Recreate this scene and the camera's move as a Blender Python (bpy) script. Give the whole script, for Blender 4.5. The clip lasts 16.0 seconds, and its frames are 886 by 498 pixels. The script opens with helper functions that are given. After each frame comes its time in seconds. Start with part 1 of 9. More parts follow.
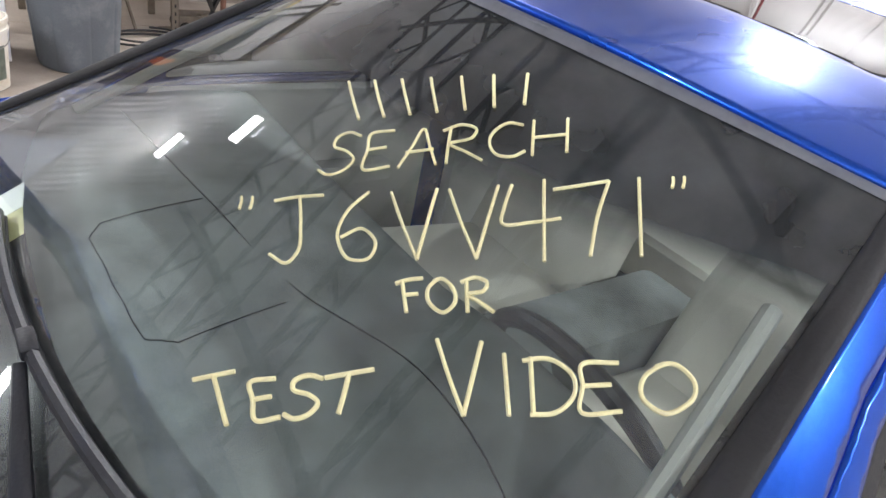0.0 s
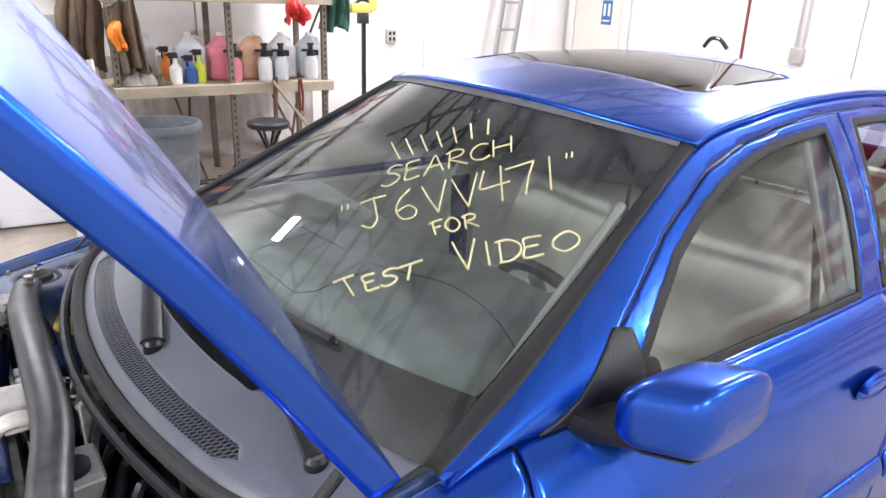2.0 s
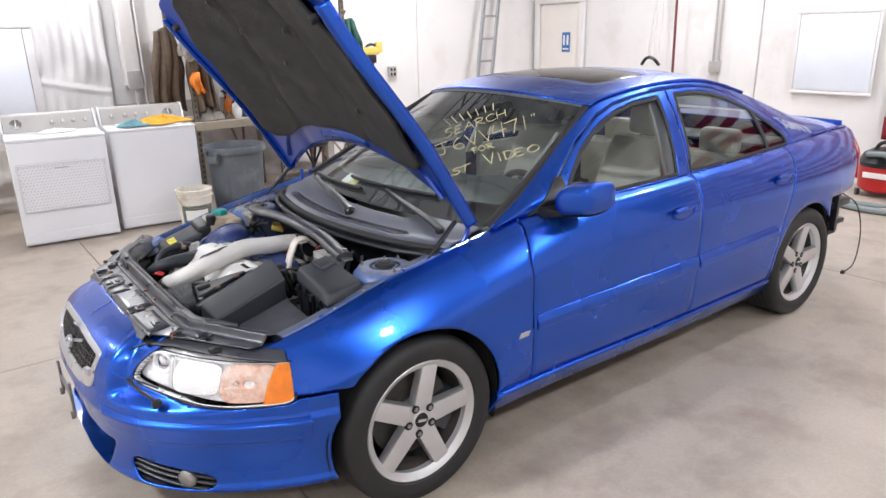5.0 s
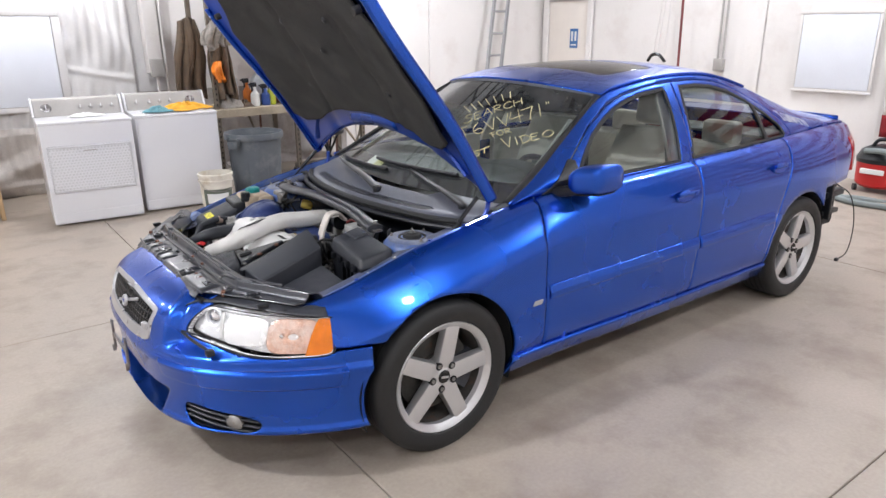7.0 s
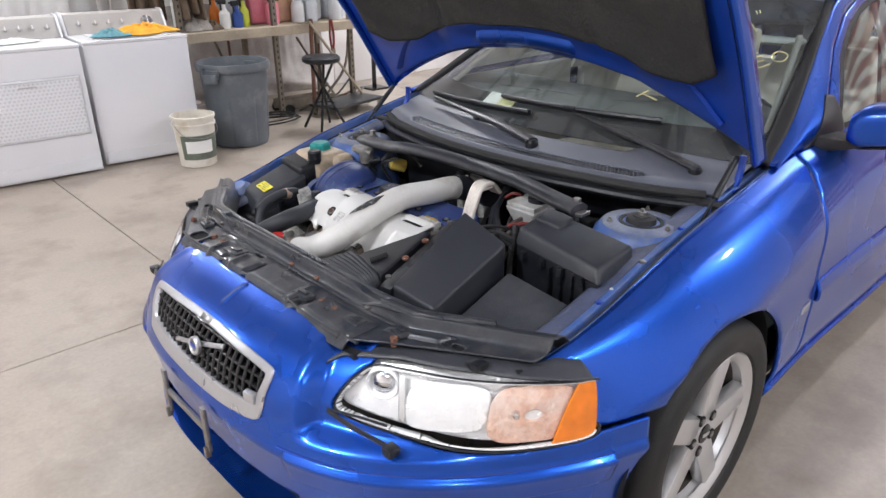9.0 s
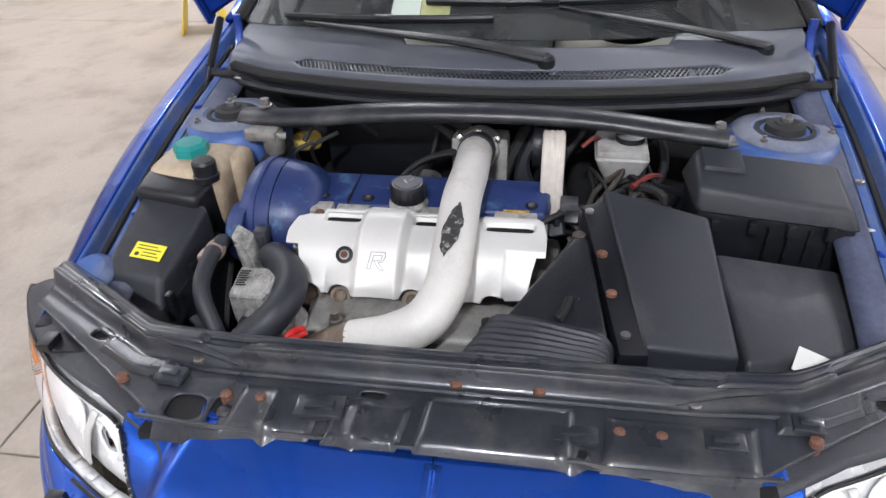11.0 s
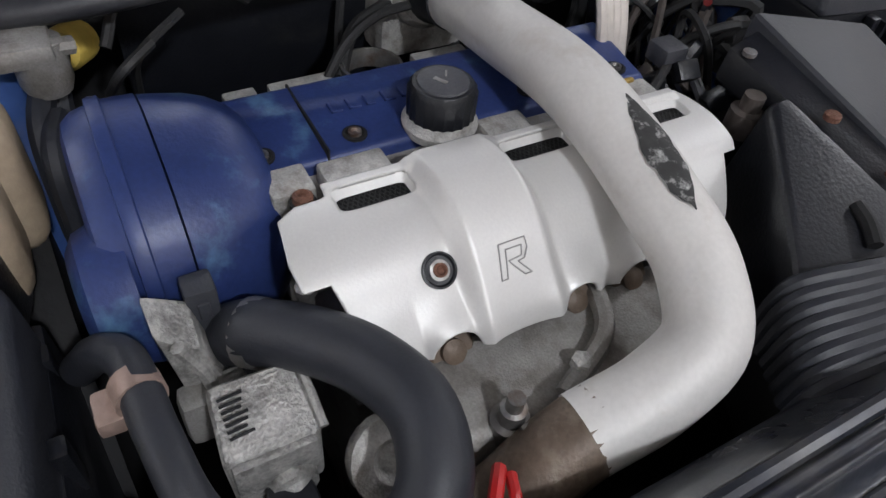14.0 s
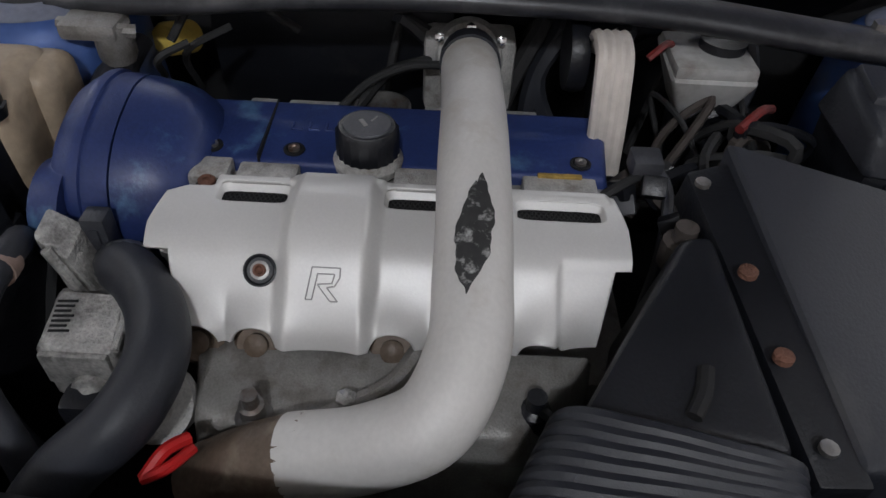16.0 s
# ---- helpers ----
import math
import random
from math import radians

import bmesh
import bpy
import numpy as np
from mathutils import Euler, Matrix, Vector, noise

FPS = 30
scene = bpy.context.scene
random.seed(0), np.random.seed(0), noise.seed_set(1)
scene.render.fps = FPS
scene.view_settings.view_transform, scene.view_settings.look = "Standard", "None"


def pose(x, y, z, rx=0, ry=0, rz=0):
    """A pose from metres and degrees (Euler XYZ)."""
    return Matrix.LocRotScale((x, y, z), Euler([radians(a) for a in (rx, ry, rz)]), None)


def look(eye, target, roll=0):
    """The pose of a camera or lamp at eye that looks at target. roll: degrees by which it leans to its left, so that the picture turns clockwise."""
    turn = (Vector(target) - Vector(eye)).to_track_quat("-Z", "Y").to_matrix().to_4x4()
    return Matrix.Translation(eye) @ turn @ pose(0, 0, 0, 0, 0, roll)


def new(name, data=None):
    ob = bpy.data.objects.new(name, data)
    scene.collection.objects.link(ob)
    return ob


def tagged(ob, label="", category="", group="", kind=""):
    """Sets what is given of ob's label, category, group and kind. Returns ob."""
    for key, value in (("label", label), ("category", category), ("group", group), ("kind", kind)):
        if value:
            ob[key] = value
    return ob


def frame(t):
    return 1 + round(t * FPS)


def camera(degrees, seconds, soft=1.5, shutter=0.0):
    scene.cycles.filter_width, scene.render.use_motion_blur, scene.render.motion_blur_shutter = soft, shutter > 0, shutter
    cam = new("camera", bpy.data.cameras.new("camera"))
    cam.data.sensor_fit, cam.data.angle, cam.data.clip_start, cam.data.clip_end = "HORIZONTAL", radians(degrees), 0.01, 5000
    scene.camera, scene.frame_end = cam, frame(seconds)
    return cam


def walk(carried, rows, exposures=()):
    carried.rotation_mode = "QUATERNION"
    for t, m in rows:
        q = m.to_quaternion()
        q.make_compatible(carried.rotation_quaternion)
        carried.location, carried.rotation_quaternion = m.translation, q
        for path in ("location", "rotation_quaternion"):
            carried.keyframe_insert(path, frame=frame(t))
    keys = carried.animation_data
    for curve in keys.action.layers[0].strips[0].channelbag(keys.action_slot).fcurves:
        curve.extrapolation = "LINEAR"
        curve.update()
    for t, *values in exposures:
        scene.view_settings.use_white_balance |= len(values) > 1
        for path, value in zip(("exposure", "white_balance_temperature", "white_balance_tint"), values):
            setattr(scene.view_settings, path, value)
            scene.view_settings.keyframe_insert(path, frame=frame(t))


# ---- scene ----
cam = camera(66.0, 16.0)
PATH = [
    (0, (0.342, -0.77, 1.547), (1.486, 0.532, 0.549), 12.6),
    (0.5, (0.309, -0.81, 1.561), (1.489, 0.489, 0.6), 11.6),
    (1, (0.274, -0.909, 1.561), (1.456, 0.434, 0.666), 9.0),
    (1.5, (0.175, -1.136, 1.58), (1.313, 0.295, 0.768), 5.8),
    (2, (-0.041, -1.391, 1.587), (1.051, 0.134, 0.891), 2.2),
    (2.5, (-0.314, -1.636, 1.608), (0.82, -0.128, 0.945), 1.0),
    (3, (-0.554, -1.886, 1.628), (0.591, -0.367, 1.012), 0.6),
    (3.5, (-0.777, -2.117, 1.623), (0.353, -0.584, 1.015), -1.0),
    (4, (-0.951, -2.316, 1.639), (0.195, -0.801, 1.012), -1.4),
    (6.3, (-1.418, -2.833, 1.651), (-0.279, -1.293, 1.077), -1.0),
    (6.5, (-1.431, -2.83, 1.644), (-0.29, -1.295, 1.061), -0.9),
    (7, (-1.445, -2.801, 1.636), (-0.309, -1.275, 1.018), -0.4),
    (7.5, (-1.428, -2.647, 1.607), (-0.318, -1.117, 0.955), 0.3),
    (8, (-1.398, -2.279, 1.57), (-0.324, -0.743, 0.87), 1.2),
    (8.5, (-1.465, -1.873, 1.523), (-0.333, -0.389, 0.804), 1.4),
    (9, (-1.486, -1.446, 1.489), (-0.235, -0.112, 0.68), -0.2),
    (9.2, (-1.466, -1.273, 1.488), (-0.169, 0.013, 0.674), -1.0),
    (11.3, (-1.293, 0.027, 1.404), (0.332, 0.139, 0.244), -1.3),
    (11.5, (-1.216, 0.099, 1.37), (0.4, 0.101, 0.191), -0.5),
    (12, (-1.066, 0.261, 1.302), (0.483, 0.039, 0.057), 1.5),
    (12.5, (-0.984, 0.414, 1.279), (0.446, -0.039, -0.043), 3.9),
    (13, (-0.846, 0.463, 1.225), (0.472, -0.17, -0.139), 4.4),
    (13.5, (-0.731, 0.47, 1.171), (0.471, -0.254, -0.255), 5.3),
    (14, (-0.684, 0.485, 1.166), (0.459, -0.279, -0.286), 7.1),
    (14.5, (-0.677, 0.477, 1.165), (0.482, -0.288, -0.274), 9.2),
    (15, (-0.75, 0.419, 1.183), (0.519, -0.21, -0.228), 9.4),
    (15.5, (-0.845, 0.288, 1.219), (0.529, -0.063, -0.192), 4.9),
    (16, (-0.828, 0.094, 1.209), (0.629, 0.083, -0.161), 3.2),
]
EXPOSURES = [(0.0, 0.88), (1.5, 1.03), (2.0, 1.02), (3.0, 0.86), (4.0, 0.70), (6.5, 0.43), (9.0, 0.44), (11.5, 0.58), (12.5, 0.49), (14.0, 0.0), (15.0, 0.06), (15.5, -0.18), (16.0, -0.72)]
walk(cam, [(t, look(e, g, r)) for t, e, g, r in PATH], exposures=EXPOSURES)

# ---- world and lamps ----
world = bpy.data.worlds.new("world")
scene.world = world
world.use_nodes = True
world.node_tree.nodes["Background"].inputs[0].default_value = (0.9, 0.95, 1.0, 1)
world.node_tree.nodes["Background"].inputs[1].default_value = 0.2
ROOM = dict(x0=-5.6, x1=6.7, y0=-6.6, y1=5.45, z1=4.75)
# place and watts of each ceiling lamp
LAMP_SPOTS = [(-3.4, 4.4, 3.3, 22), (0.0, 4.4, 3.3, 22), (3.2, 3.9, 3.6, 66), (-0.35, 5.1, 2.8, 5), (5.7, 1.8, 4.1, 62), (4.9, -1.4, 4.0, 55), (-3.7, 0.2, 4.0, 140),
              (-3.6, -4.4, 4.0, 62), (0.4, -4.6, 4.0, 70), (4.2, -4.4, 4.0, 70)]
LAMP_COLOR = (0.925, 0.957, 1.025)


# ---- helpers ----
def herm(xs, ys, x):
    """A smooth curve through the given points."""
    xs, ys, x = np.asarray(xs, float), np.asarray(ys, float), np.asarray(x, float)
    m = np.gradient(ys, xs)
    x = np.clip(x, xs[0], xs[-1])
    k = np.clip(np.searchsorted(xs, x) - 1, 0, len(xs) - 2)
    h = xs[k + 1] - xs[k]
    t = (x - xs[k]) / h
    return ((2 * t**3 - 3 * t**2 + 1) * ys[k] + (t**3 - 2 * t**2 + t) * h * m[k]
            + (-2 * t**3 + 3 * t**2) * ys[k + 1] + (t**3 - t**2) * h * m[k + 1])


def curve3(pts, n):
    """n points along a smooth line through pts (x, y, z[, radius])."""
    pts = np.array(pts, float)
    d = np.r_[0, np.cumsum(np.linalg.norm(np.diff(pts[:, :3], axis=0), axis=1))]
    t = np.linspace(0, d[-1], n)
    return np.stack([herm(d, pts[:, i], t) for i in range(pts.shape[1])], -1)


def mesh_of(verts, faces, mat, smooth=True, name="mesh"):
    me = bpy.data.meshes.new(name)
    me.from_pydata([tuple(map(float, v)) for v in verts], [], faces)
    me.materials.append(mat)
    if smooth:
        me.polygons.foreach_set("use_smooth", [True] * len(me.polygons))
    return me


def thing(name, label, category, loc=(0, 0, 0), rz=0.0, group="", kind=""):
    ob = new(name)
    ob.empty_display_size = 0.1
    ob.matrix_basis = pose(*loc, 0, 0, rz)
    return tagged(ob, label, category, group, kind)


def part(name, me, mat=None, parent=None, label="", bevel=0.0, solid=0.0, m=None, smooth=None):
    """Links one mesh object (a bmesh or a mesh) under its thing or part."""
    if isinstance(me, bmesh.types.BMesh):
        bm, me = me, bpy.data.meshes.new(name)
        bmesh.ops.recalc_face_normals(bm, faces=bm.faces)
        bm.to_mesh(me)
        bm.free()
        me.materials.append(mat)
        if smooth is None:
            smooth = True
        if smooth:
            me.polygons.foreach_set("use_smooth", [True] * len(me.polygons))
            me.set_sharp_from_angle(angle=radians(35))
    ob = new(name, me)
    if parent is not None:
        ob.parent = parent
    if m is not None:
        ob.matrix_basis = m
    if solid:
        mod = ob.modifiers.new("solid", "SOLIDIFY")
        mod.thickness, mod.offset = abs(solid), (-1 if solid > 0 else 1)
    if bevel:
        mod = ob.modifiers.new("bevel", "BEVEL")
        mod.width, mod.segments, mod.limit_method, mod.angle_limit = bevel, 2, "ANGLE", radians(40)
    if label:
        tagged(ob, label)
    return ob


def put_box(bm, x0, x1, y0, y1, z0, z1, m=None):
    out = bmesh.ops.create_cube(bm, size=1)["verts"]
    for v in out:
        v.co = Vector(((x0 + x1) / 2 + v.co.x * (x1 - x0), (y0 + y1) / 2 + v.co.y * (y1 - y0), (z0 + z1) / 2 + v.co.z * (z1 - z0)))
        if m is not None:
            v.co = m @ v.co
    return out


def box(x0, x1, y0, y1, z0, z1, bevel=0.0, seg=2, m=None):
    bm = bmesh.new()
    put_box(bm, x0, x1, y0, y1, z0, z1, m)
    if bevel:
        bmesh.ops.bevel(bm, geom=bm.edges[:], offset=bevel, segments=seg, profile=0.6, affect="EDGES")
    return bm


def hexa(low, top, bevel=0.0, seg=2):
    """A block between four lower and four upper corners."""
    bm = bmesh.new()
    a = [bm.verts.new(p) for p in low]
    b = [bm.verts.new(p) for p in top]
    bm.faces.new(a[::-1]), bm.faces.new(b)
    for i in range(4):
        bm.faces.new((a[i], a[(i + 1) % 4], b[(i + 1) % 4], b[i]))
    bmesh.ops.recalc_face_normals(bm, faces=bm.faces)
    if bevel:
        bmesh.ops.bevel(bm, geom=bm.edges[:], offset=bevel, segments=seg, profile=0.6, affect="EDGES")
    return bm


def prism(poly, axis, a, b, bevel=0.0, seg=2):
    """A flat outline pushed along an axis from a to b."""
    bm = bmesh.new()
    def at(p, h):
        q = list(p)
        q.insert("xyz".index(axis), h)
        return q
    f0 = [bm.verts.new(at(p, a)) for p in poly]
    f1 = [bm.verts.new(at(p, b)) for p in poly]
    bm.faces.new(f0), bm.faces.new(f1[::-1])
    n = len(poly)
    for i in range(n):
        bm.faces.new((f0[i], f1[i], f1[(i + 1) % n], f0[(i + 1) % n]))
    bmesh.ops.recalc_face_normals(bm, faces=bm.faces)
    if bevel:
        bmesh.ops.bevel(bm, geom=bm.edges[:], offset=bevel, segments=seg, profile=0.6, affect="EDGES")
    return bm


def lathe(profile, seg=32, m=None, arc=1.0, caps=True):
    """Turns (radius, height) points round the z axis."""
    bm = bmesh.new()
    rings = []
    for r, h in profile:
        rings.append([bm.verts.new((r * math.cos(2 * math.pi * arc * i / seg), r * math.sin(2 * math.pi * arc * i / seg), h)) for i in range(seg)])
    for a, b in zip(rings, rings[1:]):
        for i in range(seg if arc == 1.0 else seg - 1):
            bm.faces.new((a[i], a[(i + 1) % seg], b[(i + 1) % seg], b[i]))
    if arc == 1.0 and caps:
        for ring, (r, h) in ((rings[0], profile[0]), (rings[-1], profile[-1])):
            if r > 1e-4:
                bm.faces.new(ring)
    bmesh.ops.remove_doubles(bm, verts=bm.verts, dist=1e-5)
    if m is not None:
        bm.transform(m)
    return bm


def tube(pts, radius=0.01, n=40, seg=12, squash=1.0):
    """A bent round bar along pts; a fourth number is the radius there. squash flattens it across z."""
    p = np.array(pts, float)
    if p.shape[1] == 3:
        p = np.c_[p, np.full(len(p), radius)]
    c = curve3(p, n)
    t = np.gradient(c[:, :3], axis=0)
    t /= np.linalg.norm(t, axis=1)[:, None]
    up = np.array([0.0, 0.0, 1.0]) if abs(t[0][2]) < 0.9 else np.array([1.0, 0.0, 0.0])
    bm, rings = bmesh.new(), []
    side = np.cross(t[0], up)
    for i in range(n):
        side = side - t[i] * np.dot(side, t[i])
        side /= np.linalg.norm(side)
        up2 = np.cross(side, t[i])
        rings.append([bm.verts.new(c[i, :3] + c[i, 3] * (side * math.cos(a) + squash * up2 * math.sin(a)))
                      for a in np.linspace(0, 2 * math.pi, seg, endpoint=False)])
    for a, b in zip(rings, rings[1:]):
        for i in range(seg):
            bm.faces.new((a[i], a[(i + 1) % seg], b[(i + 1) % seg], b[i]))
    bm.faces.new(rings[0]), bm.faces.new(rings[-1])
    return bm


def join(*bms):
    out = bmesh.new()
    for b in bms:
        me = bpy.data.meshes.new("tmp")
        b.to_mesh(me)
        b.free()
        out.from_mesh(me)
        bpy.data.meshes.remove(me)
    return out


def sd_poly(px, pz, poly):
    """Signed distance to a polygon, positive outside."""
    d = np.full(np.shape(px), 1e9)
    s = np.ones(np.shape(px))
    n = len(poly)
    for i in range(n):
        ax, az = poly[i]
        bx, bz = poly[i - 1]
        ex, ez = bx - ax, bz - az
        wx, wz = px - ax, pz - az
        k = np.clip((wx * ex + wz * ez) / (ex * ex + ez * ez), 0, 1)
        d = np.minimum(d, (wx - ex * k) ** 2 + (wz - ez * k) ** 2)
        c1, c2, c3 = pz >= az, pz < bz, ex * wz > ez * wx
        s = np.where((c1 & c2 & c3) | (~c1 & ~c2 & ~c3), -s, s)
    return s * np.sqrt(d)


def sheet(fn, u, v, mat, keep=None, flip=False, name="sheet"):
    """A curved panel over the grid u x v, kept where keep(P) > 0, its border drawn along keep = 0."""
    U, V = np.meshgrid(np.linspace(*u), np.linspace(*v), indexing="ij")
    nu, nv = U.shape
    idx = np.arange(nu * nv).reshape(nu, nv)
    quads = np.stack([idx[:-1, :-1], idx[1:, :-1], idx[1:, 1:], idx[:-1, 1:]], -1).reshape(-1, 4)
    if keep is not None:
        uc = (U[:-1, :-1] + U[1:, 1:]) / 2
        vc = (V[:-1, :-1] + V[1:, 1:]) / 2
        ok = (keep(fn(uc, vc)) > 0).ravel()
        a, b = np.zeros(nu * nv, bool), np.zeros(nu * nv, bool)
        a[quads[ok].ravel()] = True
        b[quads[~ok].ravel()] = True
        rim = (a & b).reshape(nu, nv)
        quads = quads[ok]
        du, dv = (u[1] - u[0]) / (nu - 1), (v[1] - v[0]) / (nv - 1)
        A, B = U[rim], V[rim]
        A0, B0 = A.copy(), B.copy()
        for _ in range(6):
            d = keep(fn(A, B))
            gu = (keep(fn(A + du * 0.05, B)) - d) / 0.05
            gv = (keep(fn(A, B + dv * 0.05)) - d) / 0.05
            k = d / np.maximum(gu**2 + gv**2, 1e-9)
            A = np.clip(A - du * np.clip(k * gu, -0.7, 0.7), np.maximum(A0 - du * 0.95, min(u[:2])), np.minimum(A0 + du * 0.95, max(u[:2])))
            B = np.clip(B - dv * np.clip(k * gv, -0.7, 0.7), np.maximum(B0 - dv * 0.95, min(v[:2])), np.minimum(B0 + dv * 0.95, max(v[:2])))
        U[rim], V[rim] = A, B
    P = fn(U, V).reshape(-1, 3)
    if flip:
        quads = quads[:, ::-1]
    used = np.unique(quads)
    back = np.full(len(P), -1)
    back[used] = np.arange(len(used))
    return mesh_of(P[used], [tuple(int(i) for i in q) for q in back[quads]], mat, name=name)


def mirror_y(fn):
    return lambda u, v: fn(u, v) * np.array([1.0, -1.0, 1.0])


# ---- materials ----
def material(name, color, rough=0.5, metal=0.0, var=0.12, scale=6.0, fine=90.0, bump=0.05, coat=0.0, dirt=None, dirt_amount=0.3, dirt_scale=3.0, spec=0.5, rvar=0.1, piece=0.0):
    mt = bpy.data.materials.new(name)
    mt.use_nodes = True
    nt = mt.node_tree
    N, L = nt.nodes, nt.links
    bs = N["Principled BSDF"]
    tc = N.new("ShaderNodeTexCoord")
    n1, n2 = N.new("ShaderNodeTexNoise"), N.new("ShaderNodeTexNoise")
    n1.inputs["Scale"].default_value, n1.inputs["Detail"].default_value = scale, 5
    n2.inputs["Scale"].default_value, n2.inputs["Detail"].default_value = fine, 3
    L.new(tc.outputs["Object"], n1.inputs["Vector"])
    L.new(tc.outputs["Object"], n2.inputs["Vector"])
    mix = N.new("ShaderNodeMath")
    mix.operation = "MULTIPLY_ADD"
    mix.inputs[1].default_value, mix.inputs[2].default_value = 0.35, 0.325
    L.new(n2.outputs["Fac"], mix.inputs[0])
    add = N.new("ShaderNodeMath")
    add.operation = "MULTIPLY_ADD"
    add.inputs[1].default_value = 0.65
    L.new(n1.outputs["Fac"], add.inputs[0])
    sub = N.new("ShaderNodeMath")
    sub.operation = "MULTIPLY"
    sub.inputs[1].default_value = 0.35
    L.new(n2.outputs["Fac"], sub.inputs[0])
    L.new(sub.outputs[0], add.inputs[2])
    ramp = N.new("ShaderNodeValToRGB")
    c = np.array(color, float)
    ramp.color_ramp.elements[0].position, ramp.color_ramp.elements[1].position = 0.3, 0.7
    ramp.color_ramp.elements[0].color = (*np.clip(c * (1 - var), 0, 1), 1)
    ramp.color_ramp.elements[1].color = (*np.clip(c * (1 + var), 0, 1), 1)
    L.new(add.outputs[0], ramp.inputs[0])
    out = ramp.outputs[0]
    if dirt is not None:
        n3 = N.new("ShaderNodeTexNoise")
        n3.inputs["Scale"].default_value, n3.inputs["Detail"].default_value, n3.inputs["Roughness"].default_value = dirt_scale, 8, 0.65
        L.new(tc.outputs["Object"], n3.inputs["Vector"])
        r3 = N.new("ShaderNodeMapRange")
        r3.inputs[1].default_value, r3.inputs[2].default_value = 0.62 - dirt_amount * 0.4, 0.72
        r3.inputs[4].default_value = 0.85
        L.new(n3.outputs["Fac"], r3.inputs[0])
        mx = N.new("ShaderNodeMix")
        mx.data_type = "RGBA"
        mx.inputs["B"].default_value = (*dirt, 1)
        L.new(r3.outputs[0], mx.inputs["Factor"])
        L.new(out, mx.inputs["A"])
        out = mx.outputs["Result"]
    if piece:
        oi = N.new("ShaderNodeObjectInfo")
        hs = N.new("ShaderNodeHueSaturation")
        mr = N.new("ShaderNodeMapRange")
        mr.inputs[3].default_value, mr.inputs[4].default_value = 1 - piece, 1 + piece
        L.new(oi.outputs["Random"], mr.inputs[0])
        L.new(mr.outputs[0], hs.inputs["Value"])
        L.new(out, hs.inputs["Color"])
        out = hs.outputs[0]
    L.new(out, bs.inputs["Base Color"])
    rr = N.new("ShaderNodeMapRange")
    rr.inputs[3].default_value, rr.inputs[4].default_value = max(rough - rvar, 0.02), min(rough + rvar, 1)
    L.new(n1.outputs["Fac"], rr.inputs[0])
    L.new(rr.outputs[0], bs.inputs["Roughness"])
    bs.inputs["Metallic"].default_value = metal
    bs.inputs["Coat Weight"].default_value = coat
    bs.inputs["Coat Roughness"].default_value = 0.04
    bs.inputs["Specular IOR Level"].default_value = spec
    if bump:
        bp = N.new("ShaderNodeBump")
        bp.inputs["Strength"].default_value, bp.inputs["Distance"].default_value = bump, 0.01
        L.new(n2.outputs["Fac"], bp.inputs["Height"])
        L.new(bp.outputs[0], bs.inputs["Normal"])
    return mt


def glass_material(name, tint, band=None, ior=1.5, dust=0.0):
    """Thin tinted glass: clear seen through, mirror-like by its angle."""
    mt = bpy.data.materials.new(name)
    mt.use_nodes = True
    nt = mt.node_tree
    N, L = nt.nodes, nt.links
    N.remove(N["Principled BSDF"])
    tr, gl, mx, fr = N.new("ShaderNodeBsdfTransparent"), N.new("ShaderNodeBsdfGlossy"), N.new("ShaderNodeMixShader"), N.new("ShaderNodeFresnel")
    tr.inputs[0].default_value = (*tint, 1)
    gl.inputs["Roughness"].default_value = 0.01
    fr.inputs[0].default_value = ior
    if band is not None:
        tc, sp, rp = N.new("ShaderNodeTexCoord"), N.new("ShaderNodeSeparateXYZ"), N.new("ShaderNodeValToRGB")
        mr = N.new("ShaderNodeMapRange")
        mr.inputs[1].default_value, mr.inputs[2].default_value = band[0], band[1]
        L.new(tc.outputs["Object"], sp.inputs[0])
        L.new(sp.outputs[2], mr.inputs[0])
        L.new(mr.outputs[0], rp.inputs[0])
        rp.color_ramp.elements[0].color = (*tint, 1)
        rp.color_ramp.elements[1].color = (*band[2], 1)
        L.new(rp.outputs[0], tr.inputs[0])
    L.new(fr.outputs[0], mx.inputs[0])
    L.new(tr.outputs[0], mx.inputs[1])
    L.new(gl.outputs[0], mx.inputs[2])
    out = mx.outputs[0]
    # Pale mottled film: haze of reflected light put in as diffuse colour.
    if dust:
        df, dm, dn, dr_ = N.new("ShaderNodeBsdfDiffuse"), N.new("ShaderNodeMixShader"), N.new("ShaderNodeTexNoise"), N.new("ShaderNodeMapRange")
        tc2 = N.new("ShaderNodeTexCoord")
        df.inputs[0].default_value = (0.62, 0.66, 0.68, 1)
        dn.inputs["Scale"].default_value, dn.inputs["Detail"].default_value = 7, 6
        dr_.inputs[1].default_value, dr_.inputs[2].default_value, dr_.inputs[3].default_value, dr_.inputs[4].default_value = 0.35, 0.68, dust * 0.55, dust * 1.6
        L.new(tc2.outputs["Object"], dn.inputs["Vector"])
        L.new(dn.outputs["Fac"], dr_.inputs[0])
        L.new(dr_.outputs[0], dm.inputs[0])
        L.new(out, dm.inputs[1])
        L.new(df.outputs[0], dm.inputs[2])
        out = dm.outputs[0]
    L.new(out, N["Material Output"].inputs[0])
    return mt


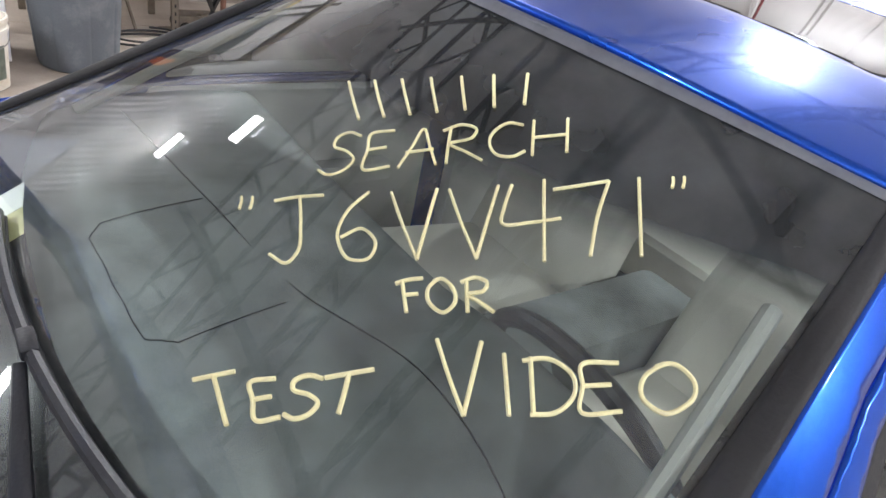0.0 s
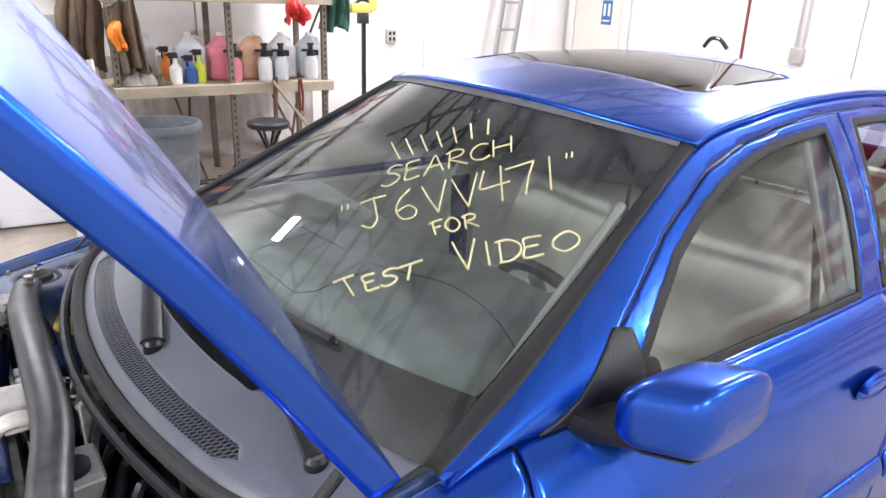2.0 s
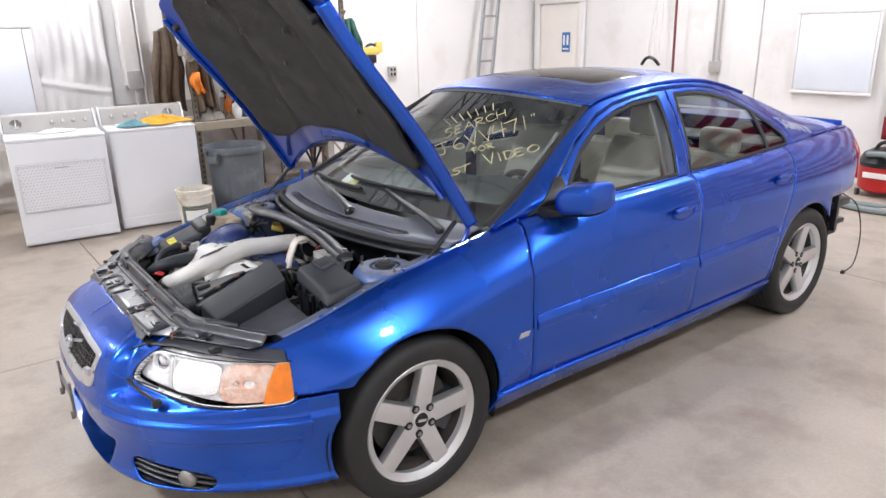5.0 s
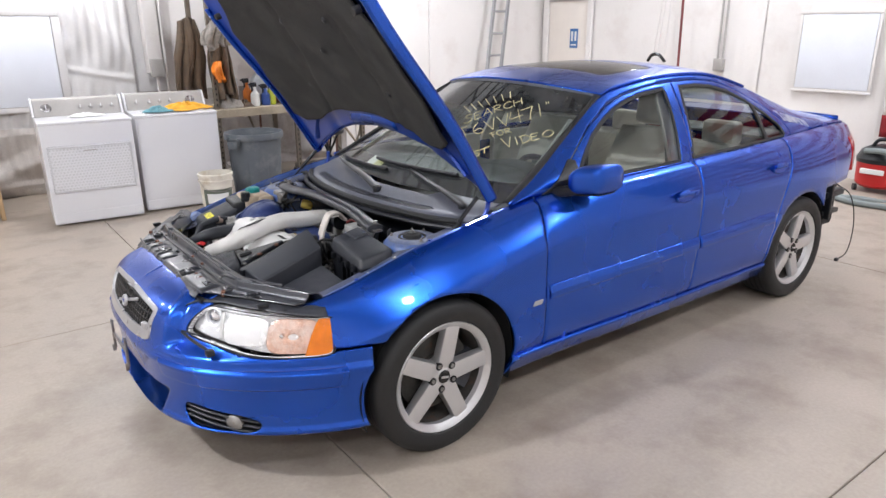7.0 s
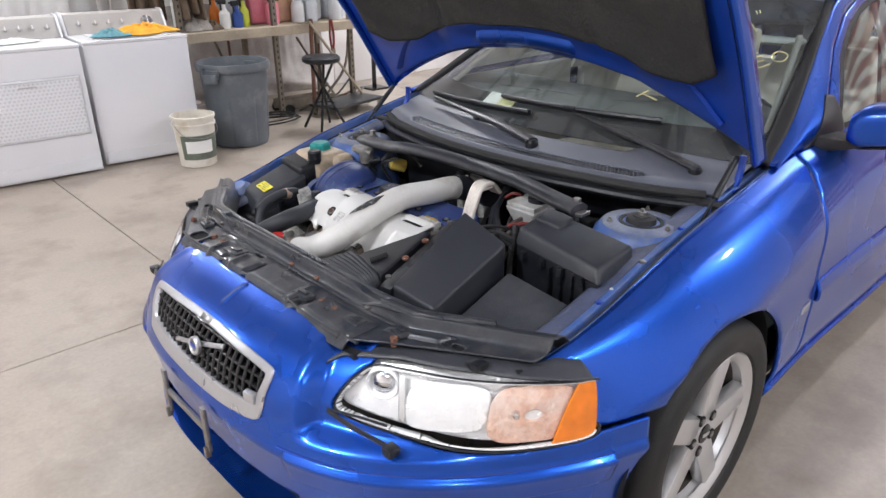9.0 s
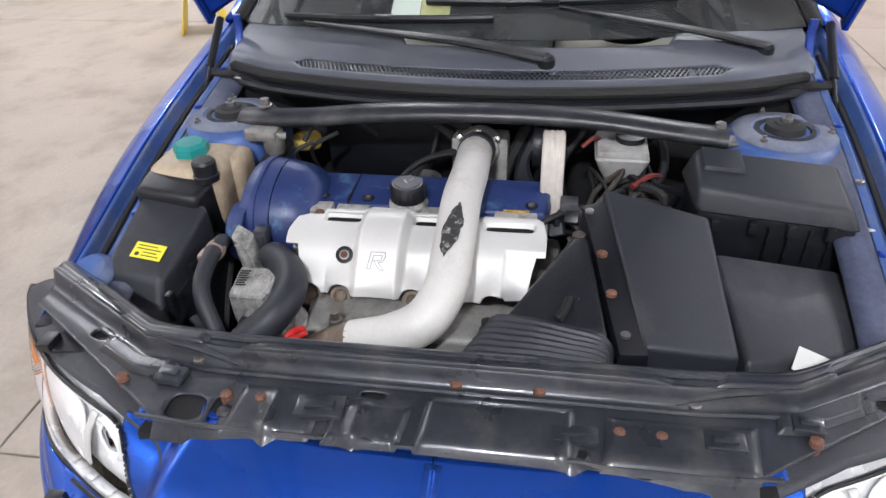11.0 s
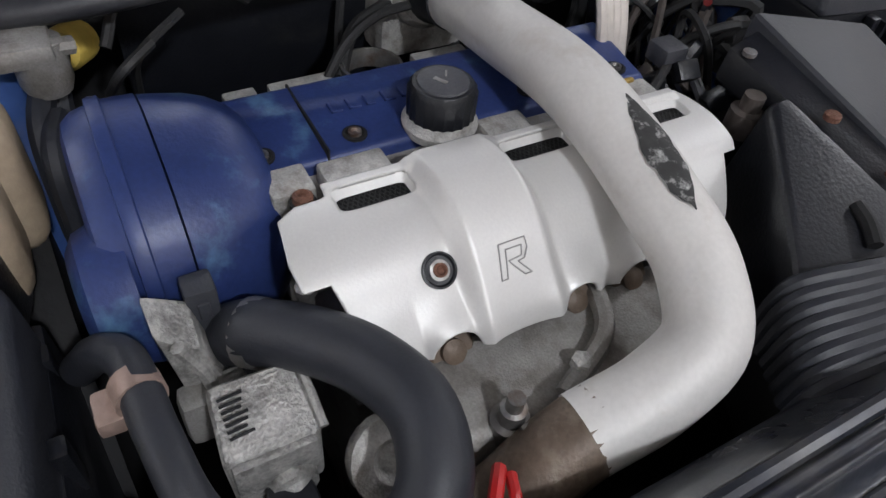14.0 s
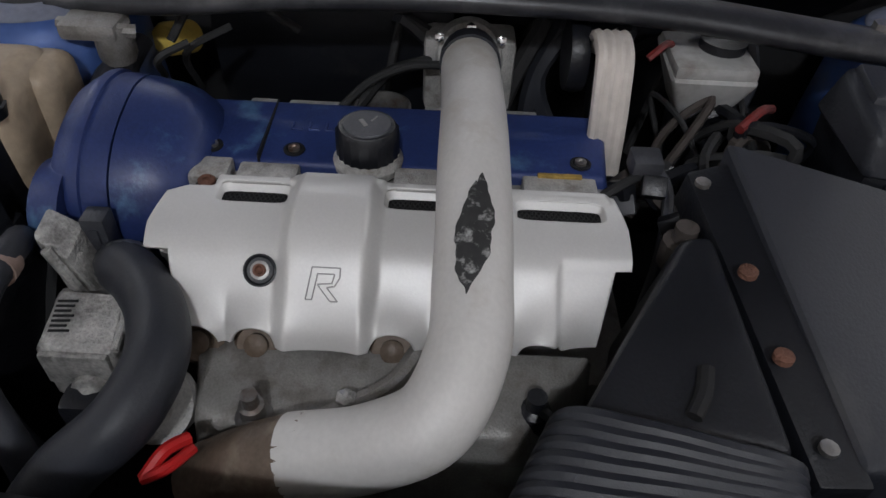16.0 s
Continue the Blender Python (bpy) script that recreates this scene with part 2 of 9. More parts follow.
def glow_material(name, color, strength):
    mt = bpy.data.materials.new(name)
    mt.use_nodes = True
    bs = mt.node_tree.nodes["Principled BSDF"]
    bs.inputs["Base Color"].default_value = (0.9, 0.9, 0.9, 1)
    bs.inputs["Emission Color"].default_value = (*color, 1)
    bs.inputs["Emission Strength"].default_value = strength
    return mt


BLUE = material("blue_paint", (0.009, 0.083, 0.50), 0.27, 0.84, var=0.06, scale=2, fine=900, bump=0.0, coat=0.5, rvar=0.03)
BLUE_INNER = material("blue_inner_paint", (0.008, 0.05, 0.34), 0.32, 0.2, var=0.1, scale=5, bump=0.02, coat=0.4, dirt=(0.05, 0.06, 0.1), dirt_amount=0.1)
BLUE_DUSTY = material("dusty_blue_paint", (0.055, 0.115, 0.33), 0.42, 0.1, var=0.2, scale=12, bump=0.05, dirt=(0.16, 0.17, 0.2), dirt_amount=0.3, dirt_scale=9)
PLASTIC = material("black_plastic", (0.0095, 0.0105, 0.014), 0.38, var=0.25, scale=9, fine=260, bump=0.1, dirt=(0.035, 0.034, 0.034), dirt_amount=0.15, dirt_scale=7)
BOX_PLASTIC = material("box_plastic", (0.022, 0.024, 0.031), 0.5, var=0.2, scale=7, fine=300, bump=0.1, dirt=(0.05, 0.05, 0.052), dirt_amount=0.2, dirt_scale=6)
PLASTIC_GREY = material("dusty_grey_plastic", (0.036, 0.038, 0.046), 0.48, var=0.2, scale=6, fine=240, bump=0.12, dirt=(0.09, 0.09, 0.1), dirt_amount=0.3, dirt_scale=4)
GLOSS_BLACK = material("glossy_black", (0.012, 0.012, 0.014), 0.22, var=0.2, scale=8, bump=0.02, dirt=(0.05, 0.045, 0.04), dirt_amount=0.12, dirt_scale=9)
RUBBER = material("black_rubber", (0.02, 0.02, 0.021), 0.7, var=0.2, scale=10, fine=150, bump=0.12)
COWL = material("scuttle_plastic", (0.108, 0.115, 0.143), 0.42, var=0.18, scale=6, fine=240, bump=0.1, dirt=(0.14, 0.14, 0.155), dirt_amount=0.3, dirt_scale=5)
HOSE = material("hose_rubber", (0.021, 0.023, 0.030), 0.52, var=0.25, scale=18, fine=300, bump=0.06, dirt=(0.09, 0.09, 0.09), dirt_amount=0.1)
TYRE = material("tyre_rubber", (0.011, 0.011, 0.0115), 0.6, var=0.25, scale=14, fine=200, bump=0.15, dirt=(0.022, 0.021, 0.02), dirt_amount=0.1)
ALLOY = material("silver_alloy", (0.62, 0.62, 0.63), 0.32, 0.75, var=0.06, scale=7, fine=300, bump=0.02)
SILVER = material("satin_silver_paint", (0.65, 0.64, 0.622), 0.44, 0.22, var=0.07, scale=5, fine=350, bump=0.03, rvar=0.06)
GRILLE_SILVER = material("grille_silver", (0.5, 0.5, 0.52), 0.3, 0.7, var=0.06, scale=9, bump=0.02)
PIPE_SILVER = material("worn_silver_paint", (0.62, 0.605, 0.58), 0.55, 0.12, var=0.10, scale=9, fine=200, bump=0.015, dirt=(0.42, 0.37, 0.31), dirt_amount=0.22, dirt_scale=7)
CAST = material("cast_aluminium", (0.30, 0.29, 0.275), 0.5, 0.35, var=0.35, scale=22, fine=420, bump=0.18, dirt=(0.12, 0.10, 0.085), dirt_amount=0.4, dirt_scale=24)
CHROME = material("chrome", (0.8, 0.8, 0.82), 0.1, 1.0, var=0.03, bump=0.0, rvar=0.03)
STEEL = material("worn_steel", (0.3, 0.29, 0.28), 0.4, 0.8, var=0.25, scale=20, fine=220, bump=0.1, dirt=(0.16, 0.07, 0.03), dirt_amount=0.2, dirt_scale=25)
RUST = material("rusty_bolt", (0.15, 0.068, 0.045), 0.8, 0.1, var=0.4, scale=60, fine=400, bump=0.4)
# White base colour stands in for lamplight mirrored by the chrome bowls.
REFLECTOR = material("lamp_reflector", (0.95, 0.95, 0.96), 0.25, 0.25, var=0.08, scale=22, fine=120, bump=0.12)
# Near-black for dark parts, and for depths whose shade is put into colour.
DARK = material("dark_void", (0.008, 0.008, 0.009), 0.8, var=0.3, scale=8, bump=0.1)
GLASS = glass_material("window_glass", (0.90, 0.94, 0.91), ior=1.55, dust=0.025)
FLANGE_DUST = material("dusty_dark_blue_flange", (0.06, 0.07, 0.12), 0.55, var=0.4, scale=14, bump=0.12, dirt=(0.15, 0.155, 0.18), dirt_amount=0.35, dirt_scale=5)
TOWER_DUST = material("dust_over_blue_paint", (0.165, 0.18, 0.235), 0.6, var=0.3, scale=16, bump=0.12, dirt=(0.06, 0.09, 0.2), dirt_amount=0.4, dirt_scale=9)
WINDSCREEN = glass_material("windscreen_glass", (0.80, 0.88, 0.84), band=(1.220, 1.252, (0.022, 0.036, 0.042)), ior=1.62, dust=0.055)
GLASS_REAR = glass_material("rear_window_glass", (0.5, 0.54, 0.52), ior=1.6)
GLASS_DARK = glass_material("sunroof_glass", (0.06, 0.07, 0.07), ior=2.1)
LENS = glass_material("lamp_lens", (1.0, 1.0, 1.0), ior=1.3)
AMBER = material("amber_plastic", (0.92, 0.25, 0.012), 0.15, var=0.2, scale=30, fine=60, bump=0.05, coat=0.6)
RED_LENS = material("red_lens", (0.45, 0.01, 0.012), 0.15, var=0.1, bump=0.0, coat=0.6)
BEIGE = material("beige_leather", (0.72, 0.69, 0.60), 0.5, var=0.1, scale=5, fine=160, bump=0.15)
GREY_TRIM = material("grey_interior_trim", (0.17, 0.19, 0.185), 0.62, var=0.55, scale=13, fine=300, bump=0.1, dirt=(0.22, 0.24, 0.24), dirt_amount=0.35, dirt_scale=7)
GREY_DARK = material("dark_cabin_trim", (0.022, 0.021, 0.022), 0.7, var=0.15, scale=6, bump=0.06)
TRIM_GREY = material("weathered_trim_rubber", (0.12, 0.125, 0.14), 0.45, var=0.2, scale=14, bump=0.05)
OLD_WHITE = material("aged_white_plastic", (0.42, 0.42, 0.41), 0.5, var=0.2, scale=18, bump=0.08, dirt=(0.2, 0.17, 0.14), dirt_amount=0.35, dirt_scale=14)
LIGHT_TRIM = material("pale_grey_trim", (0.6, 0.6, 0.56), 0.6, var=0.08, scale=5, fine=200, bump=0.05)
FELT = material("hood_felt", (0.03, 0.029, 0.027), 0.95, var=0.35, scale=7, fine=140, bump=0.5, dirt=(0.055, 0.05, 0.045), dirt_amount=0.3, dirt_scale=6)
PAINT_PEN = material("yellow_paint_pen", (0.9, 0.82, 0.46), 0.5, var=0.15, scale=60, fine=300, bump=0.1)
WHITE_PEN = material("white_paint_pen", (0.75, 0.75, 0.78), 0.6, var=0.15, scale=60, fine=300, bump=0.1)
TEAL = material("teal_cap", (0.01, 0.26, 0.25), 0.4, var=0.15, scale=20, bump=0.08)
TANK = material("aged_translucent_plastic", (0.44, 0.35, 0.25), 0.5, var=0.25, scale=9, bump=0.1)
YELLOW = material("yellow_plastic", (0.75, 0.55, 0.12), 0.4, var=0.15, scale=25, bump=0.06, dirt=(0.2, 0.14, 0.05), dirt_amount=0.2, dirt_scale=20)
LABEL_YELLOW = material("yellow_label", (0.85, 0.75, 0.05), 0.5, var=0.05, bump=0.0)
RED_OLD = material("faded_red_rubber", (0.20, 0.016, 0.014), 0.6, var=0.3, scale=30, bump=0.1, dirt=(0.06, 0.05, 0.05), dirt_amount=0.4, dirt_scale=30)
RED = material("red_plastic", (0.5, 0.015, 0.015), 0.4, var=0.1, bump=0.03)
ENGINE_BLUE = material("engine_blue_plastic", (0.022, 0.040, 0.145), 0.42, 0.05, var=0.3, scale=8, fine=200, bump=0.06, dirt=(0.09, 0.19, 0.32), dirt_amount=0.14, dirt_scale=14)
LUG = material("corroded_pale_cast", (0.46, 0.45, 0.43), 0.6, 0.25, var=0.4, scale=45, fine=380, bump=0.3, dirt=(0.16, 0.13, 0.10), dirt_amount=0.3, dirt_scale=30)
BRASS = material("golden_corrosion", (0.45, 0.30, 0.08), 0.6, 0.3, var=0.4, scale=60, fine=300, bump=0.3)
SCRAPED = material("scraped_cast_metal", (0.44, 0.43, 0.41), 0.45, 0.35, var=0.5, scale=40, fine=260, bump=0.4, dirt=(0.06, 0.055, 0.05), dirt_amount=0.30, dirt_scale=24)
BROWN_PIPE = material("brown_stained_pipe", (0.13, 0.095, 0.07), 0.5, 0.2, var=0.4, scale=24, fine=200, bump=0.12, dirt=(0.3, 0.25, 0.2), dirt_amount=0.2, dirt_scale=16)
PAPER = material("white_paper", (0.78, 0.78, 0.75), 0.7, var=0.05, bump=0.02)
PRINT = material("dark_print", (0.05, 0.05, 0.05), 0.7, var=0.05, bump=0.0)


# ---- the workshop: floor, walls, ceiling, lamps ----
CONCRETE = material("concrete_floor", (0.385, 0.33, 0.275), 0.42, var=0.16, scale=2.2, fine=60, bump=0.06, dirt=(0.24, 0.19, 0.15), dirt_amount=0.36, dirt_scale=2.6, rvar=0.16)
FOAM = material("white_spray_foam", (0.68, 0.665, 0.66), 0.8, var=0.06, scale=3, fine=40, bump=0.25)
FOAM_GREY = material("dusty_lower_foam", (0.60, 0.56, 0.53), 0.85, var=0.14, scale=4, fine=60, bump=0.35, dirt=(0.46, 0.41, 0.37), dirt_amount=0.3, dirt_scale=2)
# Darker wall colour: the shade under the shelves is put into it.
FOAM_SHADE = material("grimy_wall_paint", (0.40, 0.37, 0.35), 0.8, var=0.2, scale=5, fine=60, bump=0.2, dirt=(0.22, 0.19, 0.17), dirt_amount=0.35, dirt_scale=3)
WALL_WHITE = material("white_wall_panel", (0.76, 0.73, 0.71), 0.6, var=0.04, scale=1.2, fine=60, bump=0.04, dirt=(0.66, 0.61, 0.58), dirt_amount=0.2, dirt_scale=1.5)
CEIL = material("white_ceiling", (0.82, 0.82, 0.82), 0.7, var=0.05, bump=0.05)
JOIST = material("dark_red_joist", (0.055, 0.03, 0.028), 0.6, var=0.2, bump=0.05)
PALE_PANE = material("frosted_pane", (0.76, 0.79, 0.86), 0.5, var=0.04, scale=3, bump=0.03)
LAMP_GLOW = glow_material("lamp_diffuser", (1.0, 0.98, 0.95), 14.0)
APPLIANCE = material("white_enamel", (0.78, 0.78, 0.8), 0.25, var=0.03, scale=2, bump=0.01, coat=0.3)
PANEL_GREY = material("grey_control_panel", (0.42, 0.4, 0.38), 0.45, var=0.08, bump=0.03)
WOOD = material("old_shelf_board", (0.36, 0.3, 0.22), 0.7, var=0.25, scale=5, fine=60, bump=0.2, dirt=(0.2, 0.17, 0.13), dirt_amount=0.3)
SLOT_STEEL = material("slotted_angle", (0.19, 0.16, 0.125), 0.6, 0.4, var=0.3, scale=20, bump=0.15)
X0, X1, Y0, Y1, Z1 = ROOM["x0"], ROOM["x1"], ROOM["y0"], ROOM["y1"], ROOM["z1"]

floor = tagged(part("floor", box(X0 - 0.2, X1 + 0.2, Y0 - 0.2, Y1 + 0.2, -0.2, -0.03), DARK), "grey-beige concrete workshop floor with saw-cut joints", "floor", kind="structure")
jx = [X0, -4.35, -0.35, 3.65, X1]
jy = [Y0, -5.27, -1.97, 1.33, 4.63, Y1]
for i in range(len(jx) - 1):
    for j in range(len(jy) - 1):
        g = 0.0025
        part("slab", box(jx[i] + g, jx[i + 1] - g, jy[j] + g, jy[j + 1] - g, -0.03, 0.0, 0.003, 1), CONCRETE, floor)


def foam(x, z):
    """Relief of sprayed foam: hanging vertical runs and soft lumps."""
    warp = 0.05 * np.sin(3.1 * z + 2 * x) + 0.03 * np.sin(7.3 * z + 1.7 * x)
    runs = np.sin((x + warp) * 38 + 2.5 * np.sin(1.7 * z)) * np.sin((x - warp) * 23 + 1.3) * 0.5 + 0.5
    lumps = np.sin(x * 5.1 + 1.1 * np.sin(z * 4.3)) * np.sin(z * 4.7 + 1.9 * np.sin(x * 3.7)) + 0.5 * np.sin(x * 11.3 + z * 3.1) * np.sin(z * 9.1)
    row = np.abs(np.sin(z * 2.6 + 0.3 * np.sin(x * 2)))
    return 0.034 * runs * np.clip(row * 1.4, 0, 1) + 0.022 * lumps + 0.02 * np.clip(0.12 - row, 0, 1) * 8


wall = tagged(part("wall_north", box(X0 - 0.2, X1 + 0.2, Y1, Y1 + 0.2, -0.2, Z1), FOAM), "white workshop wall sprayed with lumpy foam", "wall", kind="structure")
part("foam_coat", sheet(lambda u, v: np.stack([u, Y1 - 0.06 - foam(u, v), v], -1), (X0, 0.45, 420), (0.0, Z1, 300), FOAM, flip=True), None, wall)
part("lower_wall", sheet(lambda u, v: np.stack([u, Y1 - 0.085 - foam(u, v) - 0.05 * np.exp(-((v - 0.2) / 0.2) ** 2) * (1 + np.sin(u * 7 + 2 * np.sin(v * 9))) + 0.04 * np.clip((v - 0.62) / 0.1, 0, 1), v], -1), (X0, 0.45, 260), (0.0, 0.72, 80), FOAM_GREY, flip=True), None, wall, "grey dirty lower strip of wall")
part("lower_wall", sheet(lambda u, v: np.stack([u, Y1 - 0.036 - 0.4 * foam(u, v) - 0.04 * np.exp(-((v - 0.1) / 0.12) ** 2) * (1 + np.sin(u * 7 + 2 * np.sin(v * 9))), v], -1), (0.45, 3.05, 200), (0.0, 0.98, 90), FOAM_SHADE, flip=True), None, wall, "wall behind the shelves, its grey standing for shade")
for a, b in ((0.8, 1.9), (1.91, 3.2), (3.21, 4.45), (4.46, X1)):
    part("wall_panel", box(a, b, Y1 - 0.03, Y1 - 0.002, 0.0, Z1 - 0.01, 0.006, 1), WALL_WHITE, wall, "smooth off-white wall panel")
tagged(part("wall_east", box(X1, X1 + 0.2, Y0 - 0.2, Y1 + 0.2, -0.2, Z1), WALL_WHITE), "off-white painted end wall of the workshop", "wall", kind="structure")
for i, (a, b) in enumerate(((-4.0, -1.2), (-1.19, 1.7), (1.71, 2.2), (2.21, 4.45))):
    part("wall_panel", sheet(lambda u, v: np.stack([X1 - 0.02 - 0.25 * foam(u * 0.8, v * 0.7), u, v], -1), (a, b, 90), (0.0, Z1, 120), WALL_WHITE), None, bpy.data.objects["wall_east"])
tagged(part("wall_south", box(X0 - 0.2, X1 + 0.2, Y0 - 0.2, Y0, -0.2, Z1), WALL_WHITE), "off-white painted workshop wall", "wall", kind="structure")
tagged(part("wall_west", box(X0 - 0.2, X0, Y0, Y1, -0.2, Z1), WALL_WHITE), "off-white painted workshop wall", "wall", kind="structure")

ceil = [box(X0 - 0.2, X1 + 0.2, Y0 - 0.2, Y1 + 0.2, Z1, Z1 + 0.15)]
ceiling = tagged(part("ceiling", join(*ceil), CEIL), "white workshop ceiling", "ceiling", kind="structure")


def joist_mesh():
    """An open-web joist along x: two chords and a zigzag of web bars."""
    bm = bmesh.new()
    put_box(bm, X0, X1, -0.035, 0.035, -0.05, 0.0)
    put_box(bm, X0, X1, -0.035, 0.035, -0.62, -0.56)
    n = 16
    step = (X1 - X0) / n
    for i in range(n):
        for s in (0, 1):
            a = Vector((X0 + step * (i + 0.5 * s), 0, -0.03 if s == 0 else -0.6))
            b = Vector((X0 + step * (i + 0.5 + 0.5 * s), 0, -0.6 if s == 0 else -0.03))
            d = b - a
            put_box(bm, -0.02, 0.02, -0.02, 0.02, 0, d.length, Matrix.Translation(a) @ d.to_track_quat("Z", "Y").to_matrix().to_4x4())
    return bm


jm = None
for y in (-5.9, -4.6, -3.3, -2.0, -0.7, 0.6, 1.9, 3.2, 4.5):
    if jm is None:
        jm = part("roof_joist", joist_mesh(), JOIST, m=pose(0, y, Z1 - 0.002), smooth=False).data
        tagged(bpy.data.objects["roof_joist"], "dark red open-web steel roof joist", "joist", "roof joists", "structure")
    else:
        tagged(part("roof_joist", jm, m=pose(0, y, Z1 - 0.002)), "dark red open-web steel roof joist", "joist", "roof joists", "structure")
for x in (-4.3, -1.4, 1.5, 4.4):
    tagged(part("rafter", box(x - 0.025, x + 0.025, Y0, Y1, Z1 - 0.74, Z1 - 0.64), JOIST, smooth=False), "dark red steel roof rafter", "rafter", "roof rafters", "structure")


def high_bay(x, y, z):
    t = thing("ceiling_light", "square white high-bay ceiling lamp, lit", "ceiling lamp", (x, y, z), group="ceiling lamps")
    part("housing", join(box(-0.19, 0.19, -0.19, 0.19, 0.02, 0.1, 0.02), box(-0.09, 0.09, -0.09, 0.09, 0.1, 0.2, 0.01)), APPLIANCE, t)
    part("diffuser", box(-0.16, 0.16, -0.16, 0.16, 0.005, 0.019), LAMP_GLOW, t)
    part("hanger", box(-0.006, 0.006, -0.006, 0.006, 0.2, Z1 - z), STEEL, t)
    return t


first = None
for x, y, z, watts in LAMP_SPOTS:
    if first is None:
        first = high_bay(x, y, z)
    else:
        high_bay(x, y, z)
    lamp = bpy.data.lights.new("high_bay_lamp", "AREA")
    lamp.shape, lamp.size, lamp.energy, lamp.color = "SQUARE", 0.32, watts, LAMP_COLOR
    new("high_bay_lamp", lamp).matrix_basis = pose(x, y, z - 0.005)
    # Added upward fill lamp on each fixture, to brighten the ceiling.
    ceil_fill = bpy.data.lights.new("lamp_uplight", "AREA")
    ceil_fill.shape, ceil_fill.size, ceil_fill.energy, ceil_fill.color = "SQUARE", 0.4, watts * 0.42, LAMP_COLOR
    new("lamp_uplight", ceil_fill).matrix_basis = pose(x, y, z + 0.125, 180)

# window panes of both walls, blocked with pale sheets
win = tagged(part("window_1", box(X1 - 0.062, X1 - 0.045, 0.42, 1.28, 0.915, 0.95, 0.006), WALL_WHITE), "white wall window blocked with a pale bluish sheet", "window", kind="structure")
part("pane", box(X1 - 0.060, X1 - 0.046, 0.46, 1.245, 0.955, 1.745, 0.006, 2), PALE_PANE, win)
part("window_frame", join(box(X1 - 0.063, X1 - 0.045, 0.425, 0.455, 0.955, 1.745, 0.004), box(X1 - 0.063, X1 - 0.045, 1.25, 1.28, 0.955, 1.745, 0.004), box(X1 - 0.065, X1 - 0.045, 0.42, 1.28, 1.75, 1.79, 0.005)), WALL_WHITE, win)
win2 = tagged(part("window_2", box(-1.6, -0.2, Y1 - 0.13, Y1 - 0.05, 0.84, 0.895, 0.012), FOAM), "foam-framed wall window blocked with a pale bluish sheet", "window", kind="structure")
part("pane", box(-1.55, -0.285, Y1 - 0.128, Y1 - 0.11, 0.90, 1.765, 0.006, 2), PALE_PANE, win2)
part("window_board", box(-1.58, -0.28, Y1 - 0.108, Y1 - 0.062, 0.902, 1.78), WALL_WHITE, win2)
part("window_frame", join(box(-0.28, -0.2, Y1 - 0.13, Y1 - 0.05, 0.905, 1.765, 0.012), box(-1.6, -0.2, Y1 - 0.132, Y1 - 0.05, 1.77, 1.84, 0.012)), FOAM, win2)

# restroom door in the end wall
SIGN_BLUE = material("sign_blue", (0.05, 0.16, 0.4), 0.4, var=0.04, bump=0.0)
DOOR_CREAM = material("cream_door", (0.78, 0.72, 0.66), 0.5, var=0.03, bump=0.02)
dr = tagged(part("door_1", box(X1 - 0.06, X1 - 0.03, 4.44, 5.22, 0.01, 2.0, 0.004), DOOR_CREAM), "closed cream restroom door with white casing", "door", kind="structure")
part("door_casing", join(box(X1 - 0.085, X1 - 0.045, 4.34, 4.43, 0.003, 2.015, 0.004), box(X1 - 0.085, X1 - 0.045, 5.23, 5.32, 0.003, 2.015, 0.004), box(X1 - 0.088, X1 - 0.045, 4.34, 5.32, 2.02, 2.11, 0.004)), WALL_WHITE, dr)
part("door_knob", lathe([(0.0, 0), (0.012, 0), (0.012, 0.03), (0.028, 0.04), (0.028, 0.06), (0.0, 0.07)], 16, pose(X1 - 0.06, 4.52, 0.98, 0, -90, 0)), CHROME, dr)
sign = thing("restroom_sign", "small blue restroom sign with white marks", "sign", (X1 - 0.062, 4.69, 1.466))
part("plate", box(-0.006, 0, -0.08, 0.08, -0.14, 0.14, 0.003, 1), SIGN_BLUE, sign)
for y in (-0.035, 0.035):
    part("mark", box(-0.009, -0.006, y - 0.018, y + 0.018, -0.04, 0.1), PAPER, sign)
part("mark", box(-0.009, -0.006, -0.055, 0.055, -0.105, -0.085), PAPER, sign)


# ---- the car: shell ----
car = thing("car", "metallic blue four-door sedan with its bonnet open", "car")
WHEEL_R, ARCH_R, HUB_Z, BASE = 0.321, 0.357, 0.318, 2.715


def W(x):
    return herm([-0.6, -0.45, -0.3, 0, 0.3, 0.6, 1.2, 2.0, 2.5, 2.75, 3.1, 3.4, 3.6, 3.72], [0.76, 0.815, 0.865, 0.893, 0.893, 0.885, 0.893, 0.895, 0.893, 0.892, 0.872, 0.825, 0.765, 0.70], x)


TX = [-0.6, -0.45, 0, 0.3, 0.5, 0.62, 0.8, 1.2, 1.6, 2.1, 2.5, 2.8, 3.1, 3.4, 3.72]


def YT(x):
    return herm(TX, [0.705, 0.722, 0.735, 0.738, 0.742, 0.755, 0.785, 0.80, 0.80, 0.785, 0.765, 0.745, 0.715, 0.68, 0.62], x)


def ZT(x):
    return herm(TX, [0.69, 0.715, 0.835, 0.895, 0.93, 0.945, 0.962, 0.972, 0.980, 0.992, 1.002, 1.01, 1.015, 1.01, 0.985], x)


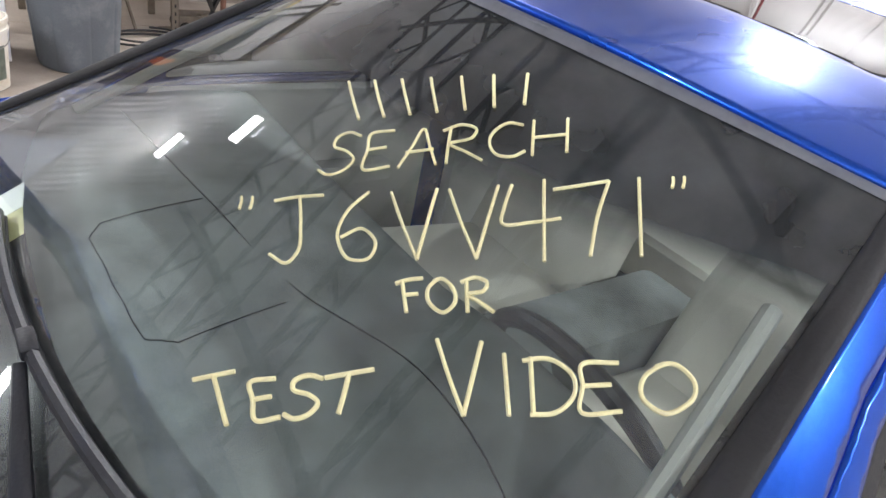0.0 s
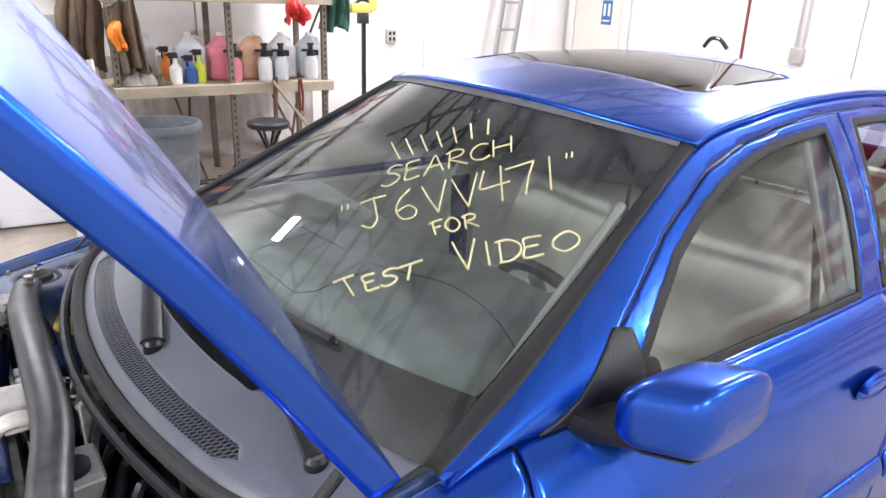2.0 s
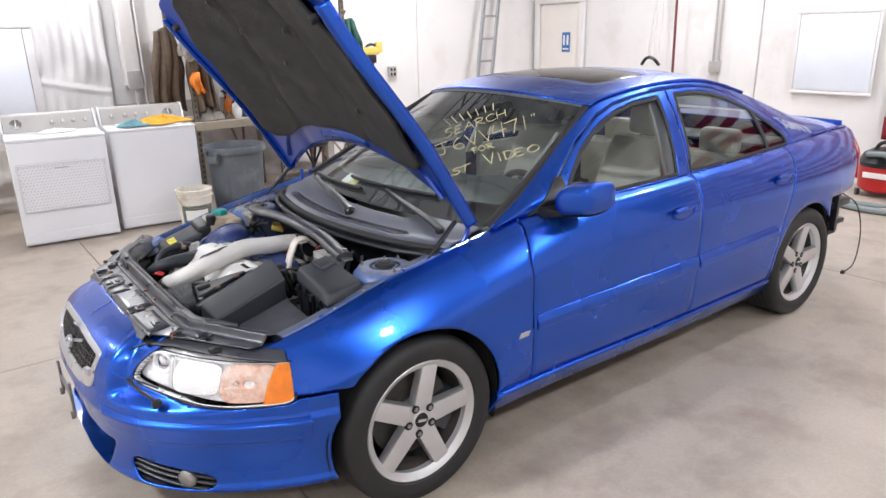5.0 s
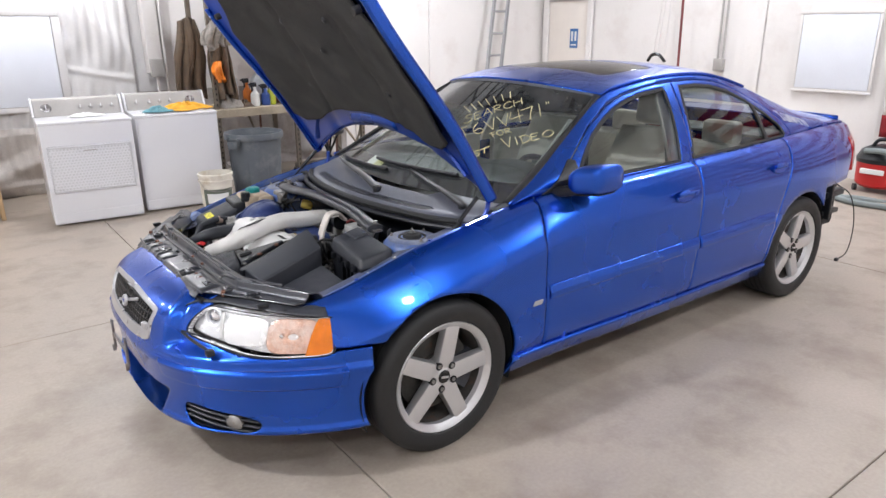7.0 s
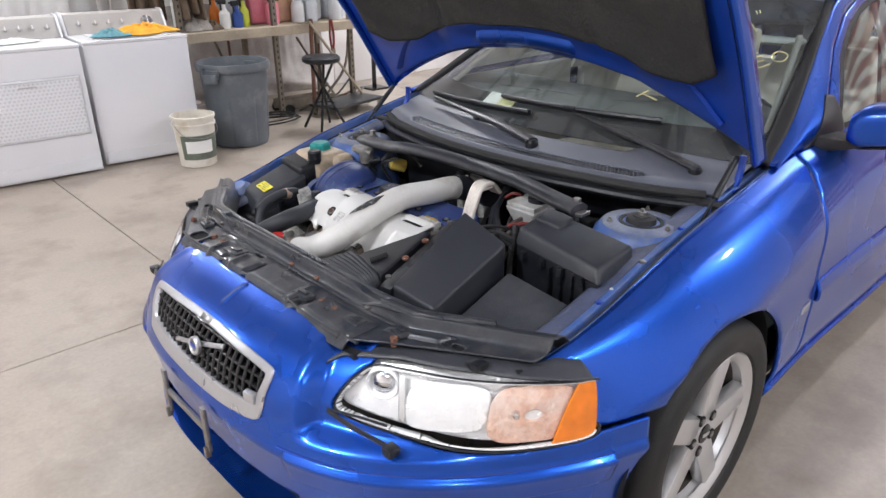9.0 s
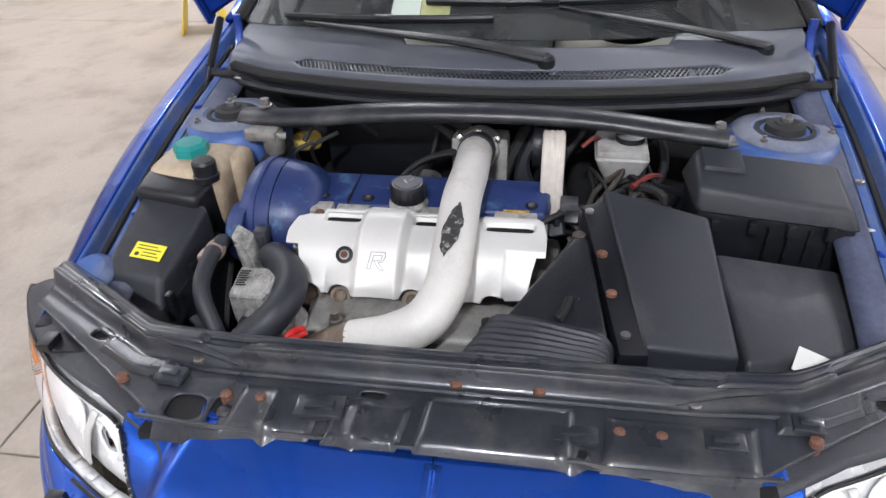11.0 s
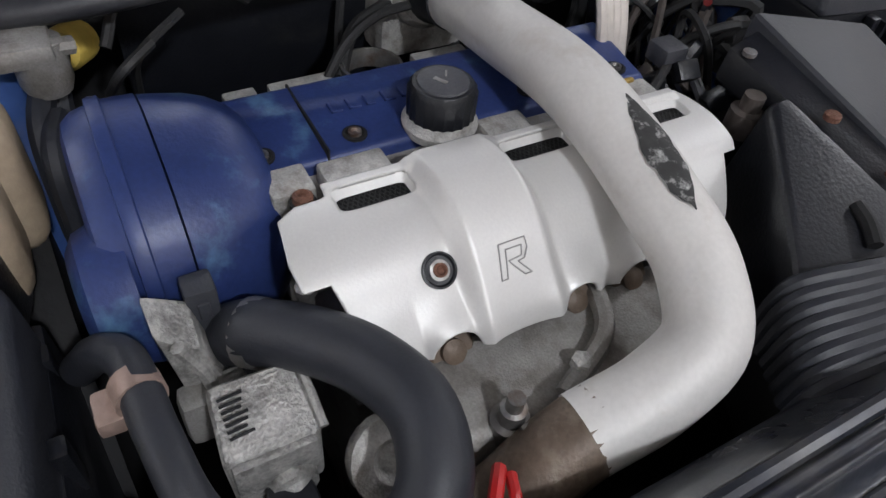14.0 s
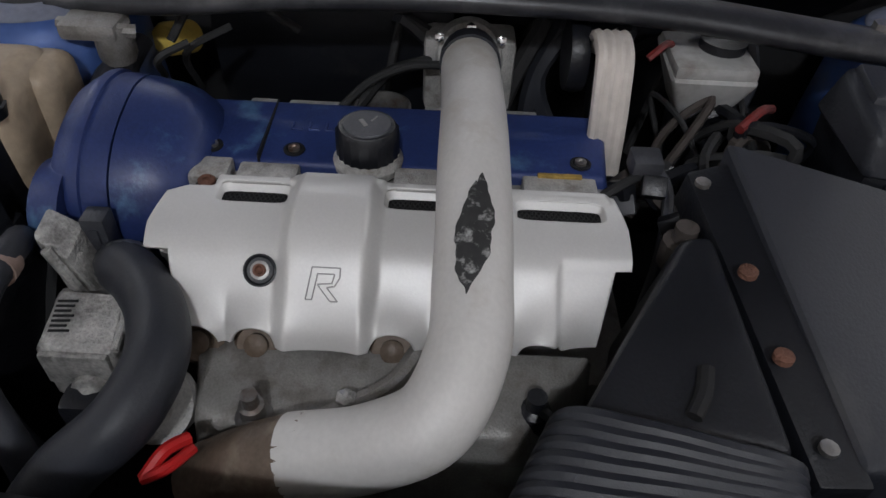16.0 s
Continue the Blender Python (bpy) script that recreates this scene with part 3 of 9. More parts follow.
def side_fn(x, s):
    """The left flank between sill and waist."""
    w, yt, zt = W(x), YT(x), ZT(x)
    sk = np.array([0, 0.12, 0.36, 0.6, 0.78, 0.91, 1.0])
    ys = [w - 0.07, w - 0.018, w + 0.004, w + 0.002, w - 0.012, yt + 0.38 * (w - yt), yt]
    zs = [0.205 + 0 * x, 0.30 + 0 * x, 0.47 + 0 * x, 0.62 + 0 * x, zt - 0.14, zt - 0.03, zt]
    zs[3] = np.minimum(zs[3], zt - 0.2)
    zs[2] = np.minimum(zs[2], zt - 0.3)
    shape = np.broadcast(x, s).shape
    s = np.broadcast_to(s, shape)
    def along(vals):
        vals = [np.broadcast_to(v, shape) for v in vals]
        k = np.clip(np.searchsorted(sk, s) - 1, 0, 5)
        V = np.stack(vals)
        g = np.gradient(V, sk, axis=0)
        pick = lambda A, i: np.take_along_axis(A, i[None], 0)[0]
        h = sk[k + 1] - sk[k]
        t = (s - sk[k]) / h
        return ((2 * t**3 - 3 * t**2 + 1) * pick(V, k) + (t**3 - 2 * t**2 + t) * h * pick(g, k) + (-2 * t**3 + 3 * t**2) * pick(V, k + 1) + (t**3 - t**2) * h * pick(g, k + 1))
    return np.stack([np.broadcast_to(x, shape), -along(ys), along(zs)], -1)


def arch(P, cx, r):
    return np.hypot(P[..., 0] - cx, P[..., 2] - HUB_Z) - r


def gap_a(z):
    return 0.53 + np.maximum(0, z - 0.8) * 0.3


def gap_b(z):
    return 1.566 + 0.079 * z + np.maximum(0, z - 0.97) * 0.09


def gap_c(z):
    return 2.385 + 0.40 * np.maximum(0, z - 0.55)


def keep_fender(P):
    x, z = P[..., 0], P[..., 2]
    front = np.maximum(x + 0.448 + (0.673 - z) * 0.28, z - 0.69)
    return np.minimum.reduce([arch(P, 0, ARCH_R), gap_a(z) - 0.004 - x, front, np.maximum(z - 0.552, x + 0.15), np.maximum(z - 0.215, 0 * x)])


def keep_door_f(P):
    x, z = P[..., 0], P[..., 2]
    return np.minimum.reduce([x - gap_a(z) - 0.004, gap_b(z) - 0.004 - x, z - 0.302])


def keep_door_r(P):
    x, z = P[..., 0], P[..., 2]
    return np.minimum.reduce([x - gap_b(z) - 0.004, gap_c(z) - 0.004 - x, z - 0.302, arch(P, BASE, 0.388)])


def keep_quarter(P):
    x, z = P[..., 0], P[..., 2]
    return np.minimum.reduce([arch(P, BASE, ARCH_R), np.maximum(x - gap_c(z) - 0.004, 0.380 - np.hypot(x - BASE, z - HUB_Z)), z - 0.302, np.maximum(z - 0.665, 2.99 - x), 3.70 - x, np.maximum(3.44 - x + (z - 0.84) * 0.3, z - 0.93)])


def keep_sill(P):
    x, z = P[..., 0], P[..., 2]
    return np.minimum.reduce([0.296 - z, arch(P, 0, ARCH_R), arch(P, BASE, ARCH_R), x - 0.2, 2.5 - x])


def both(name, fn, u, v, mat, parent=None, keep=None, solid=0.0, label="", inside=None):
    """The same panel on the left and the right flank."""
    out = []
    for s in (0, 1):
        f = fn if s == 0 else mirror_y(fn)
        me = sheet(f, u, v, mat, keep, flip=(s == 1))
        out.append(part(name, me, None, parent[s] if isinstance(parent, (list, tuple)) else (parent or car), label, solid=solid))
    return out


fenders = both("front_wing", side_fn, (-0.6, 0.60, 120), (0, 1, 60), BLUE, keep=keep_fender, solid=0.012)
doors_f = both("front_door", side_fn, (0.50, 1.70, 90), (0, 1, 60), BLUE, keep=keep_door_f, solid=0.02)
doors_r = both("rear_door", side_fn, (1.55, 2.60, 90), (0, 1, 60), BLUE, keep=keep_door_r, solid=0.02)
quarters = both("rear_wing", side_fn, (2.25, 3.70, 130), (0, 1, 60), BLUE, keep=keep_quarter, solid=0.014)
both("sill", lambda x, s: side_fn(x, s) + np.array([0, -0.016, 0]), (0.15, 2.55, 160), (0, 0.2, 14), BLUE, keep=keep_sill, solid=0.02)

# window band: pillars, door frames, glass
RX = [0.44, 0.6, 0.8, 1.0, 1.18, 1.4, 1.7, 2.1, 2.45, 2.75, 3.0, 3.2]


def YR(x):
    return herm(RX, [0.735, 0.715, 0.668, 0.618, 0.578, 0.568, 0.562, 0.562, 0.572, 0.60, 0.628, 0.655], x)


def ZR(x):
    return herm(RX, [0.93, 1.01, 1.122, 1.232, 1.318, 1.36, 1.383, 1.368, 1.285, 1.185, 1.105, 1.06], x)


def band_fn(x, s):
    y = YT(x) + (YR(x) - YT(x)) * s + 0.022 * np.sin(np.pi * s)
    z = ZT(x) + (ZR(x) - ZT(x)) * s
    return np.stack([x + 0 * s, -y, z], -1)


WIN_F = [(0.80, 0.985), (0.90, 1.075), (1.0, 1.15), (1.1, 1.205), (1.2, 1.248), (1.3, 1.28), (1.42, 1.305), (1.62, 1.322), (1.605, 1.25), (1.545, 0.995)]
WIN_R = [(1.665, 0.998), (1.73, 1.24), (1.765, 1.326), (1.9, 1.328), (2.05, 1.315), (2.2, 1.28), (2.35, 1.222), (2.5, 1.14), (2.6, 1.07), (2.63, 1.025), (2.615, 1.013)]
DOOR_F = [(0.57, 0.90), (0.8, 1.058), (1.0, 1.188), (1.18, 1.278), (1.3, 1.313), (1.45, 1.338), (1.60, 1.352), (1.702, 1.357), (1.676, 1.2), (1.644, 0.98), (1.64, 0.90)]
DOOR_R = [(1.65, 0.90), (1.652, 0.98), (1.684, 1.2), (1.71, 1.357), (1.9, 1.36), (2.1, 1.34), (2.3, 1.282), (2.5, 1.19), (2.64, 1.10), (2.70, 1.03), (2.66, 0.9)]
wf = lambda P, poly: sd_poly(P[..., 0], P[..., 2], poly)
both("roof_rail", band_fn, (0.44, 3.2, 260), (0, 1, 44), BLUE, keep=lambda P: np.minimum(wf(P, DOOR_F) - 0.004, wf(P, DOOR_R) - 0.004), solid=0.012)
both("window_frame", band_fn, (0.55, 1.75, 150), (0, 1, 60), BLUE, doors_f, keep=lambda P: np.minimum(wf(P, WIN_F) - 0.011, -wf(P, DOOR_F)), solid=0.014)
both("window_frame", band_fn, (1.60, 2.75, 150), (0, 1, 60), BLUE, doors_r, keep=lambda P: np.minimum(wf(P, WIN_R) - 0.011, -wf(P, DOOR_R)), solid=0.014)
both("window_seal", band_fn, (0.75, 1.70, 160), (0, 1, 80), RUBBER, doors_f, keep=lambda P: np.minimum(wf(P, WIN_F) + 0.004, 0.0115 - wf(P, WIN_F)), solid=0.008)
both("window_seal", band_fn, (1.62, 2.68, 160), (0, 1, 80), RUBBER, doors_r, keep=lambda P: np.minimum(wf(P, WIN_R) + 0.004, 0.0115 - wf(P, WIN_R)), solid=0.008)
inner_band = lambda x, s: band_fn(x, s) + np.array([0, 0.012, 0])
both("window_pane", inner_band, (0.75, 1.70, 60), (0, 1, 40), GLASS, doors_f, keep=lambda P: 0.012 - wf(P, WIN_F))
both("window_pane", inner_band, (1.62, 2.68, 60), (0, 1, 40), GLASS_REAR, doors_r, keep=lambda P: 0.012 - wf(P, WIN_R))
BAR = [(2.40, 0.98), (2.425, 0.98), (2.405, 1.23), (2.375, 1.24)]
both("glass_divider", lambda x, s: band_fn(x, s) + np.array([0, -0.001, 0]), (2.3, 2.5, 40), (0, 1, 40), RUBBER, doors_r, keep=lambda P: np.minimum(-wf(P, BAR), 0.01 - wf(P, WIN_R)), solid=0.01)
SAIL = [(0.60, 0.935), (0.69, 0.99), (0.80, 1.075), (0.835, 1.07), (0.83, 0.975), (0.76, 0.94)]
both("mirror_sail", lambda x, s: band_fn(x, s) + np.array([0, -0.004, 0]), (0.55, 0.9, 60), (0, 1, 40), PLASTIC, doors_f, keep=lambda P: -wf(P, SAIL), solid=0.012)

# windscreen
def ws_x(y, z):
    return -1.255 + 1.679 * z + (0.30 + 0.95 * (z - 0.94)) * y**2


def ws_edge(z):
    return 0.70 - (z - 0.94) * 0.38


def ws_top(y):
    return 1.362 - 0.14 * y**2


def ws_fn(u, v):
    y = u * (0.70 + v * (0.557 - 0.70))
    z = 0.925 + v * (ws_top(y) - 0.925)
    return np.stack([ws_x(y, z), y, z], -1)


screen = part("windscreen", sheet(ws_fn, (-1, 1, 70), (0, 1, 60), WINDSCREEN, flip=True), None, car)
part("windscreen_border", sheet(lambda u, v: ws_fn(u, v) + np.array([0.003, 0, -0.003]), (-1, 1, 120), (0, 1, 110), GLOSS_BLACK,
     keep=lambda P: np.maximum.reduce([np.abs(P[..., 1]) - ws_edge(P[..., 2]) + 0.014, 0.985 - P[..., 2], P[..., 2] - ws_top(P[..., 1]) + 0.012]), flip=True), None, screen, "black printed glass border")


part("screen_header", tube([(float(ws_x(np.array(y), np.array(z))) + 0.02, y, z - 0.010) for y, z in ((0.505, 1.268), (0.47, 1.297), (0.38, 1.312), (0.2, 1.324), (-0.2, 1.324), (-0.38, 1.312), (-0.47, 1.297), (-0.505, 1.268))], 0.011, 90, 8), GREY_DARK, screen, "dark edge of the roof lining behind the glass")
part("top_trim", sheet(lambda y, v: np.stack([ws_x(y, ws_top(y)) - 0.012 + 0.026 * v, y, ws_top(y) - 0.004 + 0.011 * v + 0.006 * np.sin(np.pi * v)], -1), (-0.55, 0.55, 70), (0, 1, 8), TRIM_GREY, flip=True), None, screen, "grey trim strip along the roof edge")


def a_trim(u, v):
    """Black strip between glass and roof rail."""
    z = 0.925 + u * (1.32 - 0.925)
    x1 = np.interp(z, ZR(np.linspace(0.44, 1.2, 80)), np.linspace(0.44, 1.2, 80))
    p = np.stack([ws_x(ws_edge(z) - 0.005, z), -(ws_edge(z) - 0.005), z + 0.004], -1)
    q = np.stack([x1, -YR(x1), z + 0.0], -1)
    return p + (q - p) * v[..., None] + np.array([0, 0, 0.006]) * np.sin(np.pi * v)[..., None]


both("screen_trim", a_trim, (0, 1, 50), (0, 1, 6), RUBBER, keep=None, solid=-0.006)

# roof, rear screen, boot
def roof_fn(u, t):
    x0 = ws_x(t * 0.557, ws_top(t * 0.557)) + 0.008
    x = x0 + u * (2.44 - x0)
    zc = herm([1.03, 1.3, 1.7, 2.1, 2.44], [1.366, 1.405, 1.428, 1.415, 1.362], x)
    z = ZR(x) + (zc - ZR(x)) * (1 - np.abs(t) ** 2.3)
    return np.stack([x, t * YR(x), z], -1)


SUN = [(1.36, -0.40), (1.34, 0.0), (1.36, 0.40), (1.40, 0.43), (1.74, 0.43), (1.78, 0.39), (1.79, 0.0), (1.78, -0.39), (1.74, -0.43), (1.40, -0.43)]
sun_sd = lambda P: sd_poly(P[..., 0], P[..., 1], SUN)
roof = part("roof", sheet(roof_fn, (0, 1, 110), (-1, 1, 90), BLUE, keep=sun_sd, flip=True), None, car, solid=0.012)
part("sunroof_glass", sheet(lambda u, t: roof_fn(u, t) + np.stack([0 * u, 0 * u, 0.003 + 0.010 * np.clip(u - 0.18, 0, 1)], -1), (0.1, 0.7, 70), (-1, 1, 90), GLASS_DARK, keep=lambda P: -sun_sd(P) - 0.006, flip=True), None, roof, "dark tinted sunroof glass", solid=0.006)
part("roof_lining", sheet(lambda u, t: roof_fn(u, t) * np.array([1, 0.97, 1]) - np.array([0, 0, 0.035]), (0.03, 1, 40), (-1, 1, 40), LIGHT_TRIM, keep=sun_sd), None, car, "pale headlining")


def rear_fn(u, t):
    x = 2.44 + u * 0.58
    rise = herm([2.44, 2.75, 3.02], [0.078, 0.07, 0.03], x)
    return np.stack([x + 0.03 * (1 - t**2), t * YR(x), ZR(x) + rise * (1 - np.abs(t) ** 2.4)], -1)


part("rear_screen", sheet(rear_fn, (0, 1, 30), (-1, 1, 50), GLASS_REAR, flip=True), None, car)
part("rear_screen_border", sheet(lambda u, t: rear_fn(u, t) - np.array([0, 0, 0.004]), (0, 1, 60), (-1, 1, 100), GLOSS_BLACK, keep=lambda P: np.maximum(np.abs(P[..., 1]) - YR(P[..., 0]) + 0.06, 2.50 - P[..., 0]), flip=True), None, car)


def boot_fn(u, t):
    x = 2.98 + u * 0.66
    return np.stack([x + 0.05 * (1 - t**2), t * YT(x), ZT(x) + 0.05 * (1 - t**4) * (1 - 0.3 * u)], -1)


boot = part("boot_lid", sheet(boot_fn, (0, 1, 40), (-1, 1, 60), BLUE, flip=True), None, car, solid=0.01)
part("spoiler", join(*[prism([(3.42, 1.015), (3.54, 1.025), (3.555, 1.036), (3.46, 1.036)], "y", -0.42, 0.42, 0.008)]), BLUE, boot)


def tail_fn(u, v):
    y = u * YT(3.68)
    return np.stack([3.70 - 0.07 * np.abs(u) ** 3 - 0.04 * v, y, 0.62 + v * 0.42], -1)


part("tail_panel", sheet(tail_fn, (-1, 1, 40), (0, 1, 20), BLUE), None, car, solid=0.01)
both("tail_lamp", lambda x, s: side_fn(x, s) + np.array([0, -0.003, 0]), (3.36, 3.70, 40), (0.3, 1, 40), RED_LENS, keep=lambda P: np.minimum.reduce([P[..., 0] - 3.445 + (P[..., 2] - 0.84) * -0.3 * -1, 0.925 - P[..., 2], P[..., 2] - 0.70, 3.69 - P[..., 0]]), solid=0.03)

# what the missing rear bumper leaves bare
part("bumper_bracket", join(*[box(3.14 + 0.05 * i, 3.165 + 0.05 * i, -0.86 + 0.02 * i, -0.80 + 0.02 * i, 0.42, 0.70 - 0.03 * i, 0.008) for i in range(4)], box(3.12, 3.36, -0.84, -0.78, 0.56, 0.60, 0.006), box(3.12, 3.34, -0.83, -0.78, 0.44, 0.47, 0.006), box(3.12, 3.36, -0.80, -0.76, 0.66, 0.70, 0.006)), PLASTIC, car, "black slatted plastic bumper bracket")
part("loose_wire", tube([(3.34, -0.8, 0.62), (3.52, -0.82, 0.52), (3.6, -0.84, 0.3), (3.5, -0.86, 0.12), (3.38, -0.86, 0.10)], 0.004, 40, 6), RUBBER, car)
part("wire_plug", box(3.355, 3.39, -0.87, -0.85, 0.09, 0.112, 0.004), PLASTIC, car)
part("rear_crossbeam", box(3.42, 3.52, -0.6, 0.6, 0.45, 0.58, 0.015), STEEL, car)
part("rear_underbody", box(3.0, 3.55, -0.72, 0.72, 0.3, 0.62, 0.03), DARK, car)
part("filler_flange", box(3.3, 3.42, -0.78, -0.72, 0.66, 0.7, 0.01), LIGHT_TRIM, car)

# side mouldings, handles, marker lamps
MARKER = material("pale_marker_lens", (0.42, 0.42, 0.43), 0.12, 0.5, var=0.1, scale=40, bump=0.1, coat=0.5)
def strip(z0, z1, x0, x1, out):
    return (lambda P: np.minimum.reduce([P[..., 2] - z0 - 0.016 * (P[..., 0] - 0.5), z1 + 0.016 * (P[..., 0] - 0.5) - P[..., 2], P[..., 0] - x0, x1 - P[..., 0]]))


bump_out = lambda k: (lambda x, s: side_fn(x, s) + np.array([0, -k, 0]))


def moulding_fn(x, s):
    """The flank pushed out into a strip with a long upper and a short lower slope."""
    P = side_fn(x, s)
    h = np.clip((P[..., 2] - 0.516 - 0.016 * (P[..., 0] - 0.5)) / 0.078, 0, 1)
    k = np.minimum(np.clip(h / 0.16, 0, 1), np.clip((1.0 - h) / 0.5, 0, 1))
    return P - np.stack([0 * k, 0.001 + 0.013 * k, 0 * k], -1)



both("side_moulding", moulding_fn, (0.5, 1.7, 130), (0.3, 0.75, 60), BLUE, doors_f, keep=strip(0.52, 0.585, 0.545, 1.603, 0), solid=0.01)
both("side_moulding", moulding_fn, (1.6, 2.45, 100), (0.3, 0.75, 60), BLUE, doors_r, keep=strip(0.52, 0.585, 1.622, 2.352, 0), solid=0.01)
both("side_marker", bump_out(0.004), (0.42, 0.53, 40), (0.3, 0.75, 60), MARKER, fenders, keep=lambda P: np.minimum(0.026 - np.abs(P[..., 0] - 0.476 - 0.5 * (P[..., 2] - 0.525)), 0.0105 - np.abs(P[..., 2] - 0.525)), solid=0.006)


def door_handle(x, z, parent, s):
    y = -float(W(x)) if s == 0 else float(W(x))
    o = -1 if s == 0 else 1
    # dished recess ring with a pull bar across it
    ring = lambda a, b: np.stack([x + (0.07 + 0.01 * b) * np.cos(a), y + o * (0.003 - 0.006 * b) + 0 * a, z + (0.026 + 0.006 * b) * np.sin(a)], -1)
    part("handle_rim", sheet(ring, (0, 2 * math.pi, 40), (0, 1, 4), BLUE, flip=(s == 1)), None, parent)
    # Cup in darker blue: the recess's shade is put into its colour.
    part("handle_cup", lathe([(0.0, 0.0), (0.05, 0.0), (0.08, 0.012)], 24, pose(x, y + o * 0.001, z, 90, 0, 0) @ Matrix.Diagonal((0.88, 0.34, o * 0.3, 1))), BLUE_INNER, parent)
    part("handle_bar", box(x - 0.078, x + 0.07, min(y + o * 0.002, y + o * 0.016), max(y + o * 0.002, y + o * 0.016), z + 0.006, z + 0.026, 0.006, 3), BLUE, parent, "pull handle in body colour")
    part("lock", lathe([(0, 0), (0.011, 0), (0.011, 0.004), (0, 0.005)], 16, pose(x + 0.06, y + o * 0.016, z + 0.016, 90 if s == 0 else -90, 0, 0)), BLUE_INNER, parent)


for s in (0, 1):
    door_handle(1.475, 0.835, doors_f[s], s)
    door_handle(2.365, 0.865, doors_r[s], s)


def mirror_shell(s):
    o = -1 if s == 0 else 1
    def fn(a, v):
        # v runs from the inner end to the outer end, a round the section
        cy = 0.835 + 0.118 * v
        k = np.where(v < 0.35, 1 - 0.32 * np.clip((0.35 - v) / 0.35, 0, 1) ** 2.2, np.sqrt(np.clip(1.02 - np.clip((v - 0.35) / 0.65, 0, 1) ** 11, 0, 1)))
        hz = 0.062 * k
        hx = 0.092 * (0.45 + 0.55 * k)
        cx = 0.765 + 0.065 * v
        return np.stack([cx + hx * np.sign(np.cos(a)) * np.abs(np.cos(a)) ** 0.6, o * cy + 0 * a, 1.008 + 0.012 * v + hz * np.sign(np.sin(a)) * np.abs(np.sin(a)) ** np.where(np.sin(a) < 0, 0.42, 0.55)], -1)
    sh = part("door_mirror", sheet(fn, (0, 2 * math.pi, 48), (0.0, 1, 24), BLUE, flip=(s == 0)), None, doors_f[s], "door mirror shell in body colour")
    caps = []
    for v in (0.0, 1.0):
        a = np.linspace(0, 2 * math.pi, 49)[:-1]
        bm = bmesh.new()
        bm.faces.new([bm.verts.new(p) for p in fn(a, np.full(48, v))])
        caps.append(bm)
    for nm, c in zip(("inner_end", "outer_end"), caps):
        part(nm, c, BLUE, sh)
    part("mirror_skirt", sheet(lambda a, v: fn(a, v) * np.array([1, 1, 1]) + np.array([0, 0, -0.004]), (math.pi * 1.3, math.pi * 1.7, 20), (0.05, 0.8, 24), PLASTIC, flip=(s == 0)), None, sh, "black lower mirror edge", solid=0.004)
    part("mirror_foot", hexa([(0.66, o * 0.76, 0.925), (0.80, o * 0.76, 0.925), (0.83, o * 0.87, 0.948), (0.72, o * 0.87, 0.948)], [(0.67, o * 0.76, 0.975), (0.79, o * 0.76, 0.975), (0.83, o * 0.88, 0.968), (0.71, o * 0.88, 0.968)], 0.01), PLASTIC, sh, "black mirror foot")


mirror_shell(0)

# wheels
def wheel_parts():
    """Meshes of one wheel round the z axis, the outer face up."""
    R = WHEEL_R
    tyre = lathe([(0.228, 0.095), (0.24, 0.112), (0.27, 0.121), (0.297, 0.117), (0.312, 0.105), (R - 0.002, 0.09), (R, 0.07), (R, -0.08), (0.312, -0.1), (0.27, -0.118), (0.228, -0.1)], 96, caps=False)
    verts, faces = [], []
    grooves = []
    for h in (-0.05, -0.017, 0.017, 0.05):
        grooves.append(lathe([(R + 0.0004, h - 0.004), (R + 0.0012, h), (R + 0.0004, h + 0.004)], 64, caps=False))
    rim = lathe([(0.205, 0.09), (0.222, 0.104), (0.231, 0.108), (0.235, 0.104), (0.232, 0.094), (0.218, 0.085), (0.209, 0.062)], 72, caps=False)
    barrel = lathe([(0.209, 0.063), (0.200, 0.03), (0.198, 0.0), (0.2, -0.09), (0.232, -0.1)], 56, caps=False)
    spokes = []
    for k in range(5):
        a = radians(90 + 72 * k)
        m = Matrix.Rotation(a, 4, "Z")
        low = [(0.03, -0.041, 0.045), (0.212, -0.037, 0.06), (0.212, 0.037, 0.06), (0.03, 0.041, 0.045)]
        top = [(0.03, -0.038, 0.088), (0.218, -0.034, 0.096), (0.218, 0.034, 0.096), (0.03, 0.038, 0.088)]
        b = hexa(low, top, 0.007, 2)
        b.transform(m)
        spokes.append(b)
    hub = lathe([(0.0, 0.092), (0.028, 0.091), (0.033, 0.088), (0.062, 0.082), (0.066, 0.07), (0.066, 0.03), (0, 0.03)], 40)
    cap = lathe([(0, 0.097), (0.02, 0.0965), (0.027, 0.094), (0.029, 0.088)], 32)
    nuts = []
    for k in range(5):
        a = radians(90 + 36 + 72 * k)
        nuts.append((0.054 * math.cos(a), 0.054 * math.sin(a)))
    disc = lathe([(0.07, 0.0), (0.165, 0.0), (0.165, 0.02), (0.07, 0.02)], 56, caps=False)
    hat = lathe([(0.0, 0.03), (0.075, 0.03), (0.08, 0.0)], 32)
    cal = prism([(0.10 * math.cos(a), 0.10 * math.sin(a)) for a in np.linspace(-0.5, 0.5, 8)] + [(0.185 * math.cos(a), 0.185 * math.sin(a)) for a in np.linspace(0.5, -0.5, 8)], "z", -0.03, 0.045, 0.006)
    return tyre, grooves, rim, barrel, spokes, hub, cap, nuts, disc, hat, cal


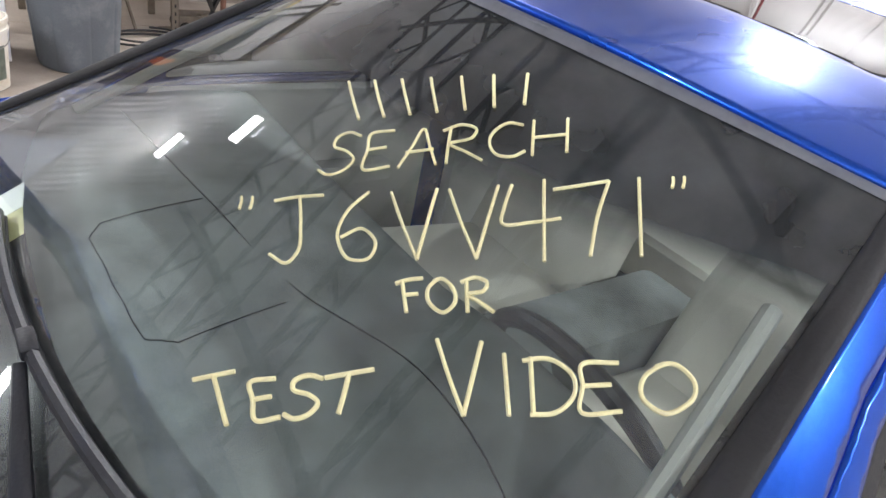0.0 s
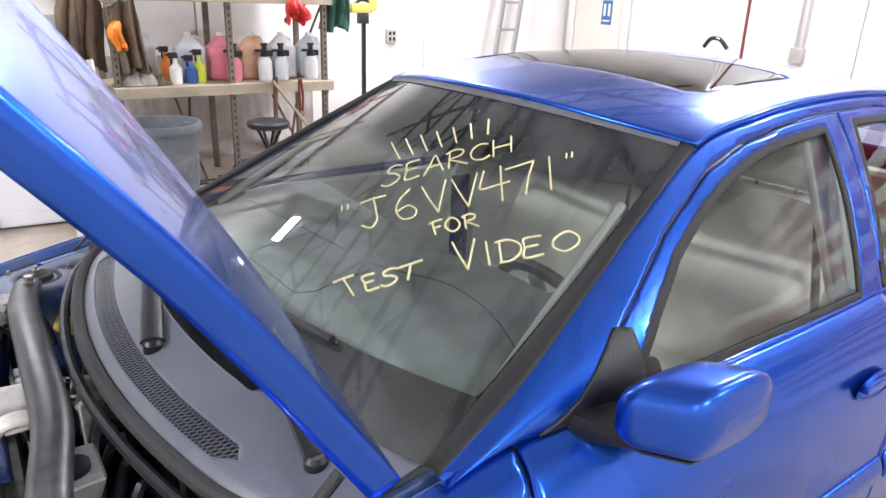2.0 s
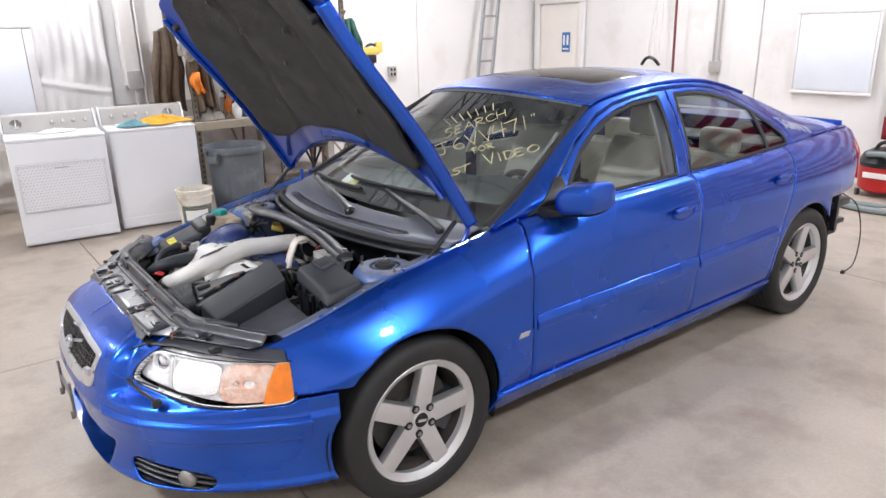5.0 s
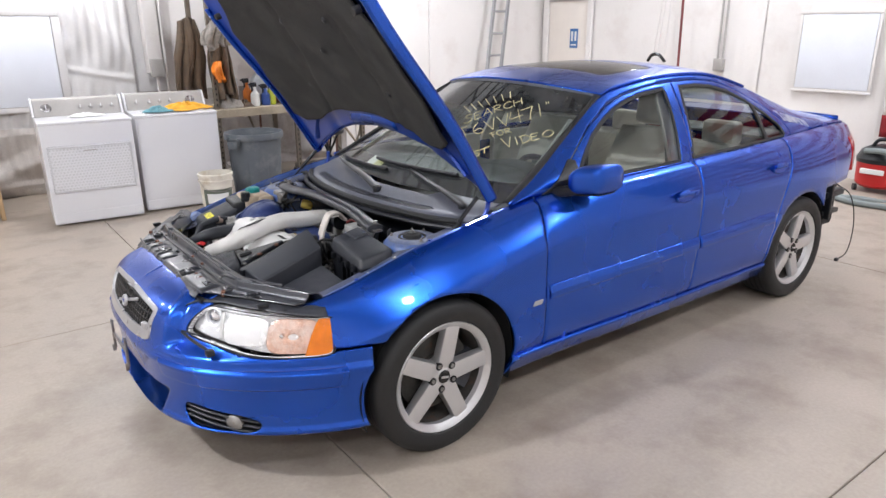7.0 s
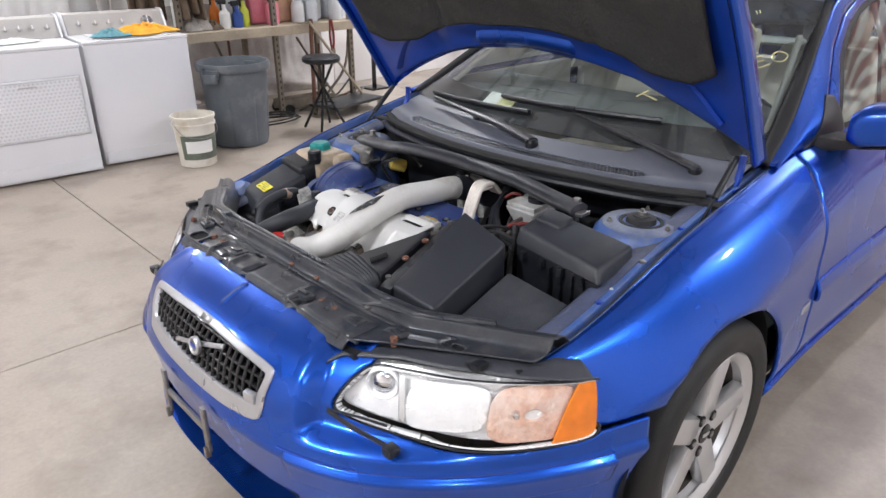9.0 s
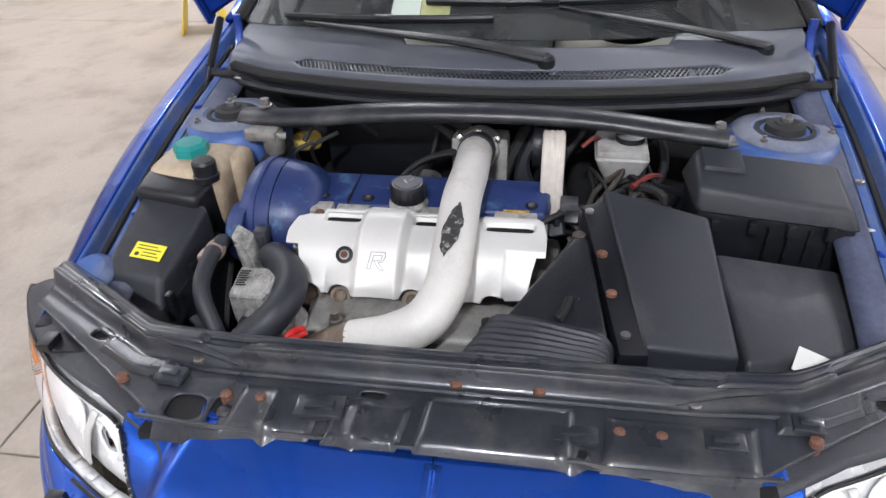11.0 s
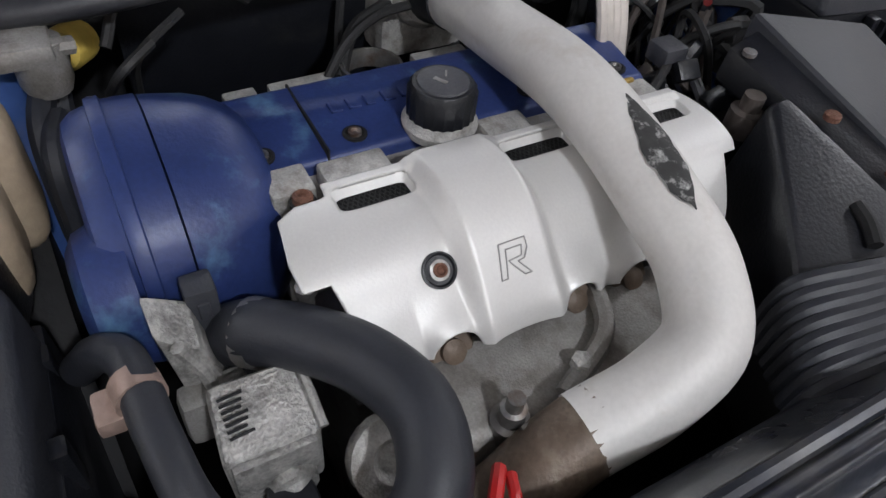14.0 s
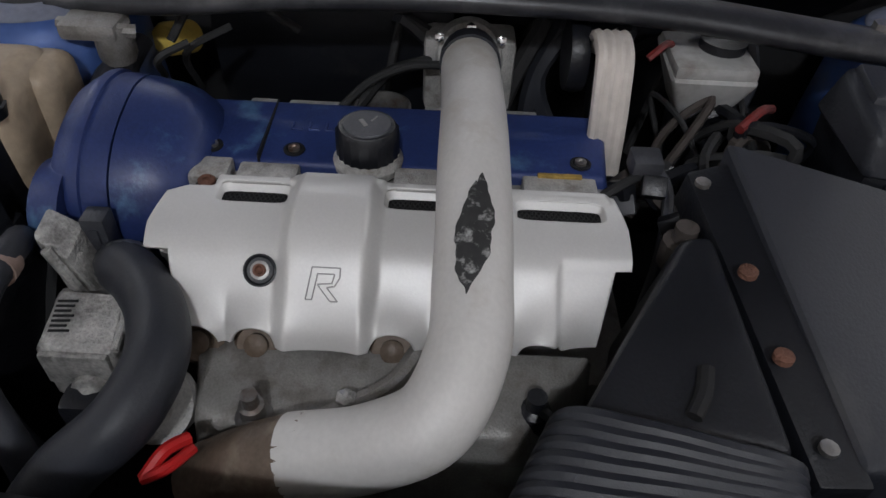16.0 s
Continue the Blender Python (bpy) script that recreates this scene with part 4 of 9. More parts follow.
tyre, grooves, rim, barrel, spokes, hub, cap, nuts, disc, hat, cal = wheel_parts()
# Rusty metal, darkened in colour for the shade behind the spokes.
SHADED_METAL = material("brake_dusted_metal", (0.06, 0.055, 0.05), 0.6, 0.3, var=0.35, scale=18, bump=0.15, dirt=(0.14, 0.06, 0.03), dirt_amount=0.2, dirt_scale=12)
first = True
for cx in (0.0, BASE):
    for o in (-1, 1):
        m = pose(cx, o * 0.775, HUB_Z, -90 if o > 0 else 90, 0, 0) @ pose(0, 0, 0, 0, 0, -12 if cx == 0 else -14)
        if first:
            wh = part("wheel", join(rim, hub), ALLOY, car, "silver five-spoke alloy wheel", m=m)
            ty = part("tyre", join(tyre), TYRE, wh, "low-profile black tyre")
            sk = [part("spoke", b, ALLOY, wh) for b in spokes]
            gr = part("tread_groove", join(*grooves), DARK, wh)
            cp = part("centre_cap", cap, GLOSS_BLACK, wh, "dark centre cap")
            ba = part("cap_mark", box(-0.018, 0.018, -0.005, 0.005, 0.096, 0.0985, 0.001), ALLOY, wh)
            nt = [part("wheel_bolt", lathe([(0.009, 0.06), (0.009, 0.0945), (0.007, 0.0955), (0.005, 0.0935), (0, 0.0935)], 6, pose(x, y, 0)), STEEL, wh) for x, y in nuts]
            # Black discs put the shade of the bolt pockets on the face.
            pk = [part("bolt_pocket", lathe([(0, 0.0915), (0.0155, 0.0915), (0.016, 0.078)], 20, pose(x, y, 0)), DARK, wh) for x, y in nuts]
            br_ = part("rim_barrel", barrel, SHADED_METAL, wh)
            dc = part("brake_disc", join(disc, hat), SHADED_METAL, wh)
            ca = part("brake_caliper", cal, PLASTIC_GREY, wh)
            kids = [ty, gr, cp, ba, dc, ca, br_] + nt + pk + sk
            whm = wh.data
            first = False
        else:
            w2 = part("wheel", whm, None, car, "silver five-spoke alloy wheel", m=m)
            for k in kids:
                k2 = part(k.name.split(".")[0], k.data, None, w2)
                if "label" in k:
                    tagged(k2, k["label"])

# wheel housings and floor pan
for cx in (0.0, BASE):
    for o in (-1, 1):
        f = lambda a, v, cx=cx, o=o: np.stack([cx + 0.372 * np.cos(a), o * (0.855 - 0.34 * v), HUB_Z + 0.372 * np.sin(a)], -1)
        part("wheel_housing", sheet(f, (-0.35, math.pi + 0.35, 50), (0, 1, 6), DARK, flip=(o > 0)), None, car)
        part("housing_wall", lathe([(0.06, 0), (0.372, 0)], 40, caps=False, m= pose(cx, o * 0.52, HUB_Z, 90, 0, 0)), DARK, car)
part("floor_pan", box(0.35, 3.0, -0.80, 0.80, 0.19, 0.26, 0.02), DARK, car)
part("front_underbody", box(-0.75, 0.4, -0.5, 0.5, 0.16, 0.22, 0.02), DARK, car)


# ---- the car: nose ----
def soft_step(a, b, x):
    """From 0 at a to 1 at b."""
    t = np.clip((x - a) / (b - a), 0, 1)
    return t * t * (3 - 2 * t)


def nose_plan(p):
    """The bumper's plan line, p from 0 in the middle to 1 at the wheel."""
    pk = [0, 0.2, 0.36, 0.5, 0.62, 0.74, 0.86, 1.0]
    return herm(pk, [-0.965, -0.958, -0.93, -0.862, -0.765, -0.64, -0.48, -0.325], p), herm(pk, [0, 0.2, 0.36, 0.51, 0.625, 0.725, 0.815, 0.872], p)


def nose_fn(p, z):
    a = np.abs(p)
    x, y = nose_plan(a)
    e = 0.01
    x2, y2 = nose_plan(np.minimum(a + e, 1.0))
    x1, y1 = nose_plan(np.maximum(a - e, 0.0))
    tx, ty = x2 - x1, y2 - y1
    ln = np.hypot(tx, ty) + 1e-9
    nx, ny = -ty / ln, tx / ln
    d = herm([0.17, 0.2, 0.225, 0.26, 0.32, 0.40, 0.455, 0.47, 0.50, 0.55, 0.60, 0.645, 0.68, 0.70, 0.712], [-0.10, -0.045, -0.008, -0.012, -0.016, -0.008, 0.004, 0.008, 0.0, -0.016, -0.03, -0.058, -0.108, -0.155, -0.195], z)
    k = np.where(z > 0.5, 1 - 0.85 * np.clip((a - 0.35) / 0.5, 0, 1), 1.0)
    # the lamps lie in a hollow beside the grille block
    d = d * k - 0.048 * soft_step(0.375, 0.425, a) * soft_step(0.86, 0.45, a) * soft_step(0.515, 0.550, z)
    return np.stack([x + nx * d, np.sign(p) * (y + ny * d), z + 0 * p], -1)


def sup(px, pz, cx, cz, hx, hz, n=4):
    """Distance-like measure to a rounded rectangle, positive outside."""
    q = (np.abs((px - cx) / hx) ** n + np.abs((pz - cz) / hz) ** n) ** (1.0 / n)
    return (q - 1) * min(hx, hz)


GRH = [(0.295, 0.638), (0.287, 0.59), (0.283, 0.545), (0.275, 0.526), (0.14, 0.515), (0.0, 0.511)]
GR = GRH + [(-y, z) for y, z in GRH[-2::-1]] + [(-0.28, 0.645), (-0.14, 0.654), (0.0, 0.657), (0.14, 0.654), (0.28, 0.645)]
GIH = [(0.282, 0.629), (0.273, 0.59), (0.266, 0.566), (0.252, 0.556), (0.14, 0.547), (0.0, 0.543)]
GI = GIH + [(-y, z) for y, z in GIH[-2::-1]] + [(-0.272, 0.6355), (-0.14, 0.6445), (0.0, 0.6475), (0.14, 0.6445), (0.272, 0.6355)]
def rounded(poly, n=2):
    """Cuts the corners of an outline."""
    for _ in range(n):
        out = []
        for a, b in zip(poly, poly[1:] + poly[:1]):
            out += [(0.75 * a[0] + 0.25 * b[0], 0.75 * a[1] + 0.25 * b[1]), (0.25 * a[0] + 0.75 * b[0], 0.25 * a[1] + 0.75 * b[1])]
        poly = out
    return poly


GR, GI = rounded(GR), rounded(GI)
opening_sd = lambda P: sd_poly(P[..., 1], P[..., 2], GI)
grille_sd = lambda P: sd_poly(P[..., 1], P[..., 2], GR)
INTAKE = [(0.36, 0.345), (0.30, 0.235), (-0.30, 0.235), (-0.36, 0.345)]
intake_sd = lambda P: sd_poly(P[..., 1], P[..., 2], INTAKE) - 0.01
FOG = [(0.442, 0.325), (0.55, 0.305), (0.67, 0.283), (0.672, 0.238), (0.60, 0.228), (0.455, 0.250)]
FOG = rounded(FOG)
fog_sd = lambda P: sd_poly(np.abs(P[..., 1]), P[..., 2], FOG) - 0.006
LAMP = [(0.416, 0.585), (0.429, 0.625), (0.443, 0.657), (0.463, 0.680), (0.53, 0.682), (0.60, 0.682), (0.715, 0.681), (0.782, 0.678), (0.812, 0.680), (0.825, 0.660), (0.829, 0.62), (0.828, 0.56), (0.820, 0.536), (0.77, 0.534), (0.715, 0.534), (0.63, 0.541), (0.54, 0.557), (0.445, 0.571)]
LAMP = rounded(LAMP)
lamp_sd = lambda P: sd_poly(np.abs(P[..., 1]), P[..., 2], LAMP)


def keep_bumper(P):
    x, y, z = P[..., 0], np.abs(P[..., 1]), P[..., 2]
    top = np.maximum(np.where(y < 0.78, 0.60, 0.547) - z, np.minimum(0.455 - y, 1.0))
    return np.minimum.reduce([grille_sd(P) + 0.004, intake_sd(P), fog_sd(P), lamp_sd(P) - 0.004, top, np.maximum(0.690 - z, 0.435 - y), arch(P, 0, 0.355)])


bumper = part("front_bumper", sheet(nose_fn, (-1, 1, 340), (0.17, 0.711, 140), BLUE, keep=keep_bumper, flip=True), None, car, "blue front bumper cover", solid=0.01)
def strip_fn(p, z):
    """The bumper pushed out into a rounded rub strip."""
    a = np.abs(p)
    k = soft_step(0.404, 0.414, z) * soft_step(0.4885, 0.474, z) * np.clip((a - 0.352) / 0.02, 0, 1)
    return nose_fn(p, z) + np.stack([-0.009 * k * (1 - 0.6 * a), np.sign(p) * 0.009 * k * a, 0 * k], -1)


for s in (-1, 1):
    part("strip_groove", sheet(lambda p, z: nose_fn(p, z) + np.stack([-0.0012 + 0 * p, np.sign(p) * 0.0008, 0 * z], -1), tuple(sorted((s * 0.345, s * 0.92))) + (90,), (0.4890, 0.4922, 4), BLUE_INNER, flip=True), None, bumper, "dark groove over the rub strip")
    # Crease shade put in as a thin darker blue line.
    part("lip_crease", sheet(lambda p, z: nose_fn(p, z) + np.stack([-0.0010 + 0 * p, np.sign(p) * 0.0008, 0 * z], -1), tuple(sorted((s * 0.55, s * 0.95))) + (60,), (0.226, 0.2295, 3), BLUE_INNER, flip=True), None, bumper)
part("bumper_moulding", sheet(lambda p, z: strip_fn(p, z), (0.33, 0.93, 120), (0.395, 0.50, 30), BLUE, keep=lambda P: np.minimum.reduce([P[..., 2] - 0.404, 0.4885 - P[..., 2], P[..., 1] - 0.362, -0.415 - P[..., 0]]), flip=True), None, bumper, "raised body-coloured rub strip", solid=0.008)
part("bumper_moulding", sheet(lambda p, z: strip_fn(p, z), (-0.93, -0.33, 120), (0.395, 0.50, 30), BLUE, keep=lambda P: np.minimum.reduce([P[..., 2] - 0.404, 0.4885 - P[..., 2], -P[..., 1] - 0.362, -0.415 - P[..., 0]]), flip=True), None, bumper, "raised body-coloured rub strip", solid=0.008)
backing = lambda k: (lambda p, z: nose_fn(p * 0.97, z) + np.array([k, 0, 0]))
part("intake_backing", sheet(backing(0.09), (-0.5, 0.5, 40), (0.2, 0.38, 12), DARK), None, bumper)
part("intake_floor", sheet(lambda p, v: nose_fn(p, 0.232 + 0 * p) + np.stack([0.09 * v, 0 * p, 0 * v], -1), (-0.36, 0.36, 40), (0, 1, 4), BLUE), None, bumper)
for s in (-1, 1):
    part("fog_backing", sheet(backing(0.035), tuple(sorted((s * 0.40, s * 0.80))) + (30,), (0.22, 0.33, 10), DARK), None, bumper)
    for z in (0.256, 0.276, 0.296):
        part("fog_slat", sheet(lambda p, v, z=z: nose_fn(p, z - 0.16 * (np.abs(p) - 0.50)) + np.stack([0.006 + 0.025 * v, 0 * p, 0 * v], -1), tuple(sorted((s * 0.44, s * 0.68))) + (30,), (0, 1, 3), PLASTIC), None, bumper, solid=0.005)
    c = nose_fn(np.array([s * 0.604]), np.array([0.262]))[0]
    part("fog_lamp", lathe([(0.0, 0.012), (0.025, 0.009), (0.033, 0.002), (0.033, -0.03), (0, -0.03)], 28, Matrix.Translation(c + np.array([0.012, 0, 0])) @ Vector((-0.80, s * 0.6, 0)).to_track_quat("Z", "Y").to_matrix().to_4x4()), STEEL, bumper, "round fog lamp")

# grille with its bright surround
surround = sheet(lambda p, z: nose_fn(p, z) + np.array([-0.007, 0, 0.0]), (-0.36, 0.36, 220), (0.49, 0.69, 90), GRILLE_SILVER, keep=lambda P: np.minimum(0.004 - grille_sd(P), opening_sd(P)), flip=True)
grille = part("grille_surround", surround, None, car, "satin silver grille surround", solid=0.025)
part("grille_mesh_back", sheet(lambda p, z: nose_fn(p, z) + np.array([0.035, 0, 0.0]), (-0.42, 0.42, 60), (0.49, 0.69, 20), DARK, keep=lambda P: 0.01 - grille_sd(P)), None, grille)
for k in range(4):
    z = 0.562 + 0.0235 * k
    part("grille_bar", sheet(lambda p, v, z=z: nose_fn(p, z + 0.012 * (1 - np.abs(p) * 2.2) * 0 + 0 * p) + np.stack([0.003 + 0.02 * v, 0 * p, 0 * v], -1), (-0.36, 0.36, 60), (0, 1, 3), GLOSS_BLACK, keep=lambda P: 0.004 - opening_sd(P)), None, grille, solid=0.005)
for k in range(23):
    p0 = -0.29 + 0.58 * k / 22
    me = sheet(lambda u, z, p0=p0: nose_fn(p0 + 0.003 * u, z) + np.stack([0.001 + 0 * u, 0 * u, 0 * z], -1), (-1, 1, 3), (0.51, 0.66, 12), GLOSS_BLACK, keep=lambda P: 0.004 - opening_sd(P))
    if len(me.polygons):
        part("grille_rib", me, None, grille, solid=-0.015)
def slash(p, v):
    z = 0.563 + (p + 0.11) / 0.22 * 0.066 + v * 0.011
    return nose_fn(-p, z) + np.array([-0.004, 0, 0])
part("grille_slash", sheet(slash, (-0.11, 0.11, 30), (-0.5, 0.5, 4), GRILLE_SILVER), None, grille, "diagonal silver bar", solid=0.006)
em = Matrix.Translation(nose_fn(np.array([0.0]), np.array([0.598]))[0] + np.array([-0.012, -0.012, 0])) @ pose(0, 0, 0, 0, -80, 0) @ Matrix.Scale(0.78, 4)
part("emblem", lathe([(0.019, -0.006), (0.019, 0.006), (0.022, 0.009), (0.027, 0.009), (0.030, 0.005), (0.030, -0.006)], 36, em, caps=False), GRILLE_SILVER, grille, "round silver emblem ring")
part("emblem_field", lathe([(0.020, 0.003), (0.012, 0.005), (0.0, 0.005)], 28, em), STEEL, grille)
part("emblem_bar", box(-0.006, 0.006, -0.020, 0.020, 0.005, 0.008, 0.001, m=em), BLUE_INNER, grille, "dark blue emblem bar")
part("grille_badge", box(-0.016, 0.0, -0.016, 0.016, -0.012, 0.014, 0.003, m=Matrix.Translation(nose_fn(np.array(-0.255), np.array(0.572))) @ pose(0, 0, 0, 0, 0, 14)), GRILLE_SILVER, grille, "small square silver badge")

# plate carrier brackets
for y in (-0.09, 0.13):
    part("plate_bracket", join(box(-0.992, -0.982, y - 0.01, y + 0.01, 0.345, 0.475, 0.003), box(-1.0, -0.985, y - 0.006, y + 0.006, 0.33, 0.36, 0.003)), STEEL, bumper, "bare steel plate bracket")
part("plate_bracket_bar", box(-0.99, -0.98, -0.09, 0.13, 0.40, 0.418, 0.002), STEEL, bumper)

INDICATOR = material("pink_clear_reflector", (0.88, 0.52, 0.40), 0.12, 0.2, var=0.3, scale=26, fine=70, bump=0.5, coat=0.6, dirt=(0.95, 0.86, 0.8), dirt_amount=0.5, dirt_scale=18)
# head lamps: reflector bowl, projector, indicators, clear lens, wash-wipe arm
XL = lambda P: -0.452 - P[..., 0]
for s in (-1, 1):
    rng = lambda a, b: tuple(sorted((s * a, s * b)))
    deep = lambda k: (lambda p, z: nose_fn(p, z) + np.array([k, -s * k * 0.5, 0]))
    at = lambda k: np.array([k, -s * k * 0.5, 0])
    hl = part("head_lamp", sheet(deep(0.03), rng(0.36, 0.95) + (90,), (0.53, 0.70, 36), REFLECTOR, keep=lambda P: np.minimum(-0.003 - lamp_sd(P - at(0.03)), XL(P) - 0.006), flip=True), None, car, "clear head lamp unit with bright reflectors", solid=0.01)
    part("lamp_rim", sheet(deep(-0.001), rng(0.34, 0.97) + (160,), (0.52, 0.71, 80), PLASTIC, keep=lambda P: np.minimum.reduce([0.0018 - lamp_sd(P), lamp_sd(P) + 0.0015, XL(P) + 0.004]), flip=True), None, hl, solid=0.012)
    part("lamp_bowl", sheet(deep(0.001), rng(0.34, 0.97) + (160,), (0.52, 0.71, 80), REFLECTOR, keep=lambda P: np.minimum.reduce([-0.002 - lamp_sd(P), lamp_sd(P) + 0.0045, XL(P) - 0.003]), flip=True), None, hl, solid=0.02)
    part("lens", sheet(nose_fn, rng(0.35, 0.96) + (90,), (0.53, 0.70, 36), LENS, keep=lambda P: np.minimum(-lamp_sd(P) - 0.001, XL(P)), flip=True), None, hl, "clear outer lens")
    part("reflector_panel", sheet(deep(0.016), rng(0.50, 0.76) + (50,), (0.545, 0.675, 30), REFLECTOR, keep=lambda P: sup(np.abs(P[..., 1]), P[..., 2], 0.612, 0.612, 0.068, 0.052) * -1, flip=True), None, hl, "main reflector, white for the lamplight it mirrors", solid=0.004)
    c = nose_fn(np.array([s * 0.535]), np.array([0.640]))[0] + np.array([0.022, -s * 0.008, 0])
    part("lamp_divider", sheet(deep(0.0135), rng(0.572, 0.584) + (6,), (0.575, 0.665, 12), SILVER, flip=True), None, hl, "grey divider beside the projector", solid=0.004)
    part("projector_ring", lathe([(0.027, -0.012), (0.030, 0.0), (0.034, 0.003), (0.037, 0.0), (0.038, -0.012)], 32, Matrix.Translation(c) @ Vector((-0.8, s * 0.55, 0.1)).to_track_quat("Z", "Y").to_matrix().to_4x4(), caps=False), REFLECTOR, hl, "bright ring round the projector")
    part("projector", lathe([(0.0, 0.006), (0.016, 0.004), (0.025, -0.003), (0.027, -0.012), (0.027, -0.02)], 28, Matrix.Translation(c) @ Vector((-0.8, s * 0.55, 0.1)).to_track_quat("Z", "Y").to_matrix().to_4x4()), CHROME, hl, "round projector lens")
    part("indicator_clear", sheet(deep(0.012), rng(0.64, 0.90) + (60,), (0.54, 0.69, 40), INDICATOR, keep=lambda P: np.minimum(-lamp_sd(P - at(0.012)) - 0.006, np.minimum(0.062 - (np.abs((np.abs(P[..., 1]) - 0.736) * 1.15) ** 4 + np.abs((P[..., 2] - 0.606) * 0.98) ** 4) ** 0.25, np.hypot((np.abs(P[..., 1]) - 0.742) * 1.1, (P[..., 2] - 0.606)) - 0.012)), flip=True), None, hl, "pale orange indicator bowl", solid=0.004)
    part("indicator_core", sheet(deep(0.015), rng(0.69, 0.80) + (40,), (0.565, 0.65, 30), REFLECTOR, keep=lambda P: 0.018 - np.hypot((np.abs(P[..., 1]) - 0.742) * 1.1, (P[..., 2] - 0.606)), flip=True), None, hl, "bright middle of the indicator bowl", solid=0.004)
    part("indicator_bulb", lathe([(0, 0.010), (0.007, 0.007), (0.009, -0.004)], 16, Matrix.Translation(nose_fn(np.array([s * 0.76]), np.array([0.612]))[0] + np.array([0.008, -s * 0.004, 0])) @ Vector((-0.7, s * 0.7, 0)).to_track_quat("Z", "Y").to_matrix().to_4x4()), CHROME, hl)
    part("indicator", sheet(deep(0.004), rng(0.74, 0.97) + (80,), (0.53, 0.70, 40), AMBER, keep=lambda P: np.minimum.reduce([-lamp_sd(P) - 0.004, np.abs(P[..., 1]) - 0.783 + (P[..., 2] - 0.61) * -0.12, XL(P) - 0.002]), flip=True), None, hl, "orange corner indicator", solid=0.004)
    part("wash_wiper", join(tube([(-0.852, s * 0.425, 0.588), (-0.838, s * 0.49, 0.574), (-0.806, s * 0.568, 0.553)], 0.0055, 12, 8), tube([(-0.852, s * 0.425, 0.592), (-0.815, s * 0.50, 0.590), (-0.79, s * 0.545, 0.584)], 0.003, 12, 6), box(-0.822, -0.792, s * 0.575 - 0.014, s * 0.575 + 0.014, 0.538, 0.560, 0.006)), PLASTIC, hl, "black lamp wiper arm")

# dark housing over the lamps
for s in (-1, 1):
    def housing(p, v, s=s):
        a = np.abs(p)
        z = np.interp(a, [0.40, 0.44, 0.58, 0.72, 0.80, 0.90], [0.655, 0.674, 0.691, 0.691, 0.682, 0.672])
        return nose_fn(p, z) + np.stack([0.10 * v * np.clip((0.90 - a) / 0.2, 0.12, 1), -s * 0.045 * v, 0.016 * np.sin(1.6 * v) + 0.002 + 0 * p], -1)
    part("lamp_top", sheet(housing, tuple(sorted((s * 0.41, s * 0.87))) + (50,), (0, 1, 10), PLASTIC_GREY, flip=(s > 0)), None, car, "dark grey lamp housing top", solid=0.004)

# ---- bonnet, standing open ----
HOOD_HINGE, HOOD_ANGLE = (0.39, 0.955), 67.5
_c, _s = math.cos(radians(HOOD_ANGLE)), math.sin(radians(HOOD_ANGLE))


def open_hood(P):
    dx, dz = P[..., 0] - HOOD_HINGE[0], P[..., 2] - HOOD_HINGE[1]
    return np.stack([HOOD_HINGE[0] + dx * _c + dz * _s, P[..., 1], HOOD_HINGE[1] - dx * _s + dz * _c], -1)


def hood_shut(u, v, drop=0.0):
    hw = 0.752
    edge = np.clip(np.abs(u) - 1, 0, 1)
    u = np.clip(u, -1, 1)
    y = u * hw
    a = np.abs(y) * 0.735 / hw
    xf = herm([0, 0.2, 0.43, 0.58, 0.68, 0.72, 0.736], [-0.86, -0.85, -0.805, -0.73, -0.66, -0.62, -0.56], a)
    xr = herm([0, 0.3, 0.55, 0.68, 0.736], [0.13, 0.17, 0.265, 0.335, 0.37], a)
    x = xf + (xr - xf) * v
    zc = herm([-0.86, -0.75, -0.5, -0.2, 0.1, 0.38], [0.725, 0.775, 0.845, 0.91, 0.955, 0.99], x)
    ze = herm([-0.68, -0.48, 0.0, 0.38], [0.695, 0.735, 0.87, 0.94], x)
    z = ze + (zc - ze) * (1 - np.abs(u) ** 2.4) + 0.008 * np.exp(-(((np.abs(u) - 0.52) / 0.07) ** 2)) * np.clip(v * 2, 0, 1)
    return np.stack([x, y - np.sign(u) * 0.1 * edge, z - drop - edge], -1)


hood = part("bonnet", sheet(lambda u, v: open_hood(hood_shut(u, v)), (-1.05, 1.05, 126), (0, 1, 90), BLUE, flip=True), None, car, "blue bonnet standing open", solid=0.014)
hood_in = lambda d: (lambda u, v: open_hood(hood_shut(u * 0.985, 0.012 + 0.976 * v, d)))


def shut_uv(P):
    """Back from the open bonnet to plan places."""
    X, Z = P[..., 0] - HOOD_HINGE[0], P[..., 2] - HOOD_HINGE[1]
    return HOOD_HINGE[0] + X * _c - Z * _s, P[..., 1]


PAD = [(-0.80, 0.0), (-0.785, 0.25), (-0.73, 0.43), (-0.62, 0.585), (-0.43, 0.66), (0.08, 0.672), (0.125, 0.60), (0.125, 0.52), (0.115, 0.46), (0.072, 0.36), (0.042, 0.25), (0.028, 0.17), (0.026, 0.0)]
PADF = PAD + [(x, -y) for x, y in PAD[::-1][1:-1]]
pad_sd = lambda P: sd_poly(*shut_uv(P), PADF)
part("inner_frame", sheet(hood_in(0.03), (-1, 1, 160), (0, 1, 140), BLUE_INNER, keep=lambda P: np.maximum(pad_sd(P) + 0.05, -0.1 + 0 * P[..., 0])), None, hood, "blue inner frame of the bonnet", solid=0.014)


